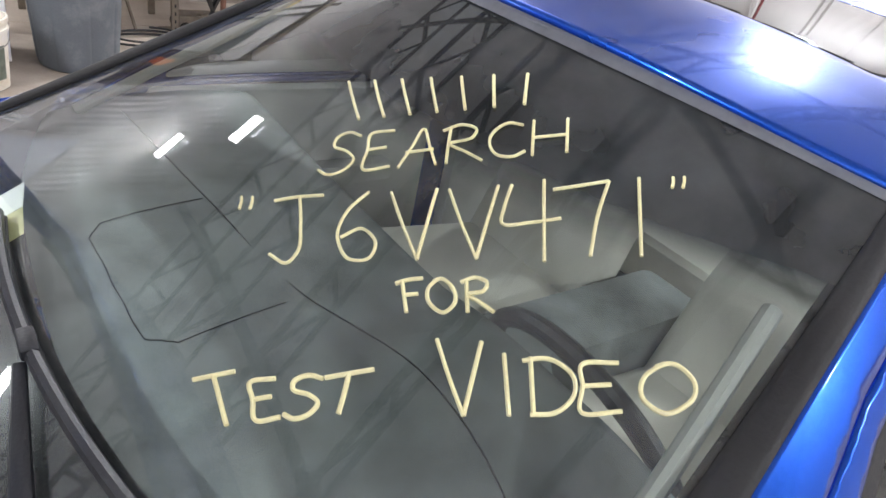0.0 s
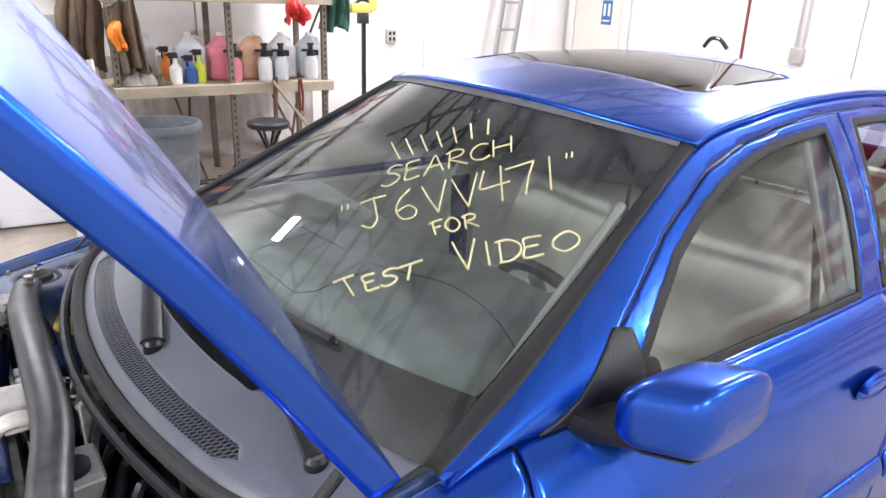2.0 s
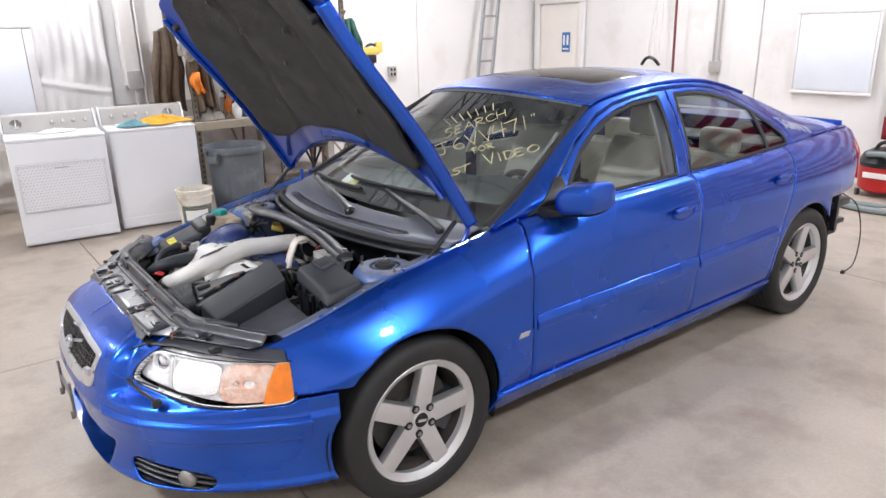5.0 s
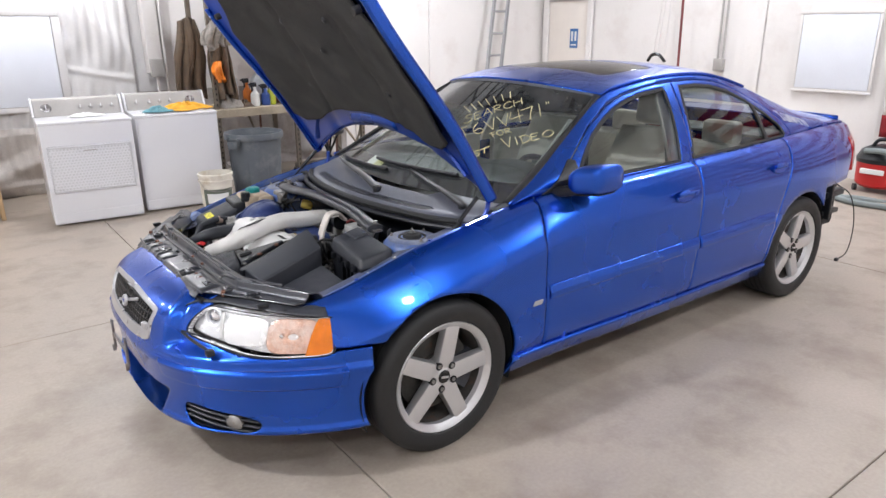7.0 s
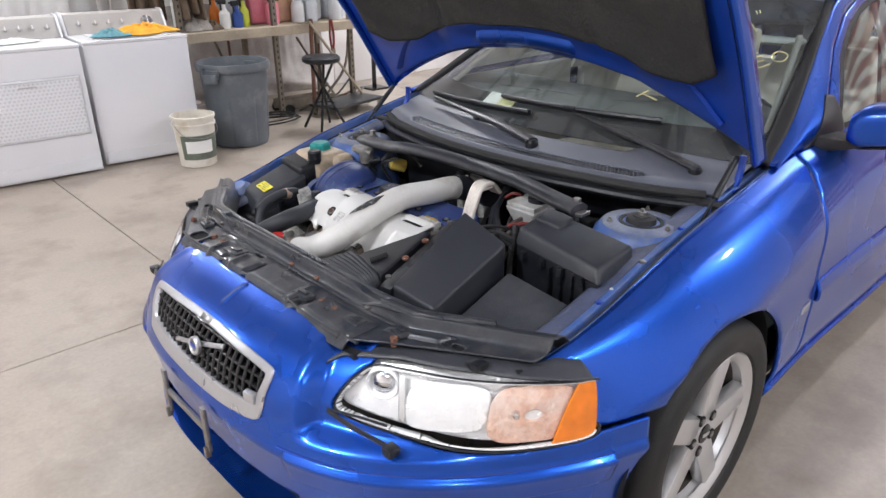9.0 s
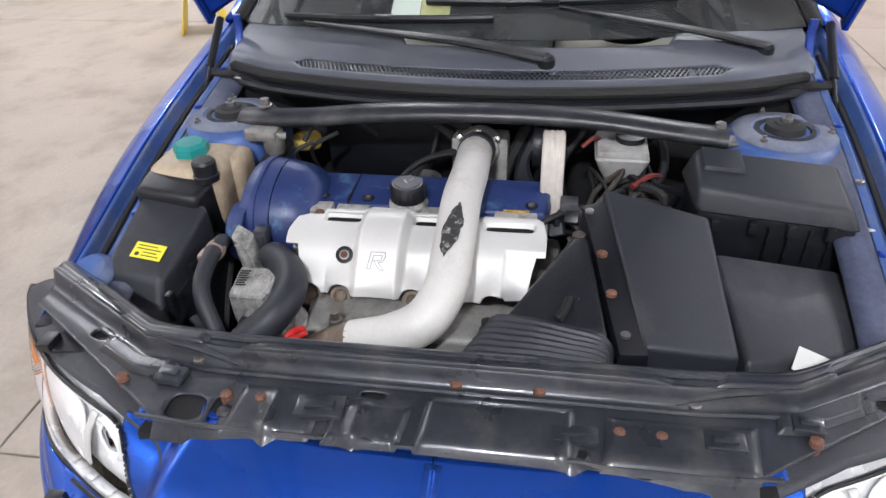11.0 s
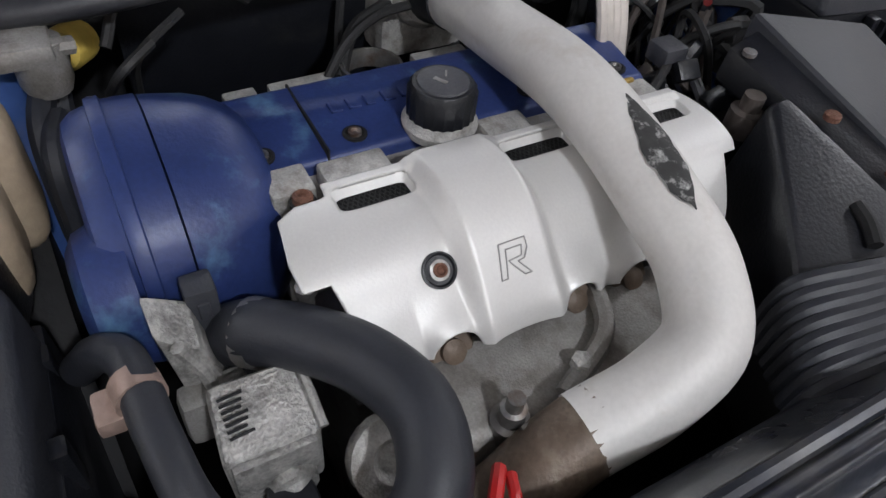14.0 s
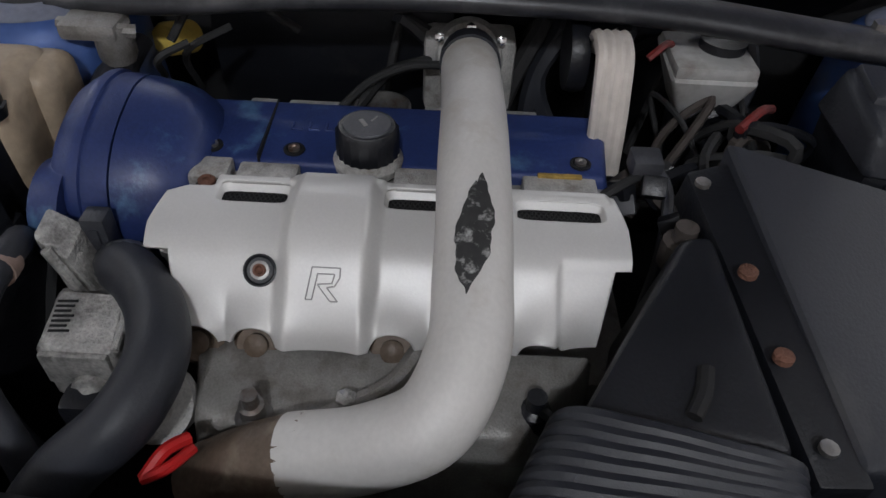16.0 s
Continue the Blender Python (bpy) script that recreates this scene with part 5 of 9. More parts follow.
def pad_fn(u, v):
    P = hood_shut(u * 0.985, 0.012 + 0.976 * v, 0.0)
    x, y = P[..., 0], P[..., 1]
    d = 0.047 + 0.006 * np.sin(x * 9 + 2 * np.sin(y * 6)) * np.sin(y * 8) + 0.004 * np.sin(x * 23 + y * 17)
    d = d - 0.012 * np.exp(-(np.minimum(np.abs(np.abs(y) - 0.3 - 0.12 * x), 0.1) / 0.025) ** 2)
    return open_hood(P - np.stack([0 * x, 0 * x, d], -1))


part("felt_pad", sheet(pad_fn, (-1, 1, 140), (0, 1, 120), FELT, keep=lambda P: -pad_sd(P)), None, hood, "dark felt sound pad", solid=-0.012)
for x, y in ((-0.6, 0.3), (-0.6, -0.3), (-0.35, 0.52), (-0.35, -0.52), (0.05, 0.56), (0.05, -0.56), (-0.3, 0.0), (-0.45, 0.2), (-0.45, -0.2), (-0.1, 0.35), (-0.1, -0.35)):
    zc = float(hood_shut(np.array(y / 0.752), np.array((x + 0.81) / 1.0))[2])
    c = open_hood(np.array([x, y, zc - 0.055]))
    part("pad_clip", lathe([(0.0, 0.006), (0.009, 0.004), (0.014, 0.0)], 14, Matrix.Translation(c) @ Matrix.Rotation(radians(HOOD_ANGLE), 4, "Y") @ pose(0, 0, 0, 180, 0, 0)), PLASTIC, hood)
part("latch_loop", tube([open_hood(np.array(p)) for p in ((-0.71, -0.04, 0.70), (-0.71, -0.04, 0.64), (-0.71, 0.04, 0.64), (-0.71, 0.04, 0.70))], 0.006, 24, 8), STEEL, hood)
for k, (x, y) in enumerate(((-0.715, 0.12), (-0.715, -0.12))):
    # Black plate stands for the shade in each slot.
    part("front_slot", box(-0.02, 0.02, -0.05, 0.05, -0.004, 0.004, 0.003, m=Matrix.Translation(open_hood(np.array([x, y, 0.715]))) @ Matrix.Rotation(radians(HOOD_ANGLE), 4, "Y")), DARK, hood)
for s in (-1, 1):
    # triangular braces beside the screen cut-out, hinge arm, gas strut
    part("corner_brace", tube([open_hood(np.array(p)) for p in ((0.06, s * 0.44, 0.905), (0.16, s * 0.57, 0.905), (0.26, s * 0.65, 0.90))], 0.02, 14, 8, 0.6), BLUE_INNER, hood)
    part("hinge_arm", join(tube([(0.34, s * 0.69, 0.87), (0.365, s * 0.69, 0.91), (0.37, s * 0.69, 0.96)], 0.01, 14, 8), box(0.31, 0.37, s * 0.69 - 0.015, s * 0.69 + 0.015, 0.85, 0.875, 0.006)), BLUE_INNER, hood)
    part("gas_strut", join(tube([(0.11, s * 0.705, 0.80), (0.2, s * 0.703, 0.88)], 0.0045, 4, 8), tube([(0.2, s * 0.703, 0.88), (0.30, s * 0.70, 0.97)], 0.0095, 4, 10)), PLASTIC, hood)
part("rear_lip", sheet(lambda u, v: open_hood(np.stack([0.115 - 0.075 * v + 0.35 * (u * 0.215) ** 2, u * 0.215, 0.945 - 0.034 * np.sin(np.pi * np.clip(v * 0.75 + 0.2, 0, 1)) * np.clip((1 - np.abs(u)) * 9, 0, 1) + 0 * u], -1)), (-1, 1, 50), (0, 1, 14), BLUE, flip=False), None, hood, "raised blue lip of the bonnet's rear edge", solid=-0.006)
for s in (-1, 1):
    part("bonnet_stop", lathe([(0.016, 0.0), (0.016, 0.02), (0.012, 0.026), (0, 0.026)], 14, Matrix.Translation(open_hood(np.array([-0.52, s * 0.66, 0.70]))) @ Matrix.Rotation(radians(HOOD_ANGLE), 4, "Y") @ pose(0, 0, 0, 180, 0, 0)), RUBBER, hood)


# ---- the car: engine bay ----
def ledge_fn(x, v):
    """Painted gutter along the inner edge of the wing."""
    yk = [0.0, 0.006, 0.012, 0.034, 0.04, 0.055]
    zk = [0.0, 0.0, -0.03, -0.035, -0.02, -0.022]
    t = np.linspace(0, 1, 6)
    y = YT(x) - np.interp(v, t, yk)
    z = ZT(x) + np.interp(v, t, zk) - 0.003
    return np.stack([x + 0 * v, -y, z], -1)


both("wing_gutter", ledge_fn, (-0.55, 0.5, 60), (0, 1, 26), BLUE_DUSTY, fenders, solid=0.004)
both("wing_seal", lambda a, v: np.stack([-0.50 + 0.86 * v, -(YT(-0.50 + 0.86 * v) - 0.023 + 0.006 * np.cos(a)), ZT(-0.50 + 0.86 * v) - 0.030 + 0.006 * np.sin(a)], -1), (0, 2 * math.pi, 10), (0, 1, 60), RUBBER, fenders, label="black rubber strip in the wing gutter")
for s in (0, 1):
    for x in (-0.44, -0.27, -0.10, 0.07, 0.24):
        y, z = float(YT(x)) - 0.047, float(ZT(x)) - 0.025
        part("wing_bolt", lathe([(0.009, -0.003), (0.009, 0.004), (0.006, 0.006), (0, 0.006)], 6, pose(x, -y if s == 0 else y, z)), BLUE_INNER if x != -0.10 else STEEL, fenders[s])
both("wing_flange", lambda x, v: np.stack([x + 0 * v, -(YT(x) - 0.053 - 0.06 * v), ZT(x) - 0.026 - 0.004 * v - 0.012 * np.clip(v * 4 - 3, 0, 1)], -1), (-0.50, 0.40, 50), (0, 1, 8), FLANGE_DUST, fenders, solid=0.004, label="dusty grey inner wing flange")
both("inner_wing", lambda x, v: np.stack([x + 0 * v, -(YT(x) - 0.055 - 0.12 * v), ZT(x) - 0.025 - 0.42 * v], -1), (-0.6, 0.4, 40), (0, 1, 10), PLASTIC, solid=0.004)
# Floor and firewall near-black: shade deep in the bay put into the colour.
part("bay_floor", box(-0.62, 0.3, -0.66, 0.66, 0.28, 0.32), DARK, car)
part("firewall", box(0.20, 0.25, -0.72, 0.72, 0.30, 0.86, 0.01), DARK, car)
part("radiator", join(box(-0.66, -0.62, -0.46, 0.46, 0.28, 0.68, 0.004), box(-0.62, -0.60, -0.30, 0.30, 0.3, 0.66, 0.004)), PLASTIC, car)
STRUTS = [(0.055, 0.598), (0.055, -0.585)]
for x, y in STRUTS:
    tw = part("strut_tower", lathe([(0.138, 0.50), (0.134, 0.66), (0.127, 0.76), (0.118, 0.795), (0.10, 0.815), (0.075, 0.822), (0.05, 0.820), (0.0, 0.818)], 48, pose(x, y, 0)), BLUE_DUSTY, car, "dusty blue strut tower")
    part("tower_collar", lathe([(0.101, 0.8155), (0.098, 0.8185), (0.082, 0.8240), (0.064, 0.8240), (0.060, 0.819)], 48, pose(x, y, 0), caps=False), TOWER_DUST, tw, "dusty grey collar")
    part("top_mount", lathe([(0.060, 0.816), (0.058, 0.822), (0.049, 0.823), (0.046, 0.818), (0.040, 0.818), (0.037, 0.833), (0.024, 0.836), (0.022, 0.839), (0.0, 0.839)], 32, pose(x, y, 0)), RUBBER, tw)
    part("strut_nut", lathe([(0.011, 0.838), (0.011, 0.847), (0.005, 0.848), (0.005, 0.856), (0, 0.856)], 6, pose(x, y, 0)), STEEL, tw)
    for a in (20, 140, 260):
        part("mount_bolt", lathe([(0.007, 0.816), (0.007, 0.828), (0.004, 0.829), (0.004, 0.835), (0, 0.835)], 6, pose(x + 0.084 * math.cos(radians(a)), y + 0.084 * math.sin(radians(a)), 0)), STEEL, tw)

# scuttle: plastic cowl with a mesh band, seal, wipers
def cowl_x(y, v):
    xf = 0.10 + 0.30 * y**2 + 0.25 * np.clip(np.abs(y) - 0.52, 0, 1) ** 1.2
    xr = ws_x(y, 0.935 + 0 * y) + 0.01
    return xf + (xr - xf) * v


def cowl_fn(y, v):
    z = 0.872 + herm([0, 0.08, 0.3, 0.6, 1.0], [0, 0.012, 0.022, 0.042, 0.06], v) - 0.02 * np.abs(y) ** 3
    return np.stack([cowl_x(y, v), y, z], -1)


def mesh_zone(P):
    y = P[..., 1]
    v = (P[..., 0] - cowl_x(y, 0 * y)) / (cowl_x(y, 0 * y + 1) - cowl_x(y, 0 * y))
    return np.maximum(np.abs(y) - 0.50 + 0.3 * np.abs(v - 0.22), np.abs(v - 0.22) - 0.10) * 0.5


def wiper_well(P):
    y = P[..., 1]
    v = (P[..., 0] - cowl_x(y, 0 * y)) / (cowl_x(y, 0 * y + 1) - cowl_x(y, 0 * y))
    return np.maximum(np.abs(y + 0.07) - 0.33 + 0.10 * (1 - v), (0.70 - v) * 0.25)


def well_fn(y, v):
    p = cowl_fn(y, 0.66 + 0.34 * v)
    return p - np.stack([0 * y, 0 * y, 0.042 * np.clip(np.minimum(v * 6, (0.36 - np.abs(y + 0.07)) * 30), 0, 1)], -1)


cowl = part("scuttle_panel", sheet(cowl_fn, (-0.69, 0.69, 160), (0, 1, 60), COWL, keep=lambda P: np.minimum(mesh_zone(P), wiper_well(P)), flip=True), None, car, "dusty grey plastic scuttle panel", solid=0.006)
verts, faces = [], []
for i in range(94):
    for j in range(4):
        y = -0.50 + (i + 0.5 * (j % 2)) * 0.0107
        v = 0.125 + 0.05 * j
        for sgn in (-1, 1):
            a = cowl_fn(np.array(y), np.array(v))
            b2 = cowl_fn(np.array(y + sgn * 0.00535), np.array(v + 0.05))
            k = len(verts)
            w = 0.0012
            verts += [a + (0, -w, -0.003), a + (0, w, -0.003), b2 + (0, w, -0.003), b2 + (0, -w, -0.003)]
            faces.append((k, k + 1, k + 2, k + 3))
tagged(part("air_mesh", mesh_of(verts, faces, COWL, False), None, cowl, "diamond air intake mesh"), kind="stuff")
part("wiper_well", sheet(well_fn, (-0.43, 0.29, 80), (0, 1, 20), PLASTIC, flip=True), None, cowl, "dark well under the wipers")
# Black sheet stands for the shade below the mesh.
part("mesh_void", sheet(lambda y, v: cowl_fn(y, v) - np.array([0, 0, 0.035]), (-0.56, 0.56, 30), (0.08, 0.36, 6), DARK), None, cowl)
seal_pts = [(float(cowl_x(np.array(y), np.array(0.0))) - 0.012, y, 0.872 - 0.02 * abs(y) ** 3) for y in np.linspace(-0.66, 0.66, 23)]
part("bonnet_seal", tube(seal_pts, 0.014, 100, 10), RUBBER, cowl, "rubber bonnet seal")
part("bonnet_seal", tube([(x - 0.03, y, z - 0.022) for x, y, z in seal_pts], 0.011, 100, 8), PLASTIC, cowl)
part("scuttle_trough", sheet(lambda y, v: np.stack([cowl_x(y, 0 * y) - 0.012 + 0.06 * v, y, 0.856 - 0.12 * v - 0.02 * np.abs(y) ** 3], -1), (-0.69, 0.69, 60), (0, 1, 8), PLASTIC), None, cowl, solid=0.006)


def wiper(arm, blade, parent):
    """A flat tapering arm from its pivot, with a blade in a channel lying low on the glass."""
    a = np.array(arm)
    w = part("wiper", tube(arm, 0.01, 40, 10, 0.45), PLASTIC, parent, "black windscreen wiper")
    (y0, z0), (y1, z1) = blade
    line = [(float(ws_x(np.array(y), np.array(z))) - 0.010, y, z + 0.012) for y, z in zip(np.linspace(y0, y1, 9), np.linspace(z0, z1, 9))]
    bl = part("wiper_blade", tube(line, 0.0085, 40, 8), PLASTIC, w)
    part("wiper_rubber", tube([(x + 0.008, y, z - 0.010) for x, y, z in line], 0.004, 30, 6), RUBBER, bl)
    part("blade_clip", box(-0.010, 0.010, -0.022, 0.022, -0.006, 0.009, 0.004, m=Matrix.Translation(line[4])), PLASTIC, bl)
    part("wiper_pivot", lathe([(0.020, -0.03), (0.020, -0.002), (0.014, 0.006), (0, 0.007)], 18, Matrix.Translation(a[0][:3])), PLASTIC, w)


wiper([(0.196, -0.10, 0.916, 0.024), (0.235, 0.06, 0.934, 0.022), (0.29, 0.30, 0.944, 0.015), (0.345, 0.50, 0.950, 0.007)], [(0.57, 0.938), (0.03, 0.955)], car)
wiper([(0.318, -0.585, 0.912, 0.02), (0.335, -0.45, 0.938, 0.018), (0.35, -0.30, 0.960, 0.012), (0.376, -0.12, 0.986, 0.007)], [(-0.40, 0.984), (0.20, 0.980)], car)

# front cross panel
CROSS_BLACK = material("worn_gloss_black", (0.030, 0.033, 0.042), 0.3, 0.15, var=0.35, scale=14, fine=120, bump=0.04, dirt=(0.09, 0.088, 0.086), dirt_amount=0.3, dirt_scale=11, coat=0.4)
XP = [-0.585, -0.622, -0.648, -0.664, -0.695, -0.735, -0.768, -0.790]
ZP = [0.69, 0.742, 0.741, 0.722, 0.720, 0.716, 0.711, 0.694]


def cross_fn(y, v):
    t = np.linspace(0, 1, 8)
    bow = 0.10 * np.clip(np.abs(y) - 0.33, 0, 1) ** 1.0 + 0.55 * np.clip(np.abs(y) - 0.46, 0, 1)
    x = herm(t, XP, v) + bow * (1 - 0.25 * v)
    z = herm(t, ZP, v) - 0.02 * np.clip(np.abs(y) - 0.45, 0, 1) + 0.010 * np.exp(-((v - 0.30) / 0.04) ** 2)
    rib = 0.007 * (np.exp(-((np.abs(y - 0.17) - 0.06) / 0.010) ** 2) + np.exp(-((y + 0.17) / 0.012) ** 2)) * np.clip((v - 0.5) * 5, 0, 1)
    return np.stack([x, y, z + rib], -1)


HOLES = [(-0.740, 0.356, 0.028, 0.022), (-0.763, 0.10, 0.045, 0.007), (-0.764, -0.045, 0.018, 0.006), (-0.744, 0.310, 0.010, 0.026), (-0.745, -0.260, 0.011, 0.030), (-0.61, 0.56, 0.014, 0.011), (-0.62, -0.58, 0.014, 0.01), (-0.69, 0.10, 0.018, 0.007)]
hole_sd = lambda P: np.minimum.reduce([sup(P[..., 1], P[..., 0], y, x, hy, hx, 3) for x, y, hy, hx in HOLES])
cross = part("front_cross_panel", sheet(cross_fn, (-0.72, 0.72, 260), (0, 1, 70), CROSS_BLACK, keep=lambda P: np.minimum(hole_sd(P), np.where(np.abs(P[..., 1]) > 0.40, P[..., 0] + 0.76 - (np.abs(P[..., 1]) - 0.40) * 0.68, 1.0))), None, car, "glossy black radiator cross panel", solid=0.004)
# Near-black sheets under the holes put their shade into colour.
for x, y, hy, hx in HOLES:
    vs = np.linspace(0, 1, 200)
    xs = cross_fn(np.full(200, y), vs)[:, 0]
    v0, v1 = (float(vs[int(np.argmin(np.abs(xs - (x + d))))]) for d in (hx * 1.25, -hx * 1.25))
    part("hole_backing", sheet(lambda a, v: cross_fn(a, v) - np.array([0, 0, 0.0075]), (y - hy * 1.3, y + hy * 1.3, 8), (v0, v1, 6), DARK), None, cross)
# Added black box for the shaded space under the panel.
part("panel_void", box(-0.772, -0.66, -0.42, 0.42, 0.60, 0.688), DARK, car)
for y in (0.372, -0.012, -0.126, -0.33):
    c = cross_fn(np.array(y), np.array(0.40))
    part("panel_bolt", lathe([(0.0085, -0.012), (0.0085, 0.003), (0.006, 0.0045), (0, 0.0045)], 8, Matrix.Translation(c)), RUST if abs(y) < 0.32 else STEEL, cross)
for y in (0.303, 0.2525, -0.11, -0.23, -0.282, 0.47, -0.47):
    c = cross_fn(np.array(y), np.array(0.655))
    part("panel_bolt", lathe([(0.0085, -0.012), (0.0085, 0.009), (0.006, 0.0105), (0, 0.0105)], 8, Matrix.Translation(c)), RUST, cross)
for y in (0.5, 0.385, 0.12, -0.02, -0.22, -0.36, -0.5):
    c = nose_fn(np.array(y * 0.92), np.array(0.7105))
    part("push_clip", lathe([(0.012, -0.001), (0.012, 0.003), (0.008, 0.006), (0, 0.006)], 12, Matrix.Translation(c + np.array([0.012, 0, 0.002]))), PLASTIC, cross)
part("nose_flange", sheet(lambda p, v: nose_fn(p, 0.7105 + 0 * p) + np.stack([0.02 * v, 0 * p, -0.004 * v], -1), (-0.40, 0.40, 60), (0, 1, 4), BLUE_INNER, flip=True), None, bumper, solid=0.004)
for s in (-1, 1):
    part("lamp_bracket", join(box(-0.64, -0.56, s * 0.60 - 0.03, s * 0.60 + 0.05, 0.69, 0.702, 0.006), box(-0.58, -0.48, s * 0.69 - 0.02, s * 0.69 + 0.02, 0.685, 0.698, 0.006)), PLASTIC, cross, "black lamp mounting bracket")
    part("bracket_clip", box(-0.645, -0.61, s * 0.645 - 0.012, s * 0.645 + 0.012, 0.70, 0.715, 0.003), PLASTIC, cross)

# pressed ribs, sockets and webs of the cross panel
CP = lambda y, v, up=0.0: cross_fn(np.array(float(y)), np.array(float(v))) + np.array([0, 0, up])
part("panel_ridge", tube([tuple(CP(y, 0.16, 0.004)) for y in np.linspace(-0.6, 0.6, 31)], 0.007, 90, 8), CROSS_BLACK, cross)
part("panel_ridge", tube([tuple(CP(y, 0.47, 0.002)) for y in np.linspace(-0.56, 0.56, 31)], 0.0045, 90, 6), CROSS_BLACK, cross)
part("panel_ridge", tube([tuple(CP(y, 0.86, 0.003)) for y in np.linspace(-0.42, 0.42, 25)], 0.004, 60, 6), CROSS_BLACK, cross)
rnd = random.Random(12)
for y, v, hx, hy in ((-0.34, 0.66, 0.016, 0.026), (-0.15, 0.7, 0.014, 0.03), (0.20, 0.68, 0.02, 0.035), (0.44, 0.60, 0.016, 0.022), (-0.45, 0.55, 0.015, 0.02)):
    c = CP(y, v, 0.001)
    part("panel_socket", join(box(-hx, hx, -hy, hy, 0, 0.012, 0.004), box(-hx * 0.4, hx * 0.4, -hy * 0.6, hy * 0.6, 0.011, 0.016, 0.002)), CROSS_BLACK, cross, m=Matrix.Translation(c) @ pose(0, 0, 0, 0, 0, rnd.uniform(-8, 8)))
    # Raised black plate in place of a shaded recess.
    part("socket_recess", box(-hx * 0.3, hx * 0.3, hy * 1.15, hy * 1.6, 0.0, 0.003), DARK, cross, m=Matrix.Translation(c))

def plate_fn(y0, y1, v0, v1, up):
    """A shallow pressed plate on the cross panel with sloping borders."""
    def fn(a, b):
        rise = up * np.clip(np.minimum(np.minimum(a, 1 - a) * (y1 - y0) / 0.008, np.minimum(b, 1 - b) * 6), 0, 1)
        return cross_fn(y0 + (y1 - y0) * a + 0.01 * (b - 0.5), v0 + (v1 - v0) * b) + np.stack([0 * a, 0 * a, rise + 0.0015], -1)
    return fn


for y0, y1, v0, v1, up in ((-0.40, -0.21, 0.56, 0.90, 0.008), (-0.172, 0.028, 0.52, 0.93, 0.010), (0.046, 0.150, 0.60, 0.93, 0.008), (0.165, 0.29, 0.56, 0.90, 0.006), (0.40, 0.54, 0.45, 0.60, 0.009), (-0.55, -0.43, 0.44, 0.60, 0.008), (-0.30, 0.30, 0.20, 0.31, 0.006), (0.36, 0.52, 0.12, 0.30, 0.008), (-0.52, -0.36, 0.12, 0.30, 0.008)):
    part("panel_plate", sheet(plate_fn(y0, y1, v0, v1, up), (0, 1, 30), (0, 1, 16), CROSS_BLACK), None, cross)
for s in (-1, 1):
    part("panel_gusset", tube([tuple(CP(s * 0.30, 0.40, -0.004)) + (0.002,), tuple(CP(s * 0.36, 0.33, 0.0)) + (0.006,), tuple(CP(s * 0.44, 0.26, 0.0)) + (0.007,), tuple(CP(s * 0.55, 0.18, 0.0)) + (0.007,), tuple(CP(s * 0.64, 0.1, -0.004)) + (0.004,)], 0.006, 30, 8), CROSS_BLACK, cross)

MEASURED_FROM = set(o.name for o in car.children_recursive)

# strut brace
BRACE = material("satin_black_paint", (0.030, 0.031, 0.036), 0.36, 0.1, var=0.25, scale=12, fine=200, bump=0.05, dirt=(0.10, 0.10, 0.105), dirt_amount=0.3, dirt_scale=10)
brace = part("strut_brace", tube([(0.027, 0.603, 0.825), (0.007, 0.46, 0.835), (0.001, 0.30, 0.853), (0.0, 0.052, 0.862), (-0.004, -0.19, 0.855), (-0.03, -0.36, 0.845), (-0.04, -0.44, 0.84)], 0.034, 80, 20, 0.55), BRACE, car, "curved satin black strut brace")
part("brace_foot", box(0.0, 0.04, 0.52, 0.58, 0.822, 0.83, 0.003), STEEL, brace)
part("brace_foot", box(-0.055, -0.015, -0.46, -0.42, 0.826, 0.836, 0.003), STEEL, brace)
for x, y in ((-0.03, -0.425), (0.03, 0.55)):
    part("brace_bolt", lathe([(0.016, 0.85), (0.016, 0.853), (0.011, 0.854), (0.011, 0.868), (0, 0.868)], 6, pose(x, y, 0)), STEEL, brace)

# engine: silver cover, blue cam cover and timing dome
def cover_fn(y, v):
    """v runs from the rear edge over the top and down the front."""
    k = np.linspace(0, 1, 9)
    x = herm(k, [-0.248, -0.272, -0.300, -0.325, -0.346, -0.364, -0.380, -0.391, -0.397], v)
    z = herm(k, [0.751, 0.7535, 0.7525, 0.7475, 0.737, 0.7205, 0.702, 0.686, 0.668], v)
    # raised middle rib, blunt at its rear end
    hump = soft_step(0.257, 0.238, y) * soft_step(0.150, 0.170, y)
    lift = 0.021 * hump * (0.7 + 0.3 * soft_step(0.0, 0.25, v))
    tilt = soft_step(0.2, 0.75, v)
    x, z = x - lift * tilt * 0.75, z + lift * (1 - 0.72 * tilt)
    # shallow shoulders beside the rib and the set-back right end
    side = soft_step(0.02, -0.02, y) * soft_step(0.25, 0.7, v)
    x = x + 0.007 * soft_step(-0.022, -0.030, y) * soft_step(0.42, 0.55, v)
    z = z + 0.004 * side
    # raised back lip of the vents
    lip = np.maximum.reduce([soft_step(hy + 0.012, hy + 0.002, np.abs(y - cy)) for cx, cy, hy, hx in SLOTS]) * soft_step(0.10, 0.04, v)
    z = z + 0.006 * lip
    # flared eyebrows over the exhaust ports
    port = np.maximum.reduce([np.exp(-((y - c) / 0.030) ** 2) for c in PORTS]) * soft_step(0.62, 1.0, v)
    return np.stack([x - 0.020 * port, y, z + 0.010 * port], -1)


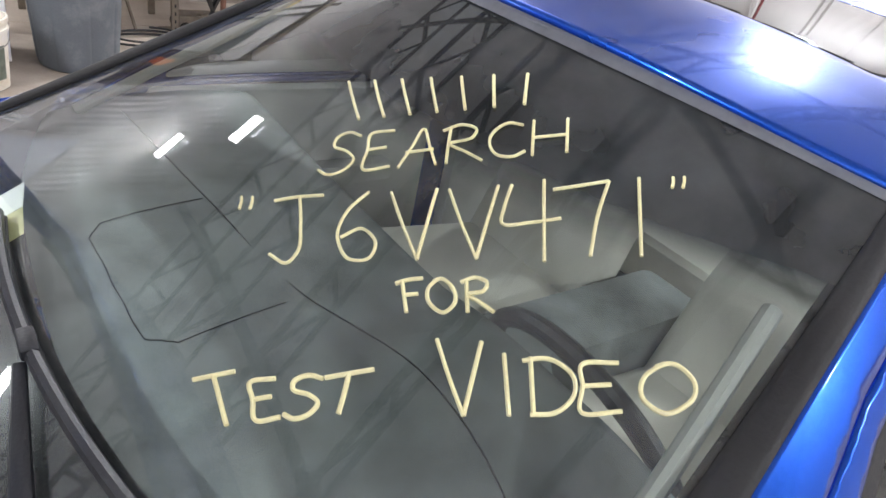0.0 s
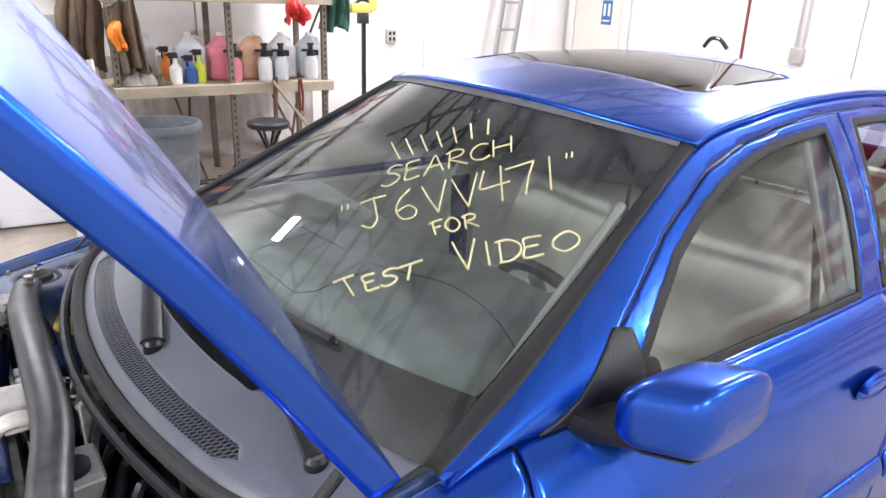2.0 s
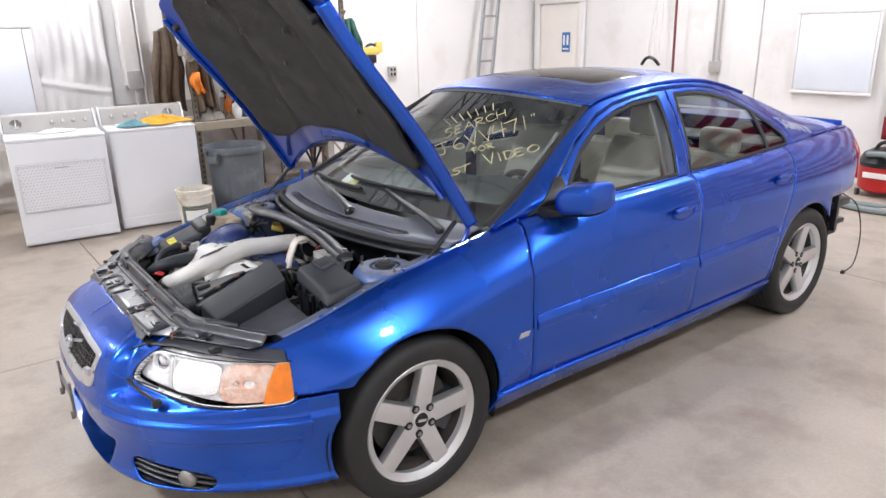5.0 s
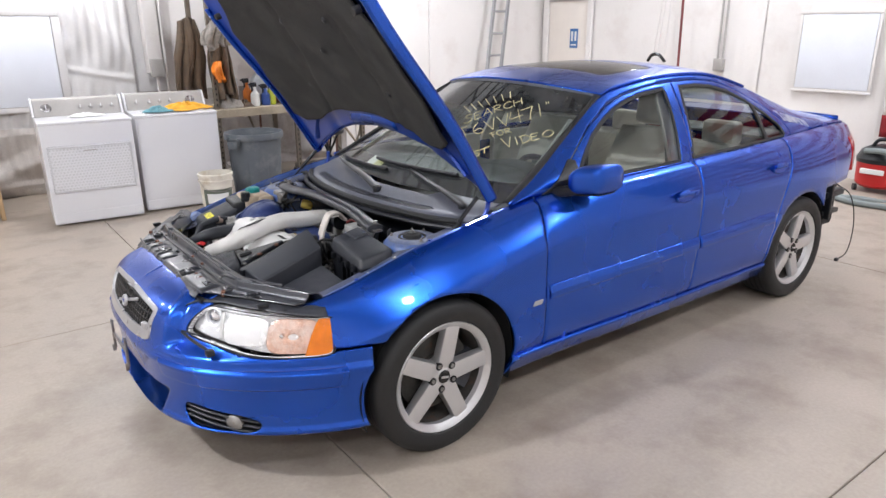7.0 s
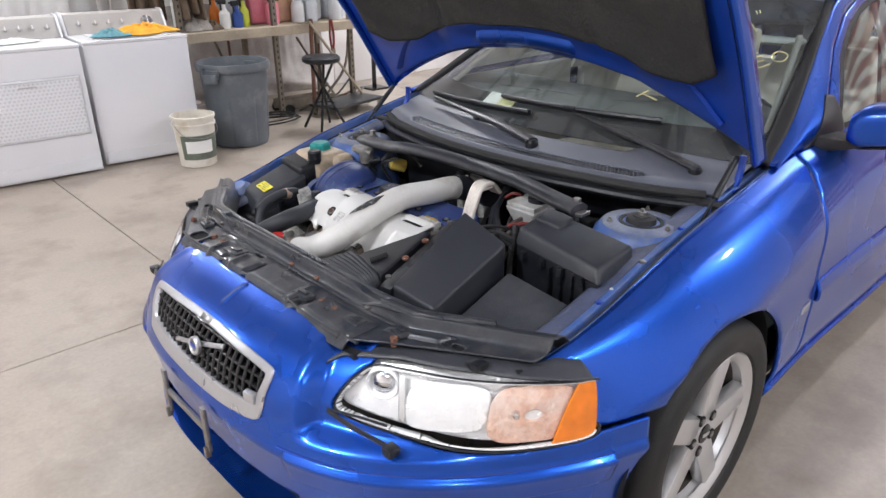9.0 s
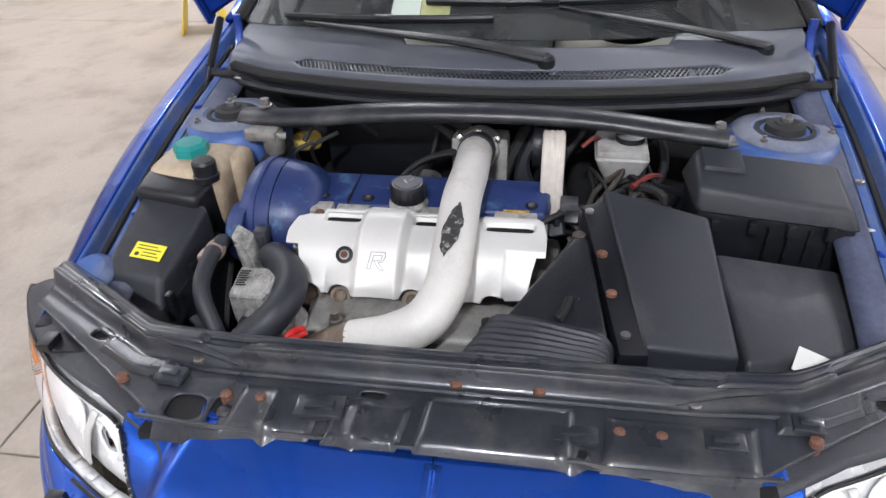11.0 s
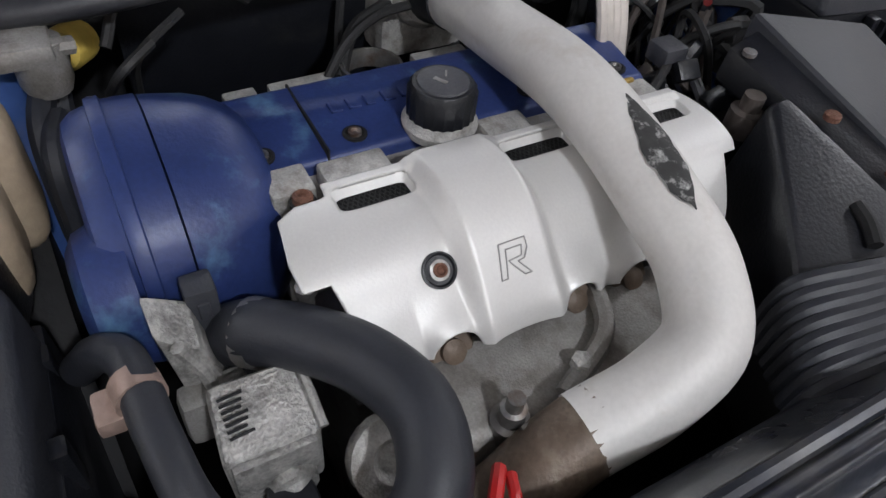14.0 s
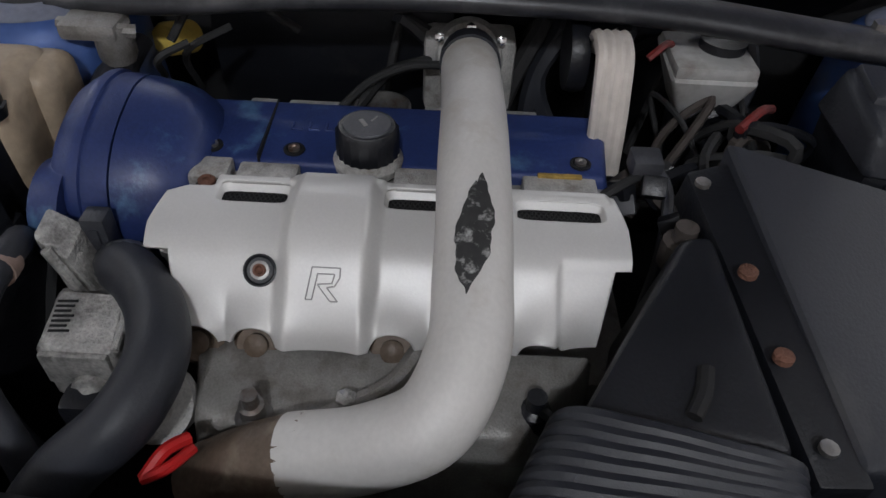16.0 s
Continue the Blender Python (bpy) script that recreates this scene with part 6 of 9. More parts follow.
VENT = material("vent_mesh_black", (0.022, 0.022, 0.023), 0.6, var=0.9, scale=700, fine=900, bump=0.4)
ENGRAVED = material("engraved_line", (0.30, 0.295, 0.285), 0.6, var=0.1, bump=0.0)
SLOTS = [(-0.272, 0.291, 0.037, 0.0150), (-0.272, 0.114, 0.039, 0.0150), (-0.278, -0.030, 0.047, 0.0150)]
PORTS = (0.330, 0.272, 0.136, 0.066, -0.01)
slot_sd = lambda P: np.minimum.reduce([sup(P[..., 1], P[..., 0], y, x, hy, hx, 6) for x, y, hy, hx in SLOTS])


def keep_cover(P):
    y, x, z = P[..., 1], P[..., 0], P[..., 2]
    corner = sd_poly(y, x, [(0.42, -0.2), (0.42, -0.276), (0.382, -0.276), (0.362, -0.263), (0.334, -0.262), (0.330, -0.2)])
    left = sd_poly(y, x, [(0.42, -0.276), (0.381, -0.276), (0.388, -0.32), (0.386, -0.345), (0.362, -0.3455), (0.352, -0.38), (0.344, -0.46), (0.42, -0.46)])
    right = sd_poly(y, x, [(-0.13, -0.24), (-0.090, -0.24), (-0.0985, -0.30), (-0.0985, -0.3445), (-0.082, -0.345), (-0.066, -0.40), (-0.13, -0.42)])
    ports = [np.hypot(y - c, (z - 0.669) * 0.95) - 0.0235 for c in PORTS]
    return np.minimum.reduce([slot_sd(P), corner, left, right, *ports])


cover = part("engine_cover", sheet(cover_fn, (-0.115, 0.395, 260), (0, 1, 150), SILVER, keep=keep_cover), None, car, "satin silver engine cover with three vents", solid=0.005)
for x, y, hy, hx in SLOTS:
    part("vent_backing", box(x - hx - 0.004, x + hx + 0.004, y - hy - 0.003, y + hy + 0.003, 0.7425, 0.7438), DARK, cover)
    grid = bmesh.new()
    for k in range(int(hy / 0.0026) + 1):
        for d in (1, -1):
            put_box(grid, -hx * 1.4, hx * 1.4, -0.0006, 0.0006, 0.7456, 0.7464, Matrix.Translation((x, y - hy + 0.0052 * k, 0)) @ pose(0, 0, 0, 0, 0, 30 * d))
    tagged(part("vent_mesh", grid, VENT, cover, "black diamond vent mesh"), kind="stuff")
    part("vent_lip", sheet(lambda a, v, x=x, y=y, hx=hx, hy=hy: np.stack([x - 0.002 * v + (hx + 0.001 - 0.005 * v) * np.sign(np.cos(a)) * np.abs(np.cos(a)) ** 0.3, y + (hy + 0.001 - 0.004 * v) * np.sign(np.sin(a)) * np.abs(np.sin(a)) ** 0.3, 0.7535 - 0.0065 * v], -1), (0, 2 * math.pi, 48), (0, 1, 3), SILVER), None, cover)
c = cover_fn(np.array(0.269), np.array(0.585))
m = Matrix.Translation(c) @ Vector((-0.66, 0, 0.75)).to_track_quat("Z", "Y").to_matrix().to_4x4()
part("bolt_well", lathe([(0.0165, 0.0), (0.0165, 0.0025), (0.0145, 0.003), (0.013, 0.001), (0.0, 0.0008)], 28, m), PLASTIC, cover)
part("bolt_washer", lathe([(0.0095, 0.001), (0.0095, 0.0028), (0.006, 0.003)], 20, m, caps=False), STEEL, cover)
part("cover_bolt", lathe([(0.0065, 0.001), (0.0065, 0.0055), (0.0045, 0.0065), (0.003, 0.004), (0, 0.004)], 16, m), RUST, cover)
part("corner_washer", lathe([(0.0125, 0.738), (0.0125, 0.7425), (0.009, 0.743), (0.0, 0.743)], 20, pose(-0.248, 0.349, 0)), DARK, cover)
part("corner_bolt", lathe([(0.0095, 0.742), (0.0095, 0.749), (0.006, 0.752), (0.004, 0.749), (0, 0.749)], 14, pose(-0.248, 0.349, 0)), RUST, cover)
MARK = [(0, 53), (11, 0), (69, 0), (69, 15), (58, 30), (43, 32), (66, 55), (51, 55), (28, 32), (24, 27), (53, 25), (58, 10), (23, 10), (13, 53), (0, 53)]


def mark_at(a, b):
    """A place on the cover's rib, over and down from the mark's corner."""
    return cover_fn(np.array(0.2205 - a * 0.00047), np.array(0.552 + b / 55 * 0.135)) + np.array([-0.0004, 0, 0.0005])


for a, b in zip(MARK, MARK[1:]):
    part("cover_mark", tube([tuple(mark_at(a[0] + (b[0] - a[0]) * k / 5, a[1] + (b[1] - a[1]) * k / 5)) for k in range(6)], 0.0007, 12, 6), ENGRAVED, cover, "engraved outline mark")

block = part("cylinder_head", join(box(-0.245, -0.10, -0.10, 0.37, 0.60, 0.728, 0.008), box(-0.385, -0.06, -0.13, 0.36, 0.33, 0.60, 0.02)), CAST, car, "rough cast aluminium cylinder head")
for y0, y1, x0, x1, z1 in ((0.255, 0.322, -0.246, -0.208, 0.747), (0.332, 0.374, -0.240, -0.200, 0.746), (-0.078, 0.005, -0.240, -0.209, 0.748), (0.095, 0.148, -0.240, -0.209, 0.750)):
    part("head_lug", box(x0, x1, y0, y1, 0.715, z1, 0.004), LUG, block)
part("lug_rim", box(-0.214, -0.208, -0.062, -0.012, 0.746, 0.752, 0.002), BRASS, block, "golden corroded lug edge")
cam_cover = part("cam_cover", hexa([(-0.207, -0.100, 0.715), (-0.207, 0.40, 0.715), (-0.075, 0.40, 0.715), (-0.075, -0.108, 0.715)], [(-0.199, -0.092, 0.7415), (-0.199, 0.40, 0.7415), (-0.083, 0.40, 0.750), (-0.083, -0.104, 0.750)], 0.007, 3), ENGINE_BLUE, car, "dark blue plastic cam cover")
cam_z = lambda x: 0.7415 + (x + 0.199) / 0.116 * 0.0085
part("cover_seam", box(-0.2005, -0.082, 0.3035, 0.3055, 0.734, 0.7512, m=None), DARK, cam_cover)
for k, (w, h) in enumerate(((0.013, 0.016), (0.014, 0.016), (0.010, 0.016), (0.013, 0.016), (0.014, 0.016))):
    y = 0.278 - 0.020 * k
    part("raised_letter_bar", join(box(-0.141, -0.138, y - w, y, cam_z(-0.14) - 0.001, cam_z(-0.14) + 0.0022, 0.0006, 1), box(-0.141, -0.125, y - 0.003, y, cam_z(-0.133) - 0.002, cam_z(-0.133) + 0.0026, 0.0006, 1)), ENGINE_BLUE, cam_cover, "raised blue bar of a moulded name")
for y in (0.363, 0.268, 0.06, -0.065):
    part("screw_well", lathe([(0.0125, 0.7415), (0.0125, 0.745), (0.0095, 0.7455), (0.0085, 0.744), (0, 0.744)], 20, pose(-0.177, y, 0)), DARK, cam_cover)
    part("cover_screw", lathe([(0.007, 0.744), (0.007, 0.7475), (0.0045, 0.7475), (0.003, 0.745), (0, 0.745)], 12, pose(-0.177, y, 0)), STEEL, cam_cover)
part("oil_filler", lathe([(0.038, 0.738), (0.040, 0.748), (0.036, 0.757), (0.0, 0.757)], 32, pose(-0.192, 0.180, 0)), LUG, cam_cover, "corroded pale filler neck")
ribs_ = [(0.0345 + (0.0012 if i % 2 else -0.0006)) for i in range(44)]
bm, ring_lo, ring_hi, ring_top = bmesh.new(), [], [], []
for i, r in enumerate(ribs_):
    ca, sa = math.cos(2 * math.pi * i / 44), math.sin(2 * math.pi * i / 44)
    ring_lo.append(bm.verts.new((-0.192 + r * ca, 0.180 + r * sa, 0.757)))
    ring_hi.append(bm.verts.new((-0.192 + r * ca, 0.180 + r * sa, 0.786)))
    ring_top.append(bm.verts.new((-0.192 + 0.031 * ca, 0.180 + 0.031 * sa, 0.792)))
for i in range(44):
    j = (i + 1) % 44
    bm.faces.new((ring_lo[i], ring_lo[j], ring_hi[j], ring_hi[i]))
    bm.faces.new((ring_hi[i], ring_hi[j], ring_top[j], ring_top[i]))
bm.faces.new(ring_top), bm.faces.new(ring_lo[::-1])
oil = part("oil_cap", bm, PLASTIC, cam_cover, "black ribbed oil filler cap")
part("cap_disc", lathe([(0.027, 0.792), (0.026, 0.794), (0.0, 0.795)], 32, pose(-0.192, 0.180, 0)), PLASTIC_GREY, cam_cover)
part("cap_symbol", join(box(-0.008, 0.007, -0.0025, 0.0025, 0.7945, 0.7955, 0.0005, m=pose(-0.192, 0.184, 0, 0, 0, 30)), box(-0.003, 0.008, -0.001, 0.001, 0.7945, 0.7953, m=pose(-0.186, 0.174, 0, 0, 0, -30))), STEEL, cam_cover, "worn oil symbol bars")
manifold = part("intake_flange", box(-0.055, -0.012, 0.10, 0.36, 0.66, 0.70, 0.006), CAST, car, "pale cast intake flange")
for y0, y1 in ((0.322, 0.360), (0.232, 0.308), (0.05, 0.124), (-0.03, 0.03)):
    part("intake_tab", box(-0.045, -0.014, y0, y1, 0.69, 0.711, 0.004), LUG, manifold)
part("intake_ring", lathe([(0.034, 0.69), (0.039, 0.70), (0.0385, 0.714), (0.0345, 0.715), (0.033, 0.69)], 32, pose(-0.024, 0.180, 0), caps=False), STEEL, manifold)
part("vacuum_line", join(tube([(-0.03, 0.245, 0.70), (0.0, 0.20, 0.735), (0.02, 0.15, 0.75), (0.03, 0.10, 0.75)], 0.006, 24, 8), tube([(-0.02, 0.22, 0.70), (0.03, 0.18, 0.73), (0.06, 0.12, 0.74)], 0.009, 24, 8)), RUBBER, car, "black vacuum hose behind the cam cover")


OUT = curve3([(-0.065, 0, 0.60), (-0.060, 0, 0.73), (-0.085, 0, 0.778), (-0.136, 0, 0.796), (-0.185, 0, 0.790), (-0.229, 0, 0.774), (-0.260, 0, 0.748), (-0.279, 0, 0.702), (-0.279, 0, 0.65), (-0.255, 0, 0.59), (-0.17, 0, 0.565), (-0.065, 0, 0.60)], 64)


def timing(y, rings):
    """Rings of the cover's outline, (place along y, size)."""
    bm, out = bmesh.new(), []
    for yy, k in rings:
        out.append([bm.verts.new((-0.175 + (p[0] + 0.175) * k, yy, 0.685 + (p[2] - 0.685) * k)) for p in OUT[:-1]])
    for a, b in zip(out, out[1:]):
        for i in range(63):
            bm.faces.new((a[i], a[(i + 1) % 63], b[(i + 1) % 63], b[i]))
    bm.faces.new(out[0]), bm.faces.new(out[-1])
    return bm


tcover = part("timing_cover", timing(0, [(0.4525, 0.95), (0.4525, 1.0), (0.470, 1.008), (0.481, 1.006), (0.4825, 1.035), (0.490, 1.04), (0.4945, 1.03), (0.4955, 0.985), (0.508, 0.96), (0.518, 0.90), (0.522, 0.80), (0.522, 0.5)]), ENGINE_BLUE, car, "scratched blue timing belt cover")
part("cover_bulge", timing(0, [(0.358, 0.40), (0.3595, 0.56), (0.366, 0.70), (0.377, 0.80), (0.392, 0.88), (0.410, 0.935), (0.430, 0.965), (0.445, 0.985), (0.4505, 0.99), (0.451, 0.95)]), ENGINE_BLUE, tcover)
part("cover_drum", lathe([(0.0, 0.045), (0.046, 0.045), (0.060, 0.036), (0.066, 0.02), (0.068, 0.0), (0, 0)], 40, pose(-0.236, 0.50, 0.685, -90, 0, 0)), ENGINE_BLUE, tcover)
SCUFF = material("pale_blue_scuff", (0.10, 0.26, 0.46), 0.6, var=0.3, scale=40, bump=0.1)
for pts in (((-0.190, 0.425, 0.776), (-0.212, 0.408, 0.765), (-0.222, 0.392, 0.752)), ((-0.240, 0.433, 0.748), (-0.247, 0.415, 0.738)), ((-0.205, 0.395, 0.758), (-0.222, 0.388, 0.744))):
    part("scuff", tube([tuple(p) + (w,) for p, w in zip(pts, (0.0015, 0.003, 0.0012))], 0.002, 14, 6, 0.5), SCUFF, tcover, "pale blue scuff mark")
part("cover_clip", join(box(-0.306, -0.280, 0.444, 0.470, 0.655, 0.732, 0.004), box(-0.3085, -0.303, 0.452, 0.462, 0.70, 0.72, 0.002)), PLASTIC_GREY, tcover, "grey plastic clip")
bracket = part("engine_bracket", hexa([(-0.335, 0.452, 0.628), (-0.30, 0.450, 0.628), (-0.295, 0.486, 0.632), (-0.335, 0.488, 0.632)], [(-0.345, 0.470, 0.712), (-0.298, 0.468, 0.722), (-0.296, 0.502, 0.742), (-0.338, 0.500, 0.736)], 0.005), SCRAPED, car, "pale scraped cast engine bracket")
part("bracket_rib", tube([(-0.345, 0.486, 0.726), (-0.346, 0.474, 0.69), (-0.340, 0.468, 0.64)], 0.006, 12, 8), SCRAPED, bracket)
part("heat_shield_rear", sheet(lambda y, v: np.stack([0.135 - 0.03 * np.sin(v * 2.2), y, 0.55 + 0.27 * v + 0.004 * np.sin(y * 30)], -1), (0.09, 0.44, 30), (0, 1, 12), PLASTIC), None, car, "black shield before the firewall")

# charge pipe and hoses
pipe = part("charge_pipe", tube([(0.03, 0.066, 0.762), (-0.018, 0.066, 0.775), (-0.123, 0.063, 0.785), (-0.254, 0.063, 0.795), (-0.386, 0.062, 0.765), (-0.461, 0.066, 0.738), (-0.511, 0.093, 0.712), (-0.522, 0.141, 0.687), (-0.52, 0.214, 0.662)], 0.0375, 90, 24), PIPE_SILVER, car, "silver-painted charge pipe with a worn black patch")


def patch(u, v):
    c = curve3([(-0.254, 0.063, 0.795), (-0.386, 0.062, 0.765), (-0.461, 0.066, 0.738)], 60)
    p = np.stack([np.interp(v * 59, np.arange(len(c)), np.array(c)[:, k]) for k in range(3)], -1)
    return np.stack([p[..., 0] - 0.0385 * 0.35 * np.cos(u), p[..., 1] + 0.0383 * np.sin(u), p[..., 2] + 0.0383 * np.cos(u)], -1)


WORN = material("worn_dark_patch", (0.03, 0.03, 0.03), 0.7, var=0.4, scale=50, bump=0.1, dirt=(0.6, 0.6, 0.58), dirt_amount=0.2, dirt_scale=70)
part("worn_patch", sheet(patch, (-1.2, 1.2, 120), (0.1, 0.98, 160), WORN, keep=lambda P: 0.0165 * (1 - np.abs((P[..., 0] + 0.375) / 0.062) ** 2.2) - np.abs(P[..., 1] - 0.062 + 0.1 * (P[..., 0] + 0.36)) + 0.0012 * np.sin(P[..., 0] * 150 + 1.5 * np.sin(P[..., 1] * 90)) + 0.0005 * np.cos(P[..., 0] * 420 + P[..., 1] * 200), flip=True), None, pipe, "patch where the paint has worn off")
part("pipe_boot", tube([(-0.52, 0.195, 0.669), (-0.522, 0.235, 0.655), (-0.53, 0.30, 0.62)], 0.0365, 16, 20), BROWN_PIPE, pipe, "brown-stained pipe end")
part("pipe_collar", tube([(0.034, 0.066, 0.760), (0.012, 0.066, 0.769), (-0.016, 0.066, 0.7755)], 0.0402, 10, 24), HOSE, pipe, "black rubber collar")
throttle = part("throttle_flange", join(lathe([(0.046, -0.04), (0.05, -0.03), (0.05, 0.0), (0.044, 0.012), (0.0, 0.012)], 28, pose(0.06, 0.066, 0.752, 0, -68, 0)), box(0.055, 0.12, 0.0, 0.13, 0.66, 0.775, 0.012)), LUG, pipe, "dull cast throttle housing")
for dy, dz in ((0.042, 0.030), (-0.042, 0.030), (0.0, 0.046)):
    part("throttle_bolt", lathe([(0.007, -0.004), (0.007, 0.008), (0.004, 0.009), (0, 0.009)], 6, pose(0.048, 0.066 + dy, 0.752 + dz, 0, -68, 0)), CHROME, throttle)
big = part("coolant_hose", tube([(-0.30, 0.44, 0.66), (-0.319, 0.432, 0.682), (-0.365, 0.388, 0.703), (-0.414, 0.355, 0.711), (-0.47, 0.340, 0.712), (-0.512, 0.352, 0.700), (-0.547, 0.40, 0.665), (-0.60, 0.455, 0.597)], 0.0285, 80, 18), HOSE, car, "thick black coolant hose")
part("hose_clamp", tube([(-0.322, 0.428, 0.684), (-0.332, 0.419, 0.688)], 0.031, 4, 18), STEEL, big)
CLIP = material("rusty_pink_steel", (0.36, 0.26, 0.22), 0.5, 0.4, var=0.3, scale=30, bump=0.15)
small = part("heater_hose", tube([(-0.282, 0.562, 0.66), (-0.305, 0.54, 0.70), (-0.33, 0.525, 0.719), (-0.41, 0.515, 0.727), (-0.459, 0.508, 0.714), (-0.529, 0.455, 0.62), (-0.56, 0.44, 0.56)], 0.0155, 70, 14), HOSE, car, "black heater hose")
part("hose_clip", join(tube([(-0.36, 0.521, 0.724), (-0.38, 0.518, 0.727)], 0.0185, 4, 16), box(-0.386, -0.354, 0.53, 0.552, 0.704, 0.722, 0.005)), CLIP, small, "rusty steel hose clip")
part("lower_hose", tube([(-0.42, 0.57, 0.60), (-0.45, 0.53, 0.56), (-0.5, 0.46, 0.54), (-0.55, 0.42, 0.50)], 0.012, 30, 10), HOSE, car)
pump = part("pump_body", hexa([(-0.43, 0.405, 0.60), (-0.365, 0.41, 0.60), (-0.365, 0.478, 0.60), (-0.43, 0.48, 0.60)], [(-0.425, 0.404, 0.672), (-0.366, 0.406, 0.692), (-0.362, 0.478, 0.690), (-0.425, 0.484, 0.668)], 0.008, 3), SCRAPED, car, "dirty cast pump body")
part("pump_foot", box(-0.465, -0.43, 0.42, 0.46, 0.58, 0.63, 0.01), PLASTIC, pump)
part("pump_lug", box(-0.36, -0.33, 0.44, 0.50, 0.6, 0.66, 0.01), CAST, pump)
part("pump_ridge", join(box(-0.432, -0.424, 0.41, 0.478, 0.625, 0.668, 0.003), tube([(-0.425, 0.403, 0.672), (-0.395, 0.4025, 0.681), (-0.366, 0.404, 0.692)], 0.004, 10, 8)), SCRAPED, pump)
part("pump_boss", lathe([(0.0, 0.02), (0.010, 0.02), (0.014, 0.014), (0.02, 0.012), (0.022, 0.0)], 18, pose(-0.428, 0.435, 0.62, 0, -90, 0)), SCRAPED, pump)
for k in range(7):
    part("stamped_line", box(-0.0012, 0.0012, -0.010 + 0.002 * (k % 3), 0.010, -0.0004, 0.0008, m=pose(-0.378 - 0.005 * k, 0.462, 0.6885 - 0.0017 * k, 0, -18, 4)), DARK, pump)
part("pump_bolt", lathe([(0.014, 0), (0.014, 0.012), (0.008, 0.014), (0, 0.014)], 6, pose(-0.478, 0.44, 0.585, 0, -70, 0)), RUST, pump)
shield = part("exhaust_shield", hexa([(-0.40, -0.08, 0.54), (-0.40, 0.34, 0.54), (-0.50, 0.33, 0.52), (-0.50, -0.05, 0.52)], [(-0.388, -0.07, 0.662), (-0.388, 0.335, 0.660), (-0.482, 0.315, 0.648), (-0.488, 0.02, 0.655)], 0.014, 3), CAST, car, "rough grey exhaust heat shield")
part("shield_rib", tube([(-0.40, 0.11, 0.664), (-0.44, 0.13, 0.666), (-0.478, 0.20, 0.652)], 0.010, 10, 8), CAST, shield)
part("shield_bolt", lathe([(0.010, 0.0), (0.010, 0.010), (0.006, 0.012), (0, 0.012)], 6, pose(-0.462, 0.174, 0.660)), SCRAPED, shield)
for y in PORTS[:4]:
    part("port_flange", lathe([(0.024, 0), (0.024, 0.012), (0.02, 0.016), (0.012, 0.016), (0.012, 0.022), (0.006, 0.025), (0, 0.025)], 20, pose(-0.388, y, 0.652, 0, -50, 0)), BROWN_PIPE, shield)
part("round_flange", lathe([(0.02, 0.0), (0.038, 0.0), (0.038, 0.018), (0.02, 0.02), (0.012, 0.008), (0, 0.008)], 24, pose(-0.452, 0.358, 0.632, 0, -45, 0)), LUG, shield)
sens = part("oil_sensor", join(lathe([(0.018, -0.03), (0.018, 0.0), (0.012, 0.002), (0.012, 0.018), (0.008, 0.02), (0.008, 0.034), (0, 0.034)], 14, pose(-0.478, 0.258, 0.655)), box(-0.535, -0.492, 0.238, 0.262, 0.645, 0.672, 0.005)), STEEL, car, "worn brass and steel sensor")
part("sensor_wire", tube([(-0.53, 0.26, 0.64), (-0.55, 0.28, 0.60), (-0.56, 0.33, 0.57)], 0.005, 16, 6), RUBBER, sens)
part("dipstick_handle", join(tube([(-0.520, 0.300, 0.682), (-0.534, 0.312, 0.688), (-0.556, 0.328, 0.676)], 0.006, 12, 8), tube([(-0.556, 0.328, 0.676), (-0.552, 0.308, 0.687), (-0.528, 0.294, 0.680)], 0.005, 12, 8)), RED, car, "red plastic dipstick handle")
part("knock_sensor", join(lathe([(0.016, 0), (0.016, 0.03), (0.01, 0.035), (0.01, 0.05), (0, 0.05)], 12, pose(-0.455, -0.005, 0.625)), tube([(-0.455, -0.005, 0.66), (-0.47, -0.02, 0.66), (-0.50, -0.03, 0.60)], 0.006, 14, 6)), PLASTIC, car)
for y in (0.375, ):
    part("plug_boot", join(lathe([(0.007, 0), (0.007, 0.03), (0.01, 0.031), (0.01, 0.038), (0.006, 0.04), (0.006, 0.055), (0, 0.056)], 10, pose(-0.318, y, 0.675)), tube([(-0.33, 0.385, 0.68), (-0.325, 0.40, 0.69), (-0.31, 0.41, 0.70)], 0.0025, 10, 5)), STEEL, car)

# air box, ribbed boot, low cover, fuse box
AB = [(-0.230, -0.195, 0.822), (-0.262, -0.380, 0.790), (-0.535, -0.398, 0.706), (-0.545, -0.255, 0.722)]
airbox = part("air_box", hexa([(x, y, 0.52) for x, y, z in AB], AB, 0.010, 3), BOX_PLASTIC, car, "large black air filter box")
part("box_flange", hexa([(-0.245, -0.155, 0.75), (-0.245, -0.20, 0.75), (-0.555, -0.262, 0.69), (-0.555, -0.215, 0.69)], [(-0.245, -0.160, 0.790), (-0.245, -0.20, 0.805), (-0.555, -0.262, 0.715), (-0.555, -0.218, 0.712)], 0.005), PLASTIC, airbox)
for x, y, z in ((-0.375, -0.192, 0.774), (-0.456, -0.206, 0.753)):
    part("box_screw", lathe([(0.009, -0.004), (0.009, 0.002), (0.006, 0.004), (0, 0.004)], 14, pose(x, y, z)), RUST, airbox)
for x, y, z in ((-0.265, -0.172, 0.788), (-0.530, -0.226, 0.728)):
    part("box_screw", lathe([(0.008, 0), (0.008, 0.005), (0, 0.006)], 10, pose(x, y, z)), STEEL, airbox)
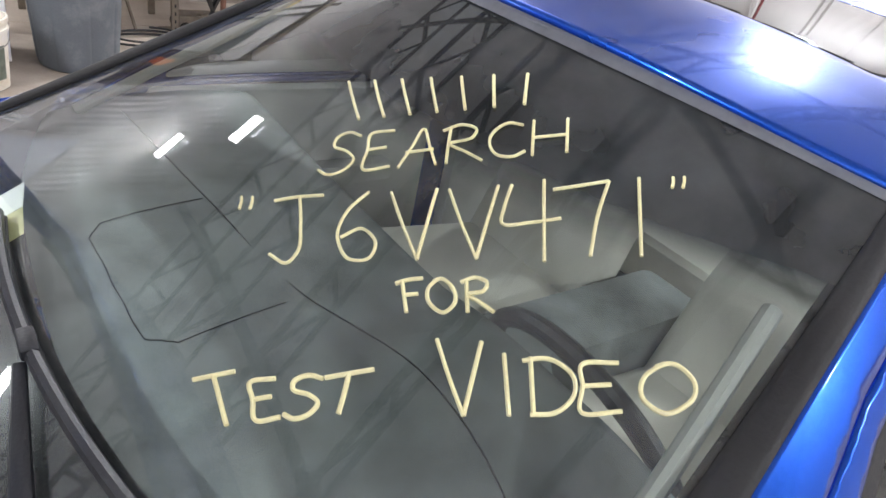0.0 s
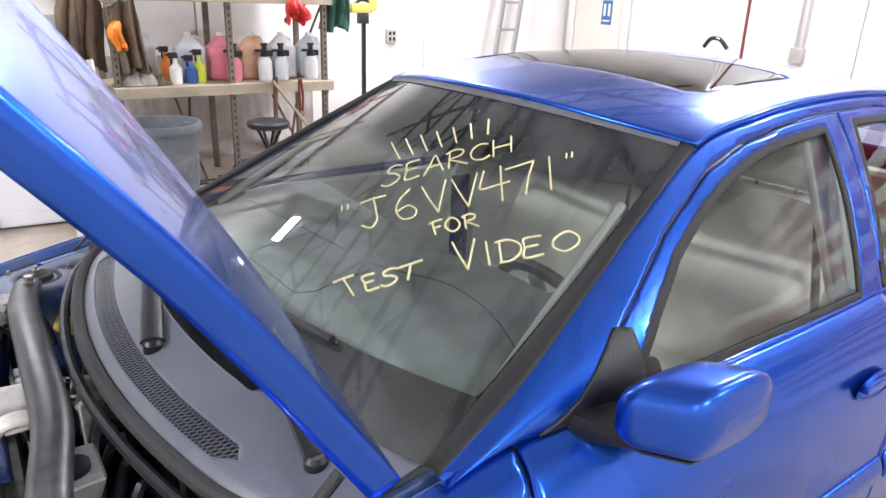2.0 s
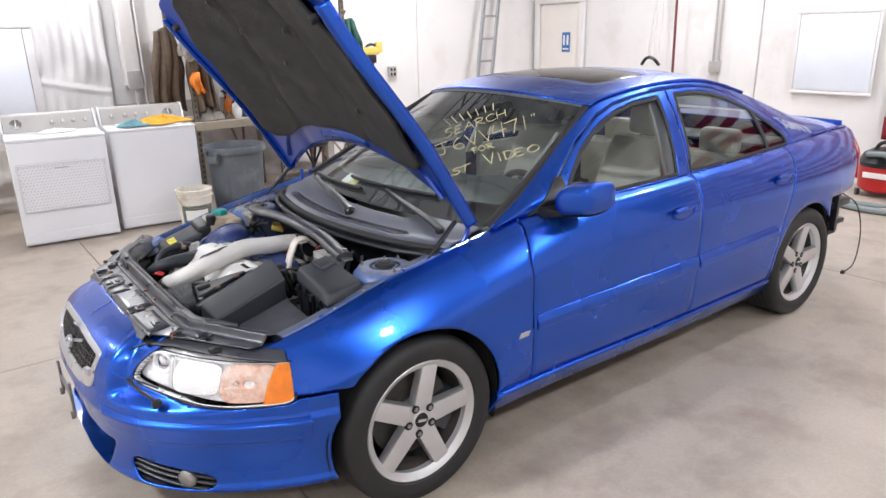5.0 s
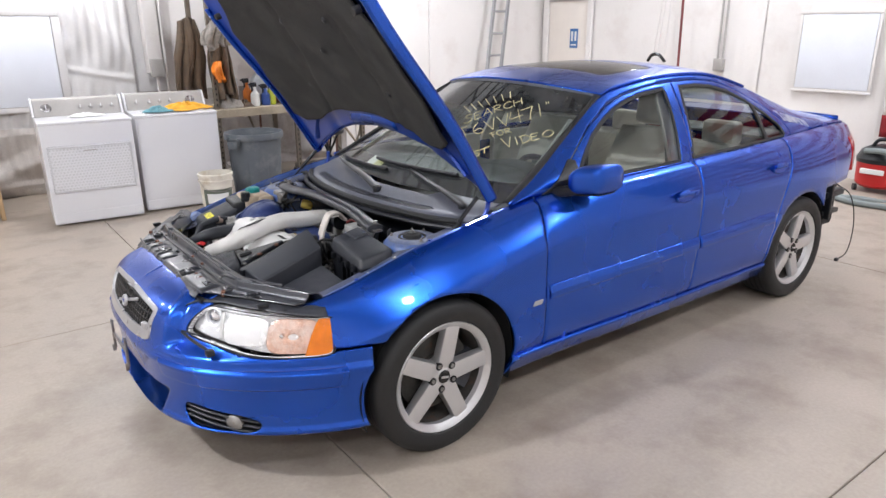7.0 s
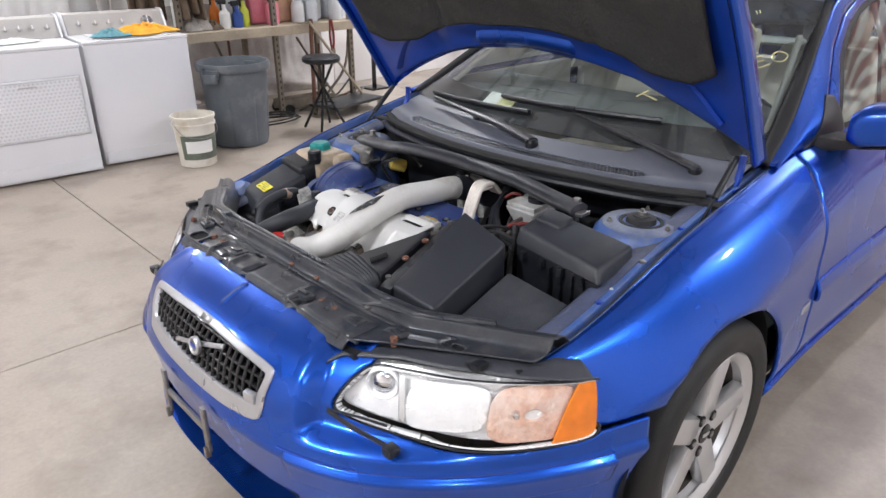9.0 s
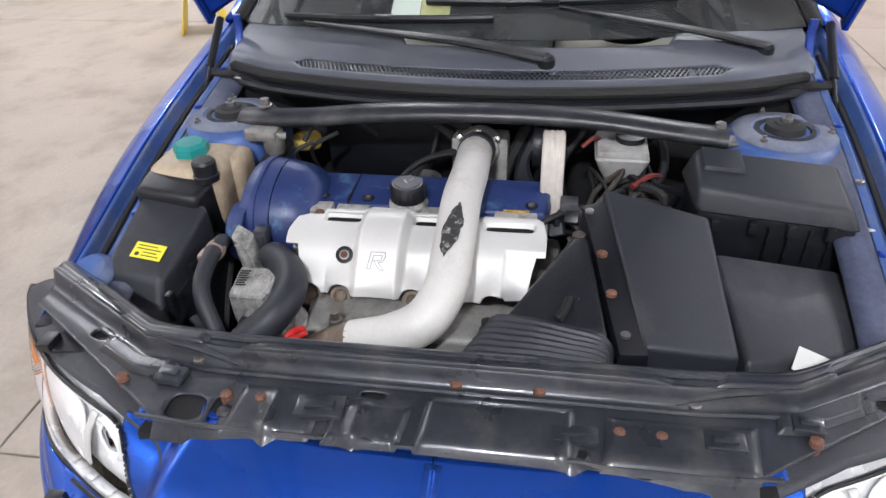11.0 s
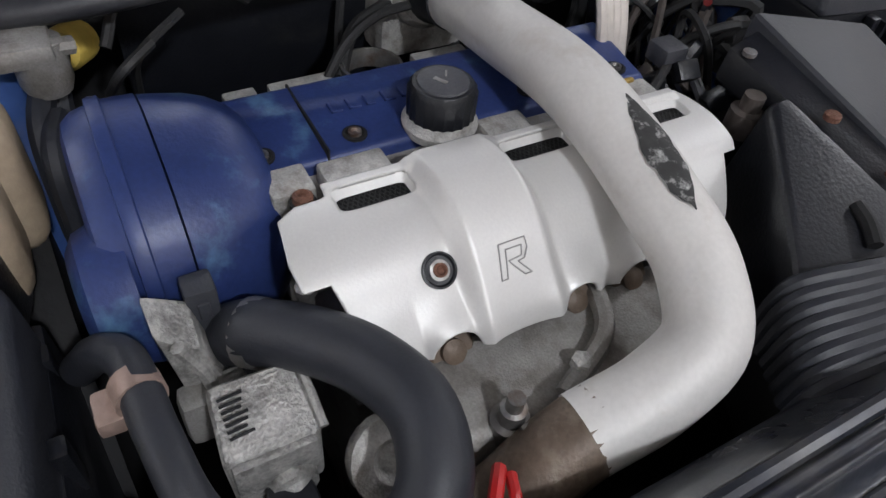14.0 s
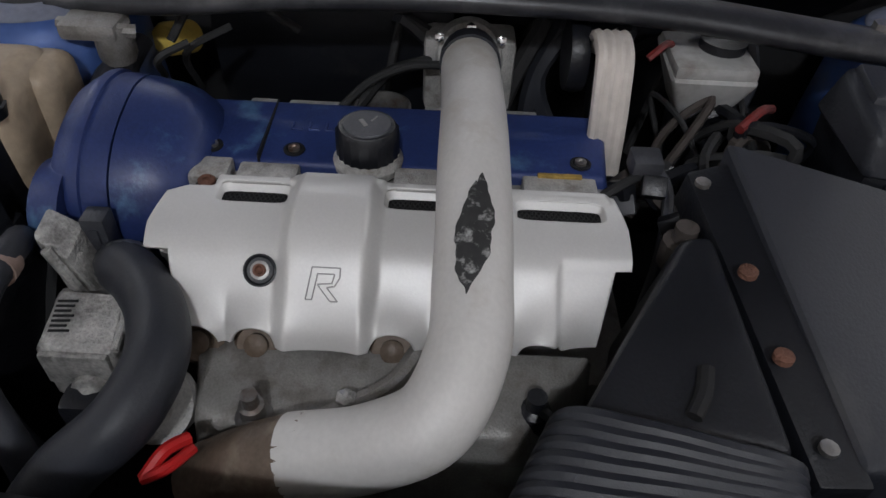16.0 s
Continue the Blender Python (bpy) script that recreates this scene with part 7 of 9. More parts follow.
duct = part("air_duct", hexa([(-0.32, -0.10, 0.55), (-0.32, -0.16, 0.55), (-0.58, -0.21, 0.55), (-0.58, -0.03, 0.55)], [(-0.330, -0.142, 0.776), (-0.330, -0.170, 0.780), (-0.535, -0.200, 0.730), (-0.502, -0.028, 0.716)], 0.012, 3), PLASTIC, car, "black air intake duct")
# Black bar stands for the shade inside the duct's slot.
part("duct_slot", tube([(-0.465, -0.140, 0.743), (-0.487, -0.134, 0.739), (-0.508, -0.122, 0.733)], 0.0075, 10, 8), DARK, duct)
for k in range(8):
    t = k / 7.0
    part("boot_rib", tube([(-0.500 - 0.085 * t, -0.010 + 0.045 * t, 0.655), (-0.502 - 0.085 * t, -0.022 + 0.050 * t, 0.716 - 0.024 * t), (-0.522 - 0.075 * t, -0.075 + 0.03 * t, 0.735 - 0.022 * t), (-0.540 - 0.060 * t, -0.140 + 0.01 * t, 0.738 - 0.022 * t), (-0.550 - 0.05 * t, -0.190 + 0.005 * t, 0.732 - 0.022 * t), (-0.540 - 0.05 * t, -0.208, 0.66)], 0.0085, 40, 8), BOX_PLASTIC, duct)
part("boot_core", hexa([(-0.49, -0.02, 0.55), (-0.49, -0.19, 0.55), (-0.62, -0.19, 0.5), (-0.62, 0.02, 0.5)], [(-0.50, -0.03, 0.708), (-0.54, -0.19, 0.726), (-0.60, -0.195, 0.702), (-0.60, 0.015, 0.684)], 0.012), RUBBER, duct)
low = part("battery_cover", hexa([(-0.24, -0.40, 0.5), (-0.25, -0.66, 0.5), (-0.52, -0.655, 0.5), (-0.60, -0.43, 0.5)], [(-0.272, -0.400, 0.722), (-0.262, -0.628, 0.690), (-0.44, -0.635, 0.655), (-0.50, -0.42, 0.668)], 0.012, 3), PLASTIC_GREY, car, "low dusty black plastic cover")
part("cover_step", box(-0.56, -0.42, -0.65, -0.44, 0.55, 0.632, 0.012), PLASTIC, low)
part("paper_tag", box(-0.022, 0.022, -0.03, 0.03, 0, 0.002, 0.0006, 1, m=pose(-0.497, -0.522, 0.668, 12, -22, -25)), PAPER, car, "white paper tag")
FB = [(-0.080, -0.375, 0.838), (-0.082, -0.640, 0.812), (-0.222, -0.632, 0.790), (-0.200, -0.366, 0.816)]
fuse = part("fuse_box", hexa([(-0.10, -0.37, 0.6), (-0.10, -0.62, 0.6), (-0.222, -0.628, 0.6), (-0.208, -0.375, 0.6)], [(-0.095, -0.358, 0.79), (-0.095, -0.64, 0.765), (-0.231, -0.645, 0.755), (-0.211, -0.370, 0.77)], 0.008), PLASTIC, car, "black fuse box with a clip-on lid")
part("lid", hexa([(-0.088, -0.35, 0.785), (-0.088, -0.648, 0.762), (-0.238, -0.653, 0.752), (-0.215, -0.365, 0.768)], FB, 0.012, 3), BOX_PLASTIC, fuse, "black lid")
part("lid_step", hexa([(-0.15, -0.38, 0.818), (-0.15, -0.46, 0.812), (-0.085, -0.46, 0.826), (-0.085, -0.38, 0.832)], [(-0.146, -0.384, 0.832), (-0.146, -0.456, 0.826), (-0.089, -0.456, 0.838), (-0.089, -0.384, 0.844)], 0.003), BOX_PLASTIC, fuse)
for k in range(4):
    part("lid_clip", box(-0.230 - 0.005 * k, -0.214 - 0.005 * k, -0.41 - 0.065 * k, -0.395 - 0.065 * k, 0.738, 0.762, 0.003), PLASTIC, fuse)
for i in range(4):
    for j in range(3):
        part("rib", box(-0.233, -0.21, -0.50 - 0.035 * i, -0.496 - 0.035 * i, 0.655 + 0.03 * j, 0.69 + 0.03 * j), PLASTIC, fuse)
part("seal_strip", box(-0.22, -0.06, -0.68, -0.668, 0.742, 0.752, 0.003), LIGHT_TRIM, car, "white connector strip")

# passenger-side boxes, tanks and the rest
ecu = part("control_box", hexa([(-0.56, 0.59, 0.50), (-0.25, 0.57, 0.50), (-0.24, 0.725, 0.50), (-0.52, 0.72, 0.50)], [(-0.428, 0.605, 0.694), (-0.245, 0.586, 0.752), (-0.25, 0.722, 0.772), (-0.430, 0.722, 0.712)], 0.016, 3), BOX_PLASTIC, car, "black control unit box with a yellow label")
part("box_base", hexa([(-0.57, 0.575, 0.48), (-0.24, 0.57, 0.48), (-0.23, 0.73, 0.48), (-0.53, 0.73, 0.48)], [(-0.475, 0.595, 0.640), (-0.235, 0.578, 0.68), (-0.235, 0.735, 0.68), (-0.475, 0.735, 0.650)], 0.008), PLASTIC, ecu)
lm = Matrix.Translation((-0.379, 0.652, 0.7195)) @ pose(0, 0, 0, 8, -18.0, -4)
part("warning_label", box(-0.018, 0.018, -0.03, 0.03, 0, 0.002, m=lm), LABEL_YELLOW, ecu, "yellow warning label")
part("label_symbol", lathe([(0.0, 0.0026), (0.0045, 0.0026), (0.0045, 0.002)], 14, lm @ pose(-0.010, 0.019, 0)), PRINT, ecu)
for k, (a, b) in enumerate(((-0.024, 0.010), (-0.018, 0.010), (-0.024, 0.024), (-0.014, 0.024))):
    part("label_line", box(-0.0125 + 0.0075 * k, -0.0105 + 0.0075 * k, a, b, 0.002, 0.0026, m=lm), PRINT, ecu)
for k in range(3):
    part("box_clip", box(-0.46 + 0.09 * k, -0.44 + 0.09 * k, 0.578, 0.592, 0.62, 0.68, 0.004), PLASTIC, ecu)
tank = part("expansion_tank", join(box(-0.21, -0.06, 0.575, 0.735, 0.66, 0.808, 0.035, 4), box(-0.14, -0.05, 0.555, 0.62, 0.66, 0.798, 0.03, 4)), TANK, car, "aged amber coolant tank")
part("tank_cap", lathe([(0.036, 0.79), (0.039, 0.80), (0.038, 0.825), (0.03, 0.833), (0, 0.834)], 7, pose(-0.13, 0.662, 0)), TEAL, tank, "teal screw cap")
ps = part("steering_reservoir", join(hexa([(-0.27, 0.60, 0.66), (-0.18, 0.58, 0.66), (-0.17, 0.735, 0.66), (-0.26, 0.735, 0.66)], [(-0.262, 0.60, 0.772), (-0.165, 0.582, 0.790), (-0.170, 0.73, 0.802), (-0.262, 0.73, 0.788)], 0.014, 3)), PLASTIC, car, "black fluid reservoir")
part("reservoir_cap", lathe([(0.026, 0.78), (0.027, 0.793), (0.0245, 0.795), (0.0245, 0.820), (0.02, 0.826), (0, 0.827)], 24, pose(-0.195, 0.603, 0)), PLASTIC, ps)
part("washer_cap", join(lathe([(0.0, 0.02), (0.03, 0.018), (0.042, 0.006), (0.044, 0.0), (0.04, -0.01), (0, -0.01)], 28, pose(-0.432, 0.742, 0.70, 0, -20, 0)), box(-0.445, -0.415, 0.73, 0.785, 0.695, 0.705, 0.004, m=None)), BLUE_DUSTY, car, "pale blue washer filler cap")
part("solenoid", join(lathe([(0.02, 0), (0.024, 0.01), (0.024, 0.05), (0, 0.05)], 16, pose(-0.03, 0.518, 0.765)), box(-0.055, 0.0, 0.503, 0.575, 0.80, 0.822, 0.008), tube([(-0.03, 0.488, 0.806), (-0.045, 0.53, 0.815), (-0.03, 0.58, 0.812)], 0.009, 10, 8)), CAST, car, "grey metal valve body")
part("yellow_cap", lathe([(0.0, 0.03), (0.02, 0.028), (0.024, 0.02), (0.024, -0.03), (0, -0.03)], 24, pose(0.095, 0.492, 0.736, -20, -70, 0)), YELLOW, car, "yellow service cap")
for k, (x, y) in enumerate(((-0.02, 0.515), (-0.06, 0.535), (-0.10, 0.528))):
    part("coolant_hose", tube([(x + 0.04, y - 0.01, 0.77 - 0.01 * k), (x, y, 0.75), (x - 0.03, y + 0.005, 0.68), (x - 0.06, y, 0.55)], 0.013, 24, 10), HOSE, car)
part("wire_loom", join(tube([(0.0, 0.46, 0.78), (0.03, 0.43, 0.82), (0.04, 0.36, 0.82), (0.05, 0.3, 0.78)], 0.006, 30, 8), tube([(-0.02, 0.47, 0.74), (-0.06, 0.45, 0.79), (-0.04, 0.42, 0.80)], 0.005, 20, 6), tube([(0.02, 0.44, 0.70), (-0.02, 0.43, 0.78), (0.01, 0.38, 0.80)], 0.005, 20, 6)), RUBBER, car, "black wiring loom")
white = material("pale_bracket_paint", (0.62, 0.57, 0.52), 0.5, 0.2, var=0.15, scale=20, bump=0.1)
br = part("hose_bracket", box(-0.075, -0.035, -0.121, -0.082, 0.822, 0.830, 0.003), white, car, "pale ribbed bracket")
for k in range(4):
    part("bracket_rib", tube([(-0.135, -0.086 - 0.0105 * k, 0.70), (-0.105, -0.086 - 0.0105 * k, 0.79), (-0.075, -0.086 - 0.0105 * k, 0.836), (-0.04, -0.086 - 0.0105 * k, 0.838), (0.0, -0.086 - 0.0105 * k, 0.80)], 0.0075, 24, 8), white, br)
part("bracket_wheel", lathe([(0.015, -0.012), (0.045, -0.012), (0.048, 0.0), (0.045, 0.012), (0.015, 0.012)], 24, pose(0.0, -0.07, 0.79, 90, 0, 0)), PLASTIC, br)
brake = part("brake_reservoir", hexa([(-0.03, -0.215, 0.72), (-0.03, -0.275, 0.72), (0.04, -0.275, 0.72), (0.04, -0.215, 0.72)], [(-0.055, -0.185, 0.79), (-0.055, -0.30, 0.79), (0.06, -0.30, 0.80), (0.06, -0.185, 0.80)], 0.01, 3), OLD_WHITE, car, "white brake fluid reservoir")
part("reservoir_top", box(-0.05, 0.055, -0.295, -0.19, 0.788, 0.806, 0.006), OLD_WHITE, brake)
part("cap", lathe([(0.03, 0.80), (0.03, 0.818), (0, 0.82)], 20, pose(0.01, -0.26, 0)), PLASTIC, brake)
part("cable_red", tube([(-0.02, -0.16, 0.80), (-0.01, -0.18, 0.815), (0.02, -0.2, 0.80)], 0.005, 12, 6), RED_OLD, car)
part("battery_lead", tube([(-0.06, -0.32, 0.76), (-0.08, -0.30, 0.77), (-0.12, -0.26, 0.765)], 0.006, 14, 8), RED_OLD, car)
rnd = random.Random(4)
LOOM = material("dusty_brown_loom", (0.055, 0.045, 0.04), 0.8, var=0.3, scale=30, bump=0.2)
for i in range(16):
    x0, y0 = rnd.uniform(-0.17, -0.02), rnd.uniform(-0.33, -0.12)
    pts = [(x0, y0, 0.66), (x0 + rnd.uniform(-0.03, 0.03), y0 + rnd.uniform(-0.04, 0.04), 0.72 + rnd.uniform(0, 0.05)), (x0 + rnd.uniform(-0.08, 0.05), y0 + rnd.uniform(-0.07, 0.05), 0.72 + rnd.uniform(0, 0.045)), (x0 + rnd.uniform(-0.1, 0.06), y0 + rnd.uniform(-0.09, 0.06), 0.66)]
    part("cable", tube(pts, rnd.choice((0.004, 0.006, 0.009)), 20, 6), rnd.choice((RUBBER, LOOM, RUBBER, PLASTIC)), car)
for i in range(8):
    x0, y0 = rnd.uniform(-0.28, -0.15), rnd.uniform(-0.17, -0.11)
    part("connector", box(-0.014, 0.014, -0.01, 0.01, -0.012, 0.012, 0.003, m=pose(x0, y0, 0.72 + rnd.uniform(-0.02, 0.03), rnd.uniform(0, 60), rnd.uniform(0, 60), rnd.uniform(0, 90))), rnd.choice((PLASTIC, PLASTIC, LOOM, PLASTIC_GREY)), car)
part("coil_connector", join(box(-0.20, -0.165, -0.155, -0.12, 0.74, 0.765, 0.004), tube([(-0.185, -0.14, 0.76), (-0.20, -0.16, 0.74), (-0.26, -0.155, 0.70), (-0.30, -0.14, 0.62)], 0.007, 20, 8)), PLASTIC_GREY, car)
part("engine_mount", lathe([(0.02, 0.0), (0.02, 0.03), (0.012, 0.032), (0.012, 0.05), (0, 0.05)], 12, pose(-0.305, -0.155, 0.715)), LOOM, car)
for i in range(10):
    y = -0.3 + 0.055 * i
    part("cable", tube([(0.06, y, 0.6), (0.08, y + rnd.uniform(-0.05, 0.05), 0.72), (0.10, y + rnd.uniform(-0.08, 0.08), 0.78), (0.16, y + rnd.uniform(-0.05, 0.05), 0.70)], rnd.choice((0.006, 0.01, 0.014)), 16, 6), rnd.choice((RUBBER, HOSE)), car)

MEASURED = [o.name for o in car.children_recursive if o.name not in MEASURED_FROM]


# ---- the car: cabin ----
def dash_fn(u, v):
    y = u * 0.70
    x = herm([0, 0.25, 0.55, 0.8, 1.0], [0.42, 0.60, 0.86, 0.98, 1.02], v) + 0.14 * y**2 * (1 - v)
    z = herm([0, 0.25, 0.55, 0.8, 1.0], [0.915, 0.955, 0.965, 0.92, 0.72], v)
    z = z + 0.035 * np.exp(-(((y + 0.36) / 0.2) ** 4)) * np.exp(-(((v - 0.6) / 0.2) ** 2))
    return np.stack([x, y, z], -1)


dash = part("dashboard", sheet(dash_fn, (-1, 1, 60), (0, 1, 40), GREY_TRIM, flip=True), None, car, "dark grey dashboard")
def on_dash(y, x):
    v = np.linspace(0, 1, 200)
    P = dash_fn(np.full(200, y / 0.70), v)
    return tuple(P[int(np.argmin(np.abs(P[:, 0] - x)))] + np.array([0, 0, 0.001]))


part("dash_seam", tube([on_dash(y, x) for y, x in ((0.62, 0.66), (0.2, 0.70), (-0.10, 0.735), (-0.19, 0.76), (-0.28, 0.782), (-0.39, 0.782), (-0.48, 0.765), (-0.6, 0.72))], 0.0012, 60, 5), DARK, dash)
for a, b in (((-0.09, 0.70), (-0.10, 0.55)), ((-0.10, 0.55), (-0.07, 0.515)), ((-0.07, 0.515), (0.19, 0.505)), ((0.19, 0.505), (0.22, 0.53)), ((0.22, 0.53), (0.22, 0.69))):
    part("airbag_lid_seam", tube([on_dash(a[0] + (b[0] - a[0]) * k / 6, a[1] + (b[1] - a[1]) * k / 6) for k in range(7)], 0.0009, 14, 5), DARK, dash)
ring = [(0.19 * math.cos(a), 0.19 * math.sin(a), 0) for a in np.linspace(0, 2 * math.pi, 33)]
sm = Matrix.Translation((1.06, -0.36, 0.84)) @ pose(0, 0, 0, 0, 64, 0)
st = tube(ring, 0.016, 90, 10)
st.transform(sm)
wheel_ = part("steering_wheel", st, PLASTIC, car, "black leather steering wheel")
hubm = join(lathe([(0, 0.0), (0.07, -0.005), (0.075, -0.03), (0.04, -0.09), (0, -0.1)], 24), box(-0.02, 0.02, -0.18, 0.18, -0.02, -0.005, 0.006), box(-0.18, 0, -0.02, 0.02, -0.02, -0.005, 0.006))
hubm.transform(sm)
part("wheel_hub", hubm, GREY_TRIM, wheel_)


def seat(y, x0, parent):
    base = part("seat_cushion", hexa([(x0, y - 0.25, 0.42), (x0 + 0.5, y - 0.25, 0.38), (x0 + 0.5, y + 0.25, 0.38), (x0, y + 0.25, 0.42)], [(x0, y - 0.25, 0.60), (x0 + 0.5, y - 0.25, 0.55), (x0 + 0.5, y + 0.25, 0.55), (x0, y + 0.25, 0.60)], 0.05, 4), BEIGE, parent, "beige leather seat")
    def back(u, v):
        a = u
        w = 0.245 * (1 - 0.25 * v**3)
        d = 0.075 * (1 - 0.35 * v)
        cx = x0 + 0.47 + 0.20 * v
        side = np.sign(np.sin(a)) * np.abs(np.sin(a)) ** 0.6
        ff = np.sign(np.cos(a)) * np.abs(np.cos(a)) ** 0.6
        bol = -0.035 * np.abs(side) ** 3 * (ff < 0)
        return np.stack([cx + d * ff + bol, y + w * side, 0.48 + 0.60 * v + 0 * a], -1)
    part("seat_back", sheet(back, (0, 2 * math.pi, 40), (0, 1, 20), BEIGE), None, base)
    top = [back(np.linspace(0, 2 * math.pi, 41)[:-1], np.full(40, 1.0))]
    bm = bmesh.new()
    bm.faces.new([bm.verts.new(p) for p in top[0]])
    part("seat_top", bm, BEIGE, base)
    part("headrest", box(-0.05, 0.05, -0.13, 0.13, 0, 0.19, 0.045, 4, m=pose(x0 + 0.69, y, 1.09, 0, 8, 0)), BEIGE, base, "beige headrest")
    part("headrest_stalks", join(tube([(x0 + 0.68, y - 0.06, 1.05), (x0 + 0.69, y - 0.06, 1.12)], 0.006, 4, 6), tube([(x0 + 0.68, y + 0.06, 1.05), (x0 + 0.69, y + 0.06, 1.12)], 0.006, 4, 6)), CHROME, base)


seat(-0.36, 1.25, car), seat(0.36, 1.25, car)
part("rear_bench", join(box(2.15, 2.6, -0.62, 0.62, 0.42, 0.6, 0.05, 3), box(2.5, 2.68, -0.62, 0.62, 0.5, 0.92, 0.05, 3)), BEIGE, car, "beige rear bench seat")
for y in (-0.36, 0.36):
    part("rear_headrest", box(2.58, 2.68, y - 0.12, y + 0.12, 0.91, 1.06, 0.04, 3), BEIGE, car)
part("parcel_shelf", box(2.66, 3.0, -0.62, 0.62, 0.97, 0.985, 0.005), GREY_TRIM, car)
part("centre_console", box(1.0, 1.9, -0.1, 0.1, 0.4, 0.66, 0.03), GREY_TRIM, car)
part("cabin_floor", box(0.6, 2.6, -0.74, 0.74, 0.262, 0.30, 0.01), GREY_TRIM, car)
for s in (-1, 1):
    for nm, x0, x1 in (("front_door_card", 0.75, 1.56), ("rear_door_card", 1.68, 2.4)):
        part(nm, join(box(x0, x1, s * 0.765 - 0.025, s * 0.765 + 0.025, 0.32, 0.95, 0.015), box(x0 + 0.1, x1 - 0.15, s * 0.72 - 0.03, s * 0.72 + 0.03, 0.68, 0.74, 0.015)), LIGHT_TRIM, car, "pale door lining")
    part("pillar_trim", hexa([(1.56, s * 0.74, 0.90), (1.67, s * 0.74, 0.90), (1.67, s * 0.765, 0.90), (1.56, s * 0.765, 0.90)], [(1.62, s * 0.535, 1.33), (1.74, s * 0.535, 1.33), (1.74, s * 0.555, 1.33), (1.62, s * 0.555, 1.33)], 0.006), LIGHT_TRIM, car, "pale pillar trim")
    part("front_pillar_trim", tube([(0.58, s * 0.655, 0.95), (0.85, s * 0.59, 1.12), (1.0, s * 0.55, 1.21)], 0.011, 20, 10), LIGHT_TRIM, car, "pale grey screen pillar trim")
part("seat_belt", hexa([(1.60, -0.728, 0.6), (1.64, -0.728, 0.6), (1.64, -0.731, 0.6), (1.60, -0.731, 0.6)], [(1.66, -0.575, 1.28), (1.70, -0.575, 1.28), (1.70, -0.578, 1.28), (1.66, -0.578, 1.28)]), GREY_TRIM, car)
part("rear_view_mirror", box(-0.015, 0.015, -0.12, 0.12, -0.035, 0.035, 0.012, 3, m=pose(1.09, 0.0, 1.29, 0, 12, 6)), PLASTIC, car, "black rear-view mirror")
part("mirror_stalk", tube([(1.075, 0, 1.32), (1.06, 0, 1.345), (1.045, 0, 1.36)], 0.01, 8, 8), PLASTIC, car)
STICKER = material("pale_yellow_sticker", (0.62, 0.58, 0.30), 0.5, var=0.15, scale=60, bump=0.0)
for y, c in ((0.29, PAPER), (0.215, STICKER)):
    bm = bmesh.new()
    q = [(y, 0.957), (y - 0.074, 0.957), (y - 0.074, 0.990), (y, 0.990)]
    bm.faces.new([bm.verts.new((float(ws_x(a, b2)) + 0.004, a, b2 - 0.002)) for a, b2 in q])
    part("screen_sticker", bm, c, screen, "white inspection sticker" if c is PAPER else "yellow inspection sticker")

# ---- writing on the glass, in strokes of a paint pen ----
GLYPHS = {}


def glyph(ch, width, *strokes):
    GLYPHS[ch] = (width, strokes)


glyph("S", 0.7, [(0.62, 0.86), (0.42, 0.97), (0.18, 0.85), (0.16, 0.66), (0.42, 0.5), (0.56, 0.3), (0.42, 0.07), (0.12, 0.0), (-0.04, 0.12)])
glyph("E", 0.6, [(0.5, 0.95), (0.1, 0.9), (0.08, 0.5), (0.05, 0.04), (0.5, 0.06)], [(0.08, 0.5), (0.4, 0.54)])
glyph("A", 0.7, [(0.0, 0.0), (0.2, 0.5), (0.36, 0.95), (0.48, 0.5), (0.6, 0.0)], [(0.1, 0.36), (0.55, 0.4)])
glyph("R", 0.7, [(0.08, 0.0), (0.1, 0.5), (0.12, 0.95)], [(0.0, 0.86), (0.3, 1.0), (0.52, 0.85), (0.45, 0.62), (0.12, 0.5), (0.35, 0.28), (0.62, 0.0)])
glyph("C", 0.65, [(0.55, 0.88), (0.35, 0.97), (0.12, 0.75), (0.06, 0.4), (0.2, 0.08), (0.4, 0.02), (0.58, 0.14)])
glyph("H", 0.7, [(0.08, 0.0), (0.09, 0.5), (0.1, 1.0)], [(0.56, 0.0), (0.57, 0.5), (0.58, 1.0)], [(0.09, 0.5), (0.57, 0.52)])
glyph("J", 0.9, [(0.15, 0.92), (0.5, 0.97), (0.85, 0.98)], [(0.52, 0.97), (0.52, 0.5), (0.46, 0.12), (0.28, -0.05), (0.05, 0.08)])
glyph("6", 0.7, [(0.5, 1.0), (0.2, 0.7), (0.06, 0.3), (0.18, 0.02), (0.45, 0.02), (0.55, 0.25), (0.4, 0.44), (0.1, 0.32)])
glyph("V", 0.7, [(0.0, 0.98), (0.12, 0.5), (0.27, 0.0)], [(0.27, 0.0), (0.42, 0.5), (0.56, 1.0)])
glyph("4", 0.75, [(0.15, 1.0), (0.06, 0.7), (0.02, 0.46), (0.35, 0.46), (0.66, 0.5)], [(0.5, 1.05), (0.48, 0.5), (0.46, -0.05)])
glyph("7", 0.7, [(0.0, 0.9), (0.3, 0.94), (0.58, 0.98)], [(0.58, 0.98), (0.45, 0.5), (0.36, 0.0)])
glyph("1", 0.35, [(0.16, 1.0), (0.16, 0.5), (0.16, -0.02)])
glyph('"', 0.3, [(0.05, 1.0), (0.05, 0.7), (0.03, 0.3)], [(0.2, 1.0), (0.2, 0.7), (0.18, 0.3)])
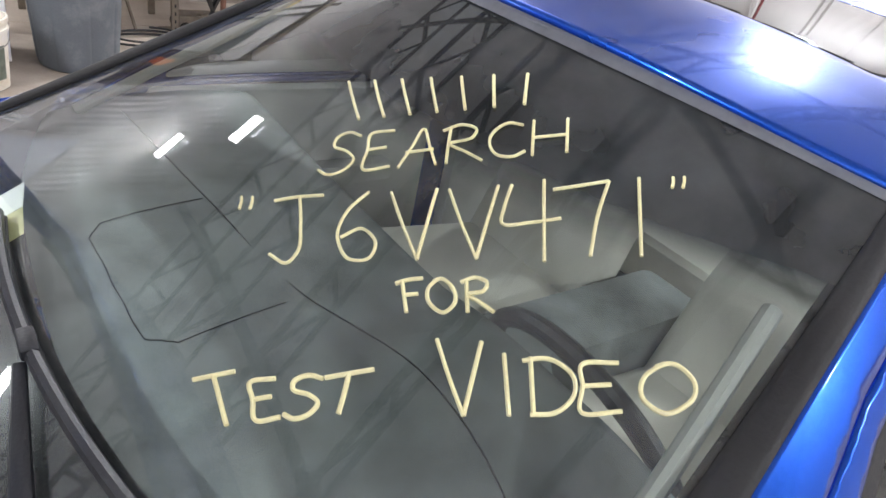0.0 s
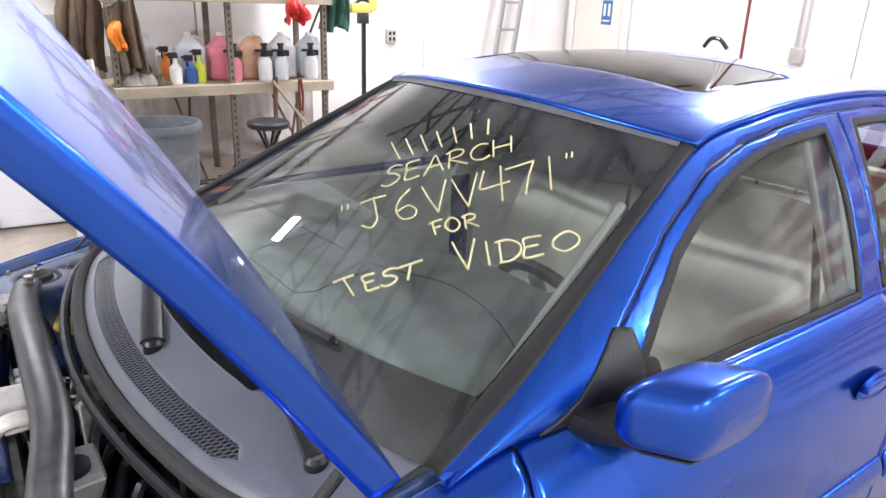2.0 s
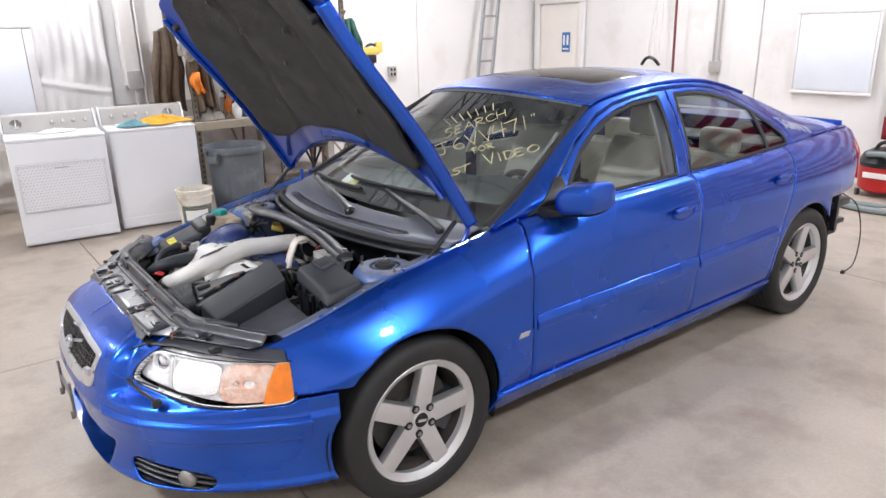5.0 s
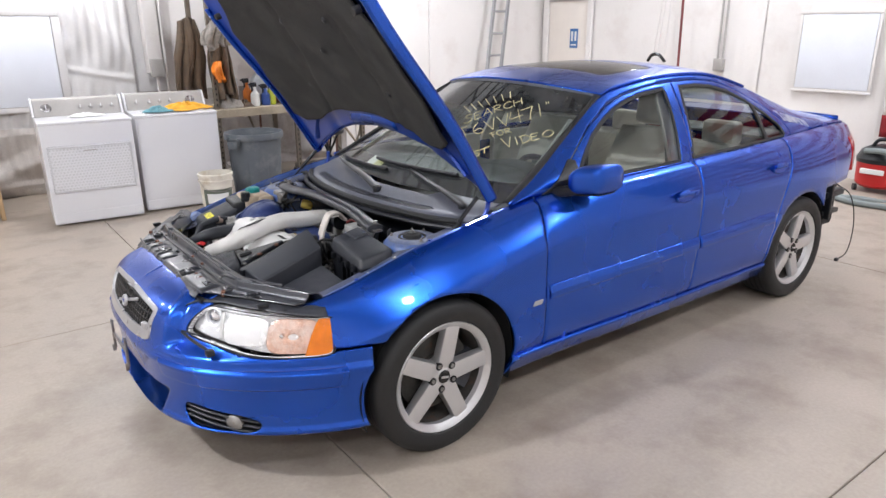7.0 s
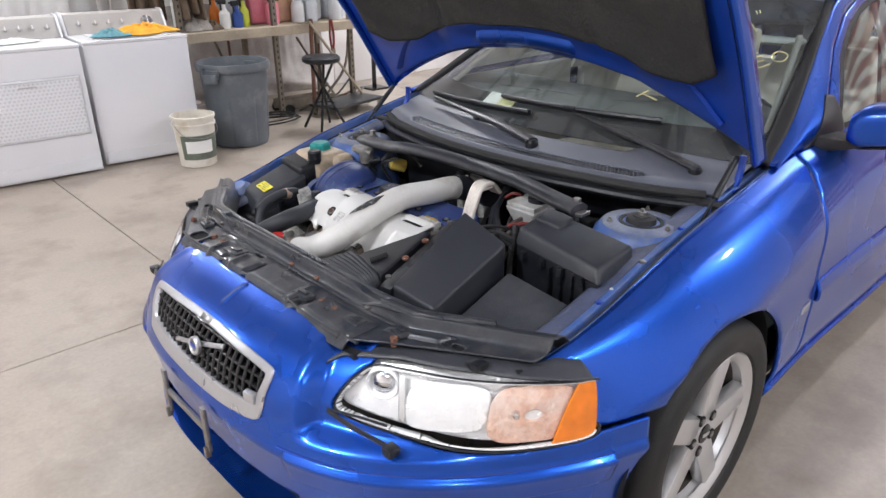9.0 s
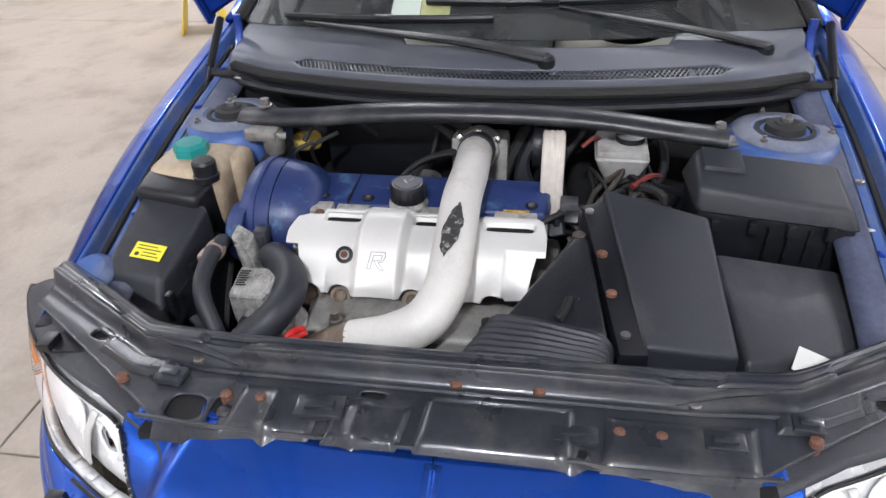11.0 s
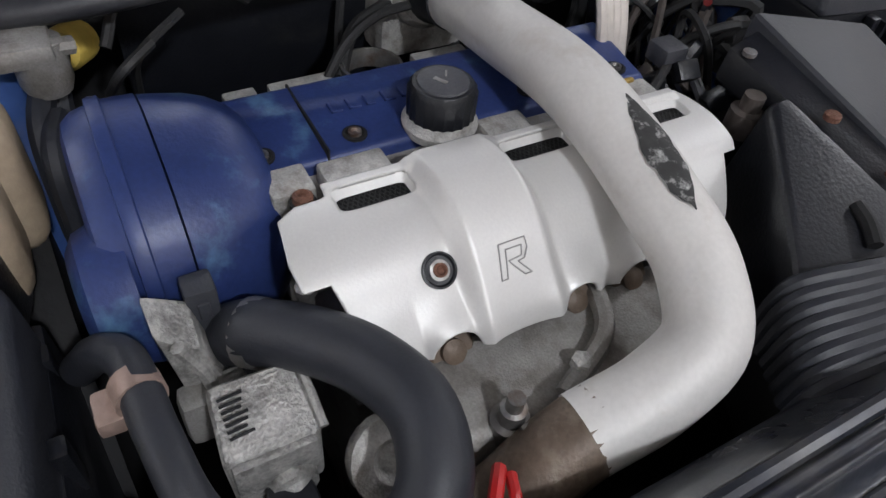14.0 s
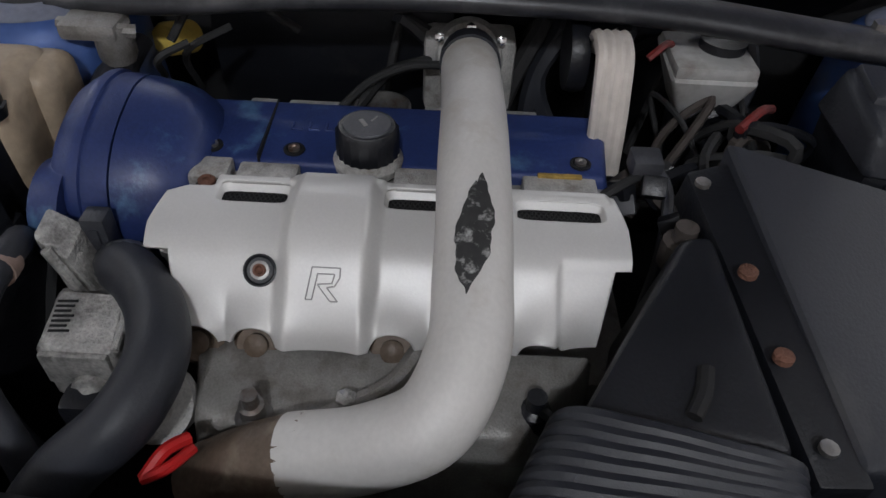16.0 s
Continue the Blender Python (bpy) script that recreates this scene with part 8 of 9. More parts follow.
glyph("F", 0.6, [(0.12, 0.0), (0.14, 0.5), (0.16, 0.95)], [(0.0, 0.84), (0.3, 0.96), (0.6, 1.0)], [(0.14, 0.5), (0.45, 0.54)])
glyph("O", 0.75, [(0.3, 0.98), (0.08, 0.7), (0.06, 0.25), (0.3, 0.0), (0.56, 0.22), (0.58, 0.7), (0.36, 0.98), (0.2, 0.9)])
glyph("T", 0.75, [(-0.05, 0.88), (0.3, 0.94), (0.65, 1.0)], [(0.3, 0.94), (0.28, 0.5), (0.24, 0.0)])
glyph("I", 0.3, [(0.1, 1.0), (0.1, 0.5), (0.1, 0.0)])
glyph("D", 0.75, [(0.08, 0.0), (0.09, 0.5), (0.1, 0.97)], [(0.0, 0.9), (0.3, 0.96), (0.56, 0.7), (0.55, 0.3), (0.32, 0.04), (0.04, 0.02)])
glyph("|", 0.62, [(0.18, 0.02), (0.18, 0.5), (0.18, 0.98)])


def write(word, corners, place, mat, parent, label, radius=0.0042, cap_first=1.0, nudge=()):
    """One word between four corners: lower left, lower right, upper right, upper left."""
    total = sum(GLYPHS[c][0] for c in word) - (0.15 if len(word) > 1 else 0.0)
    x = 0.0
    q = [np.array(c) for c in corners]
    for i, ch in enumerate(word):
        wd, strokes = GLYPHS[ch]
        out = []
        for st_ in strokes:
            pts = []
            for a, b2 in curve3([(a, b2, 0) for a, b2 in st_], max(6, 4 * len(st_)))[:, :2]:
                k = (x + a + (nudge[i] if nudge else 0.0)) / total
                h = b2 if (i == 0 or cap_first == 1.0) else b2 * cap_first
                lo_, hi = q[0] + (q[1] - q[0]) * k, q[3] + (q[2] - q[3]) * k
                pts.append(place(*(lo_ + (hi - lo_) * h)))
            out.append(tube(pts, radius, len(pts) * 2, 6))
        x += wd
        part("bar" if ch == "|" else "mark" if ch == '"' else "letter", join(*out), mat, parent, label)


CAR_Y, CAR_K = 0.03, 1.033


def on_screen(y, z):
    e = (y - CAR_Y) / CAR_K
    return np.array([float(ws_x(e, z)) - 0.0015, e, z + 0.0025])


write("|||||||", [(-0.03, 1.216), (-0.193, 1.297), (-0.155, 1.323), (0.063, 1.235)], on_screen, PAINT_PEN, screen, "row of yellow pen bars", 0.0023)
write("SEARCH", [(-0.081, 1.168), (-0.273, 1.269), (-0.233, 1.293), (-0.019, 1.196)], on_screen, PAINT_PEN, screen, "yellow hand-painted word search", 0.0020, nudge=(0.12, 0.12, 0.15, 0.13, 0.1, 0.05))
write("J6VV471", [(-0.15, 1.106), (-0.43, 1.226), (-0.359, 1.274), (-0.055, 1.133)], on_screen, PAINT_PEN, screen, "yellow hand-painted code", 0.0021, nudge=(0.14, 0.2, 0.28, 0.28, 0.14, -0.02, 0))
write('"', [(-0.064, 1.117), (-0.086, 1.126), (-0.06, 1.135), (-0.036, 1.125)], on_screen, PAINT_PEN, screen, "yellow quotation mark", 0.0019)
write('"', [(-0.392, 1.271), (-0.406, 1.276), (-0.392, 1.287), (-0.377, 1.281)], on_screen, PAINT_PEN, screen, "yellow quotation mark", 0.0019)
write("FOR", [(-0.322, 1.131), (-0.381, 1.156), (-0.348, 1.173), (-0.283, 1.145)], on_screen, PAINT_PEN, screen, "yellow hand-painted word for", 0.0023)
write("TEST", [(-0.305, 1.03), (-0.384, 1.078), (-0.35, 1.101), (-0.237, 1.04)], on_screen, PAINT_PEN, screen, "yellow hand-painted word test", 0.0026, 0.85)
write("VIDEO", [(-0.432, 1.096), (-0.57, 1.154), (-0.531, 1.181), (-0.364, 1.128)], on_screen, PAINT_PEN, screen, "yellow hand-painted word video", 0.0024, 0.85, nudge=(0.09, 0.11, 0.12, -0.04, 0.05))


def on_pillar(x, z):
    s_ = (z - float(ZT(x))) / (float(ZR(x)) - float(ZT(x)))
    return band_fn(np.array(x), np.array(s_)) + np.array([0, -0.002, 0.001])


write("J6VV471", [(2.68, 1.09), (2.97, 1.03), (2.94, 1.07), (2.60, 1.155)], on_pillar, WHITE_PEN, quarters[0], "small white pen code", 0.002)

# the shell's middle line lies a little off the axle origin
for o in list(car.children_recursive):
    if o.name in MEASURED:
        continue
    if o.matrix_basis != Matrix.Identity(4):
        if o.parent == car:
            o.location.y = o.location.y * CAR_K + CAR_Y
        continue
    if o.parent is not None and o.parent.matrix_basis != Matrix.Identity(4):
        continue
    co = np.empty(len(o.data.vertices) * 3)
    o.data.vertices.foreach_get("co", co)
    co[1::3] = co[1::3] * CAR_K + CAR_Y
    o.data.vertices.foreach_set("co", co)

# daylight and lamp light pass the clear panes
for o in car.children_recursive:
    if o.type == "MESH" and o.data.materials and o.data.materials[0] in (GLASS, GLASS_REAR, WINDSCREEN, LENS):
        o.visible_shadow = False


# ---- things along the walls ----
PATTERN = material("pale_grey_enamel", (0.62, 0.62, 0.63), 0.4, var=0.05, bump=0.02)
def appliance(x, y, rz, dryer):
    nm = "clothes_dryer" if dryer else "washing_machine"
    t = thing(nm, "white clothes dryer with a grey console and patterned door" if dryer else "white top-loading washing machine with a grey console", "dryer" if dryer else "washing machine", (x, y, 0), rz)
    t.scale = (1.06, 1.0, 0.965)
    part("cabinet", box(-0.343, 0.343, 0, 0.64, 0.015, 0.905, 0.012, 3), APPLIANCE, t)
    part("top", box(-0.347, 0.347, -0.006, 0.65, 0.905, 0.93, 0.01, 3), APPLIANCE, t)
    part("toe_panel", box(-0.335, 0.335, -0.006, 0.002, 0.03, 0.115, 0.003, 1), APPLIANCE, t)
    con = part("console", prism([(0.46, 0.93), (0.53, 1.075), (0.56, 1.085), (0.65, 1.085), (0.65, 0.93)], "x", -0.335, 0.335, 0.012, 2), PANEL_GREY, t, "grey control console")
    for s in (-1, 1):
        part("console_end", prism([(0.45, 0.932), (0.525, 1.08), (0.56, 1.093), (0.655, 1.093), (0.655, 0.932)], "x", s * 0.336, s * 0.352, 0.004), APPLIANCE, t)
    tilt = math.degrees(math.atan2(0.07, 0.145))
    knobs = ([-0.24, 0.02, 0.1, 0.18, 0.27] if dryer else [-0.25, -0.14, -0.05, 0.04, 0.22])
    for kx in knobs:
        big = kx == (-0.24 if dryer else 0.22)
        r = 0.034 if big else 0.015
        mm = pose(kx, 0.492, 1.005, 90 - tilt, 0, 0)
        part("knob", lathe([(r * 1.25, 0), (r * 1.25, 0.004), (r, 0.006), (r * 0.9, 0.022), (0, 0.024)], 20, mm), CHROME if big else PANEL_GREY, con)
        part("pointer", box(-0.003, 0.003, -r * 0.9, r * 0.9, 0.023, 0.03, m=mm), APPLIANCE, con)
    if dryer:
        dr = part("door", box(-0.31, 0.31, -0.014, 0.0, 0.30, 0.72, 0.012, 3), APPLIANCE, t, "door with a raised diamond pattern")
        part("door_rim", join(*[box(*b, 0.003, 1) for b in ((-0.305, 0.305, -0.02, -0.012, 0.70, 0.708), (-0.305, 0.305, -0.02, -0.012, 0.312, 0.32), (-0.305, -0.297, -0.02, -0.012, 0.312, 0.708), (0.297, 0.305, -0.02, -0.012, 0.312, 0.708))]), PATTERN, dr)
        verts, faces = [], []
        for i in range(24):
            for j in range(15):
                cx, cz = -0.29 + 0.0252 * (i + 0.5 * (j % 2)), 0.335 + 0.0252 * j
                k = len(verts)
                verts += [(cx - 0.011, -0.0135, cz), (cx, -0.0135, cz - 0.011), (cx + 0.011, -0.0135, cz), (cx, -0.0135, cz + 0.011), (cx, -0.019, cz)]
                faces += [(k, k + 1, k + 4), (k + 1, k + 2, k + 4), (k + 2, k + 3, k + 4), (k + 3, k, k + 4)]
        tagged(part("pattern", mesh_of(verts, faces, PATTERN, False), None, dr), kind="stuff")
        part("badge", box(-0.05, 0.05, -0.021, -0.017, 0.665, 0.673), PANEL_GREY, dr)
    else:
        part("lid", box(-0.25, 0.25, 0.06, 0.42, 0.929, 0.938, 0.006, 2), APPLIANCE, t)
    return t


appliance(-0.368, 3.775, -4.0, True)
appliance(0.405, 3.80, -5.0, False)
CLOTH_ORANGE = material("orange_cloth", (0.72, 0.36, 0.03), 0.9, var=0.2, scale=20, fine=200, bump=0.4)
CLOTH_TEAL = material("teal_cloth", (0.12, 0.28, 0.32), 0.9, var=0.25, scale=20, bump=0.4)
CLOTH_BROWN = material("brown_duck_cloth", (0.13, 0.09, 0.06), 0.95, var=0.25, scale=14, fine=200, bump=0.4, dirt=(0.06, 0.05, 0.04), dirt_amount=0.3)
CLOTH_GREEN = material("dark_green_cloth", (0.03, 0.1, 0.075), 0.9, var=0.3, scale=14, bump=0.4)
CLOTH_GREY = material("grey_rag_cloth", (0.3, 0.27, 0.24), 0.95, var=0.4, scale=25, bump=0.5)


def heap(sx, sy, sz, seed, n=26):
    """A crumpled cloth lying in a low heap."""
    rnd = random.Random(seed)
    ph = [rnd.uniform(0, 6.28) for _ in range(10)]
    def fn(u, v):
        r = v
        a = u
        rad = 1 + 0.16 * np.sin(3 * a + ph[0]) + 0.1 * np.sin(5 * a + ph[1]) + 0.05 * np.sin(9 * a + ph[6])
        z = (1 - r**2.2) * (1 + 0.28 * np.sin(4 * a + 5 * r + ph[2]) + 0.2 * np.sin(7 * a - 6 * r + ph[3])) + 0.14 * np.sin(11 * r + 2 * a + ph[4]) * (1 - r)
        return np.stack([sx * r * rad * np.cos(a), sy * r * rad * np.sin(a), 0.004 + sz * np.clip(z, 0, 2)], -1)
    return sheet(fn, (0, 2 * math.pi, n * 2), (0.02, 1, n), CLOTH_GREY)


def cloth(name, label, mat, loc, size, seed, rz=0):
    me = heap(*size, seed)
    me.materials.clear()
    me.materials.append(mat)
    return tagged(part(name, me, m=pose(*loc, 0, 0, rz), solid=0.004), label, "cloth")


cloth("orange_towel", "crumpled orange shop towel on the washing machine", CLOTH_ORANGE, (0.54, 3.97, 0.907), (0.24, 0.13, 0.05), 3, 10)
cloth("teal_rag", "folded teal rag on the washing machine", CLOTH_TEAL, (0.28, 3.93, 0.907), (0.12, 0.1, 0.035), 5)
cloth("white_rag", "thin white rag lying on the dryer", PAPER, (-0.32, 4.06, 0.899), (0.14, 0.07, 0.02), 8)

# bucket, waste bin, stool
BUCKET = material("old_white_bucket", (0.7, 0.66, 0.58), 0.5, var=0.1, scale=8, bump=0.08, dirt=(0.45, 0.35, 0.22), dirt_amount=0.3, dirt_scale=6)
BIN_GREY = material("grey_bin_plastic", (0.11, 0.125, 0.14), 0.55, var=0.15, scale=4, bump=0.1, dirt=(0.2, 0.21, 0.22), dirt_amount=0.25, dirt_scale=5)
LABEL_GREEN = material("faded_bucket_print", (0.12, 0.14, 0.11), 0.6, var=0.3, scale=30, bump=0.0)
b = thing("bucket", "dirty white plastic bucket with a torn dark label", "bucket", (0.585, 3.455, 0))
part("shell", lathe([(0.125, 0.0), (0.13, 0.004), (0.146, 0.30), (0.156, 0.302), (0.156, 0.318), (0.148, 0.32), (0.15, 0.352), (0.158, 0.354), (0.158, 0.372), (0.148, 0.374), (0.122, 0.02), (0.0, 0.02)], 40), BUCKET, b)
part("label", lathe([(0.1345, 0.06), (0.1352, 0.06), (0.1435, 0.24), (0.1428, 0.24)], 24, pose(0, 0, 0, 0, 0, 200), 0.36), LABEL_GREEN, b, "dark printed label")
part("label_patch", lathe([(0.1375, 0.11), (0.1385, 0.11), (0.1425, 0.2), (0.142, 0.2)], 20, pose(0, 0, 0, 0, 0, 215), 0.24), PAPER, b, "pale centre of the label")
part("bail", tube([(-0.158, 0, 0.33), (-0.13, -0.1, 0.25), (0, -0.158, 0.22), (0.13, -0.1, 0.25), (0.158, 0, 0.33)], 0.0025, 30, 6), STEEL, b)
b = thing("waste_bin", "large dark grey round plastic waste bin", "waste bin", (1.12, 3.79, 0), 28)
part("shell", lathe([(0.2, 0.0), (0.215, 0.01), (0.262, 0.6), (0.285, 0.605), (0.29, 0.64), (0.283, 0.665), (0.268, 0.665), (0.262, 0.62), (0.205, 0.03), (0, 0.03)], 48), BIN_GREY, b)
for s in (-1, 1):
    part("handle", join(box(s * 0.27 - 0.02, s * 0.27 + 0.05 * s + 0.02, -0.06, 0.06, 0.575, 0.63, 0.012), box(s * 0.31 - 0.012, s * 0.31 + 0.012, -0.06, 0.06, 0.53, 0.6, 0.01)), BIN_GREY, b)
for k in range(4):
    part("panel", sheet(lambda a, v, k=k: np.stack([(0.2165 + 0.047 * (0.03 + 0.62 * v) + 0.006 * np.clip(np.minimum(np.minimum(a, 1 - a) * 14, np.minimum(v, 1 - v) * 14), 0, 1)) * np.cos(radians(20 + 90 * k) + a * radians(50)), (0.2165 + 0.047 * (0.03 + 0.62 * v) + 0.006 * np.clip(np.minimum(np.minimum(a, 1 - a) * 14, np.minimum(v, 1 - v) * 14), 0, 1)) * np.sin(radians(20 + 90 * k) + a * radians(50)), 0.02 + 0.40 * v], -1), (0, 1, 24), (0, 1, 16), BIN_GREY), None, b)
s = thing("stool", "round black shop stool on crossed steel legs", "stool", (1.90, 3.70, 0))
part("seat", lathe([(0, 0.58), (0.15, 0.58), (0.165, 0.595), (0.165, 0.62), (0.15, 0.635), (0, 0.64)], 32), PLASTIC, s)
for k in range(4):
    a = radians(45 + 90 * k)
    part("leg", tube([(0.10 * math.cos(a), 0.10 * math.sin(a), 0.58), (-0.02 * math.cos(a), -0.02 * math.sin(a), 0.33), (-0.19 * math.cos(a), -0.19 * math.sin(a), 0.01)], 0.012, 12, 8), GLOSS_BLACK, s)
part("ring", tube([(0.1 * math.cos(a), 0.1 * math.sin(a), 0.22) for a in np.linspace(0, 2 * math.pi, 17)], 0.007, 40, 6), GLOSS_BLACK, s)

# shelving along the wall, with what stands on it
SH_Y0, SH_Y1 = 4.32, 4.98
shelf = thing("shelving_unit", "long workshop shelving with slotted steel posts and board shelves", "shelving", (0, 0, 0))
posts = [(x, y) for x in (0.98, 1.86, 2.70) for y in (SH_Y0 + 0.03, SH_Y1 - 0.03)]


def post_mesh():
    bm = join(box(-0.022, 0.022, -0.003, 0.001, 0, 2.35), box(-0.022, -0.018, 0, 0.04, 0, 2.35))
    return bm


pm = None
for x, y in posts:
    if pm is None:
        pm = part("post", post_mesh(), SLOT_STEEL, shelf, m=pose(x, y, 0), smooth=False).data
    else:
        part("post", pm, None, shelf, m=pose(x, y, 0))
hole = box(-0.006, 0.006, -0.0045, -0.003, -0.012, 0.012)
hm = None
for x, y in posts[::2]:
    for k in range(40):
        if hm is None:
            hm = part("slot", hole, DARK, shelf, m=pose(x, y, 0.06 + 0.055 * k), smooth=False).data
        else:
            part("slot", hm, None, shelf, m=pose(x, y, 0.06 + 0.055 * k))
for z, d in ((0.84, 0.045), (1.56, 0.04), (2.2, 0.03)):
    part("shelf_board", box(0.94, 2.76, SH_Y0 - 0.01, SH_Y1, z - d, z, 0.004, 1), WOOD, shelf)
    part("front_lip", box(0.94, 2.76, SH_Y0 - 0.02, SH_Y0 - 0.01, z - 0.085, z - 0.003, 0.003, 1), WOOD, shelf)
part("brace", tube([(2.70, SH_Y0, 1.56), (2.70, SH_Y1, 0.9)], 0.012, 4, 6), SLOT_STEEL, shelf)
part("brace", tube([(2.75, SH_Y0 + 0.05, 1.9), (2.72, SH_Y1, 1.3)], 0.012, 4, 6), SLOT_STEEL, shelf)

LIQUIDS = [("pink", (0.8, 0.25, 0.32)), ("pale_pink", (0.8, 0.58, 0.55)), ("clear", (0.7, 0.71, 0.72)), ("pale_orange", (0.75, 0.46, 0.3)), ("clear_b", (0.6, 0.63, 0.66))]
JUG_MATS = {k: material("jug_" + k, c, 0.35, var=0.12, scale=12, bump=0.04, coat=0.2) for k, c in LIQUIDS}


def jug(x, y, z, kind, word, h=0.44):
    t = thing("jug", word, "jug", (x, y, z), group="jugs on the shelf")
    w = 0.118
    part("bottle", join(box(-w, w, -0.075, 0.075, 0.0, h * 0.72, 0.03, 3), hexa([(-w + .01, -.065, h * .7), (w - .01, -.065, h * .7), (w - .01, .065, h * .7), (-w + .01, .065, h * .7)], [(-.03, -.025, h * .93), (.03, -.025, h * .93), (.03, .025, h * .93), (-.03, .025, h * .93)], 0.012)), JUG_MATS[kind], t)
    part("cap", lathe([(0.0, h * 0.92), (0.028, h * 0.92), (0.028, h), (0, h)], 16), PAPER, t)
    part("grip", tube([(0.02, 0.0, h * 0.9), (0.08, 0.0, h * 0.88), (0.09, 0.0, h * 0.6)], 0.012, 12, 8), JUG_MATS[kind], t)


def spray_bottle(x, y, z, mat, word, h=0.2, group="spray bottles"):
    t = thing("spray_bottle", word, "spray bottle", (x, y, z), group=group)
    part("bottle", lathe([(0, 0), (0.045, 0), (0.048, 0.02), (0.048, h * 0.62), (0.02, h * 0.8), (0.016, h), (0, h)], 20), mat, t)
    part("trigger_head", join(box(-0.05, 0.022, -0.014, 0.014, h, h + 0.045, 0.006), box(-0.035, -0.022, -0.008, 0.008, h - 0.05, h + 0.005, 0.003), box(-0.07, -0.05, -0.006, 0.006, h + 0.02, h + 0.035)), PLASTIC, t)


def pump_sprayer(x, y, z, mat):
    t = thing("pump_sprayer", "small hand pump sprayer with a black pump head", "sprayer", (x, y, z), group="pump sprayers")
    part("bottle", lathe([(0, 0), (0.058, 0), (0.062, 0.02), (0.062, 0.15), (0.045, 0.19), (0.03, 0.2), (0, 0.2)], 24), mat, t)
    part("pump_head", join(lathe([(0, 0.198), (0.036, 0.198), (0.036, 0.225), (0.022, 0.24), (0.022, 0.29), (0, 0.295)], 16), box(-0.085, 0.0, -0.012, 0.012, 0.235, 0.26, 0.005), box(0.02, 0.075, -0.01, 0.01, 0.2, 0.25, 0.004), box(-0.03, 0.03, -0.012, 0.012, 0.29, 0.31, 0.005)), PLASTIC, t)


row = [("clear_b", "translucent jug of clear liquid"), ("pink", "translucent jug of pink cleaning liquid"), ("pale_orange", "translucent jug of pale orange liquid"), ("clear", "translucent jug of clear liquid"), ("clear_b", "translucent jug of clear liquid")]
for i, (k, w) in enumerate(row):
    jug(1.605 + 0.27 * i, 4.66, 0.84, k, w, 0.39)
for x, k in ((1.93, "pink"), (2.20, "clear"), (2.35, "clear_b"), (2.63, "clear")):
    pump_sprayer(x, 4.5, 0.84, JUG_MATS[k])
spray_bottle(1.44, 4.47, 0.84, PAPER, "white spray bottle with an orange head")
ORANGE = material("orange_plastic", (0.8, 0.22, 0.02), 0.4, var=0.1, bump=0.02)
BLUEP = material("blue_plastic", (0.03, 0.08, 0.3), 0.4, var=0.1, bump=0.02)
DARKP = material("dark_bottle", (0.04, 0.03, 0.05), 0.35, var=0.2, bump=0.02)
spray_bottle(1.40, 4.58, 0.84, ORANGE, "orange spray bottle on the shelf", 0.24)
spray_bottle(1.56, 4.47, 0.84, BLUEP, "dark blue spray bottle on the shelf", 0.18)
spray_bottle(1.24, 4.62, 0.84, DARKP, "dark spray bottle on the shelf", 0.2)
YELLOW_GREEN = material("yellow_green_plastic", (0.55, 0.6, 0.05), 0.4, var=0.1, bump=0.02)
spray_bottle(1.64, 4.5, 0.84, YELLOW_GREEN, "yellow-green spray bottle on the shelf", 0.22)
jug(1.25, 4.80, 0.84, "clear", "large translucent jug of clear liquid", 0.40)
cloth("dirty_rag", "dirty grey rag at the shelf's end", CLOTH_GREY, (1.12, 4.46, 0.84), (0.15, 0.12, 0.11), 11)
cloth("dark_rag", "dark oily rag on the shelf", CLOTH_BROWN, (1.31, 4.44, 0.84), (0.07, 0.08, 0.05), 12)
for i, (x, c, sz, m_) in enumerate(((1.28, "black plastic crate on the upper shelf", (0.16, 0.2, 0.2), PLASTIC), (1.62, "dark storage box on the upper shelf", (0.15, 0.2, 0.17), DARKP), (2.06, "yellow and white storage tray on the upper shelf", (0.2, 0.2, 0.07), YELLOW))):
    t = thing("storage_box", c, "box", (x, 4.6, 1.56), group="upper shelf boxes")
    part("body", box(-sz[0], sz[0], -sz[1], sz[1], 0, sz[2], 0.012), m_, t)
    part("rim", box(-sz[0] - 0.008, sz[0] + 0.008, -sz[1] - 0.008, sz[1] + 0.008, sz[2] - 0.03, sz[2] - 0.005, 0.005), m_, t)
cloth("folded_jacket", "grey-green jacket dropped on the upper shelf", CLOTH_GREY, (2.40, 4.55, 1.56), (0.18, 0.2, 0.16), 15)
cloth("work_glove", "grey work glove hanging over the upper shelf", CLOTH_GREY, (2.36, 4.40, 1.56), (0.12, 0.10, 0.10), 16)
cloth("red_rag", "red and white rags piled on the upper shelf", RED, (2.62, 4.55, 1.56), (0.11, 0.14, 0.09), 27)


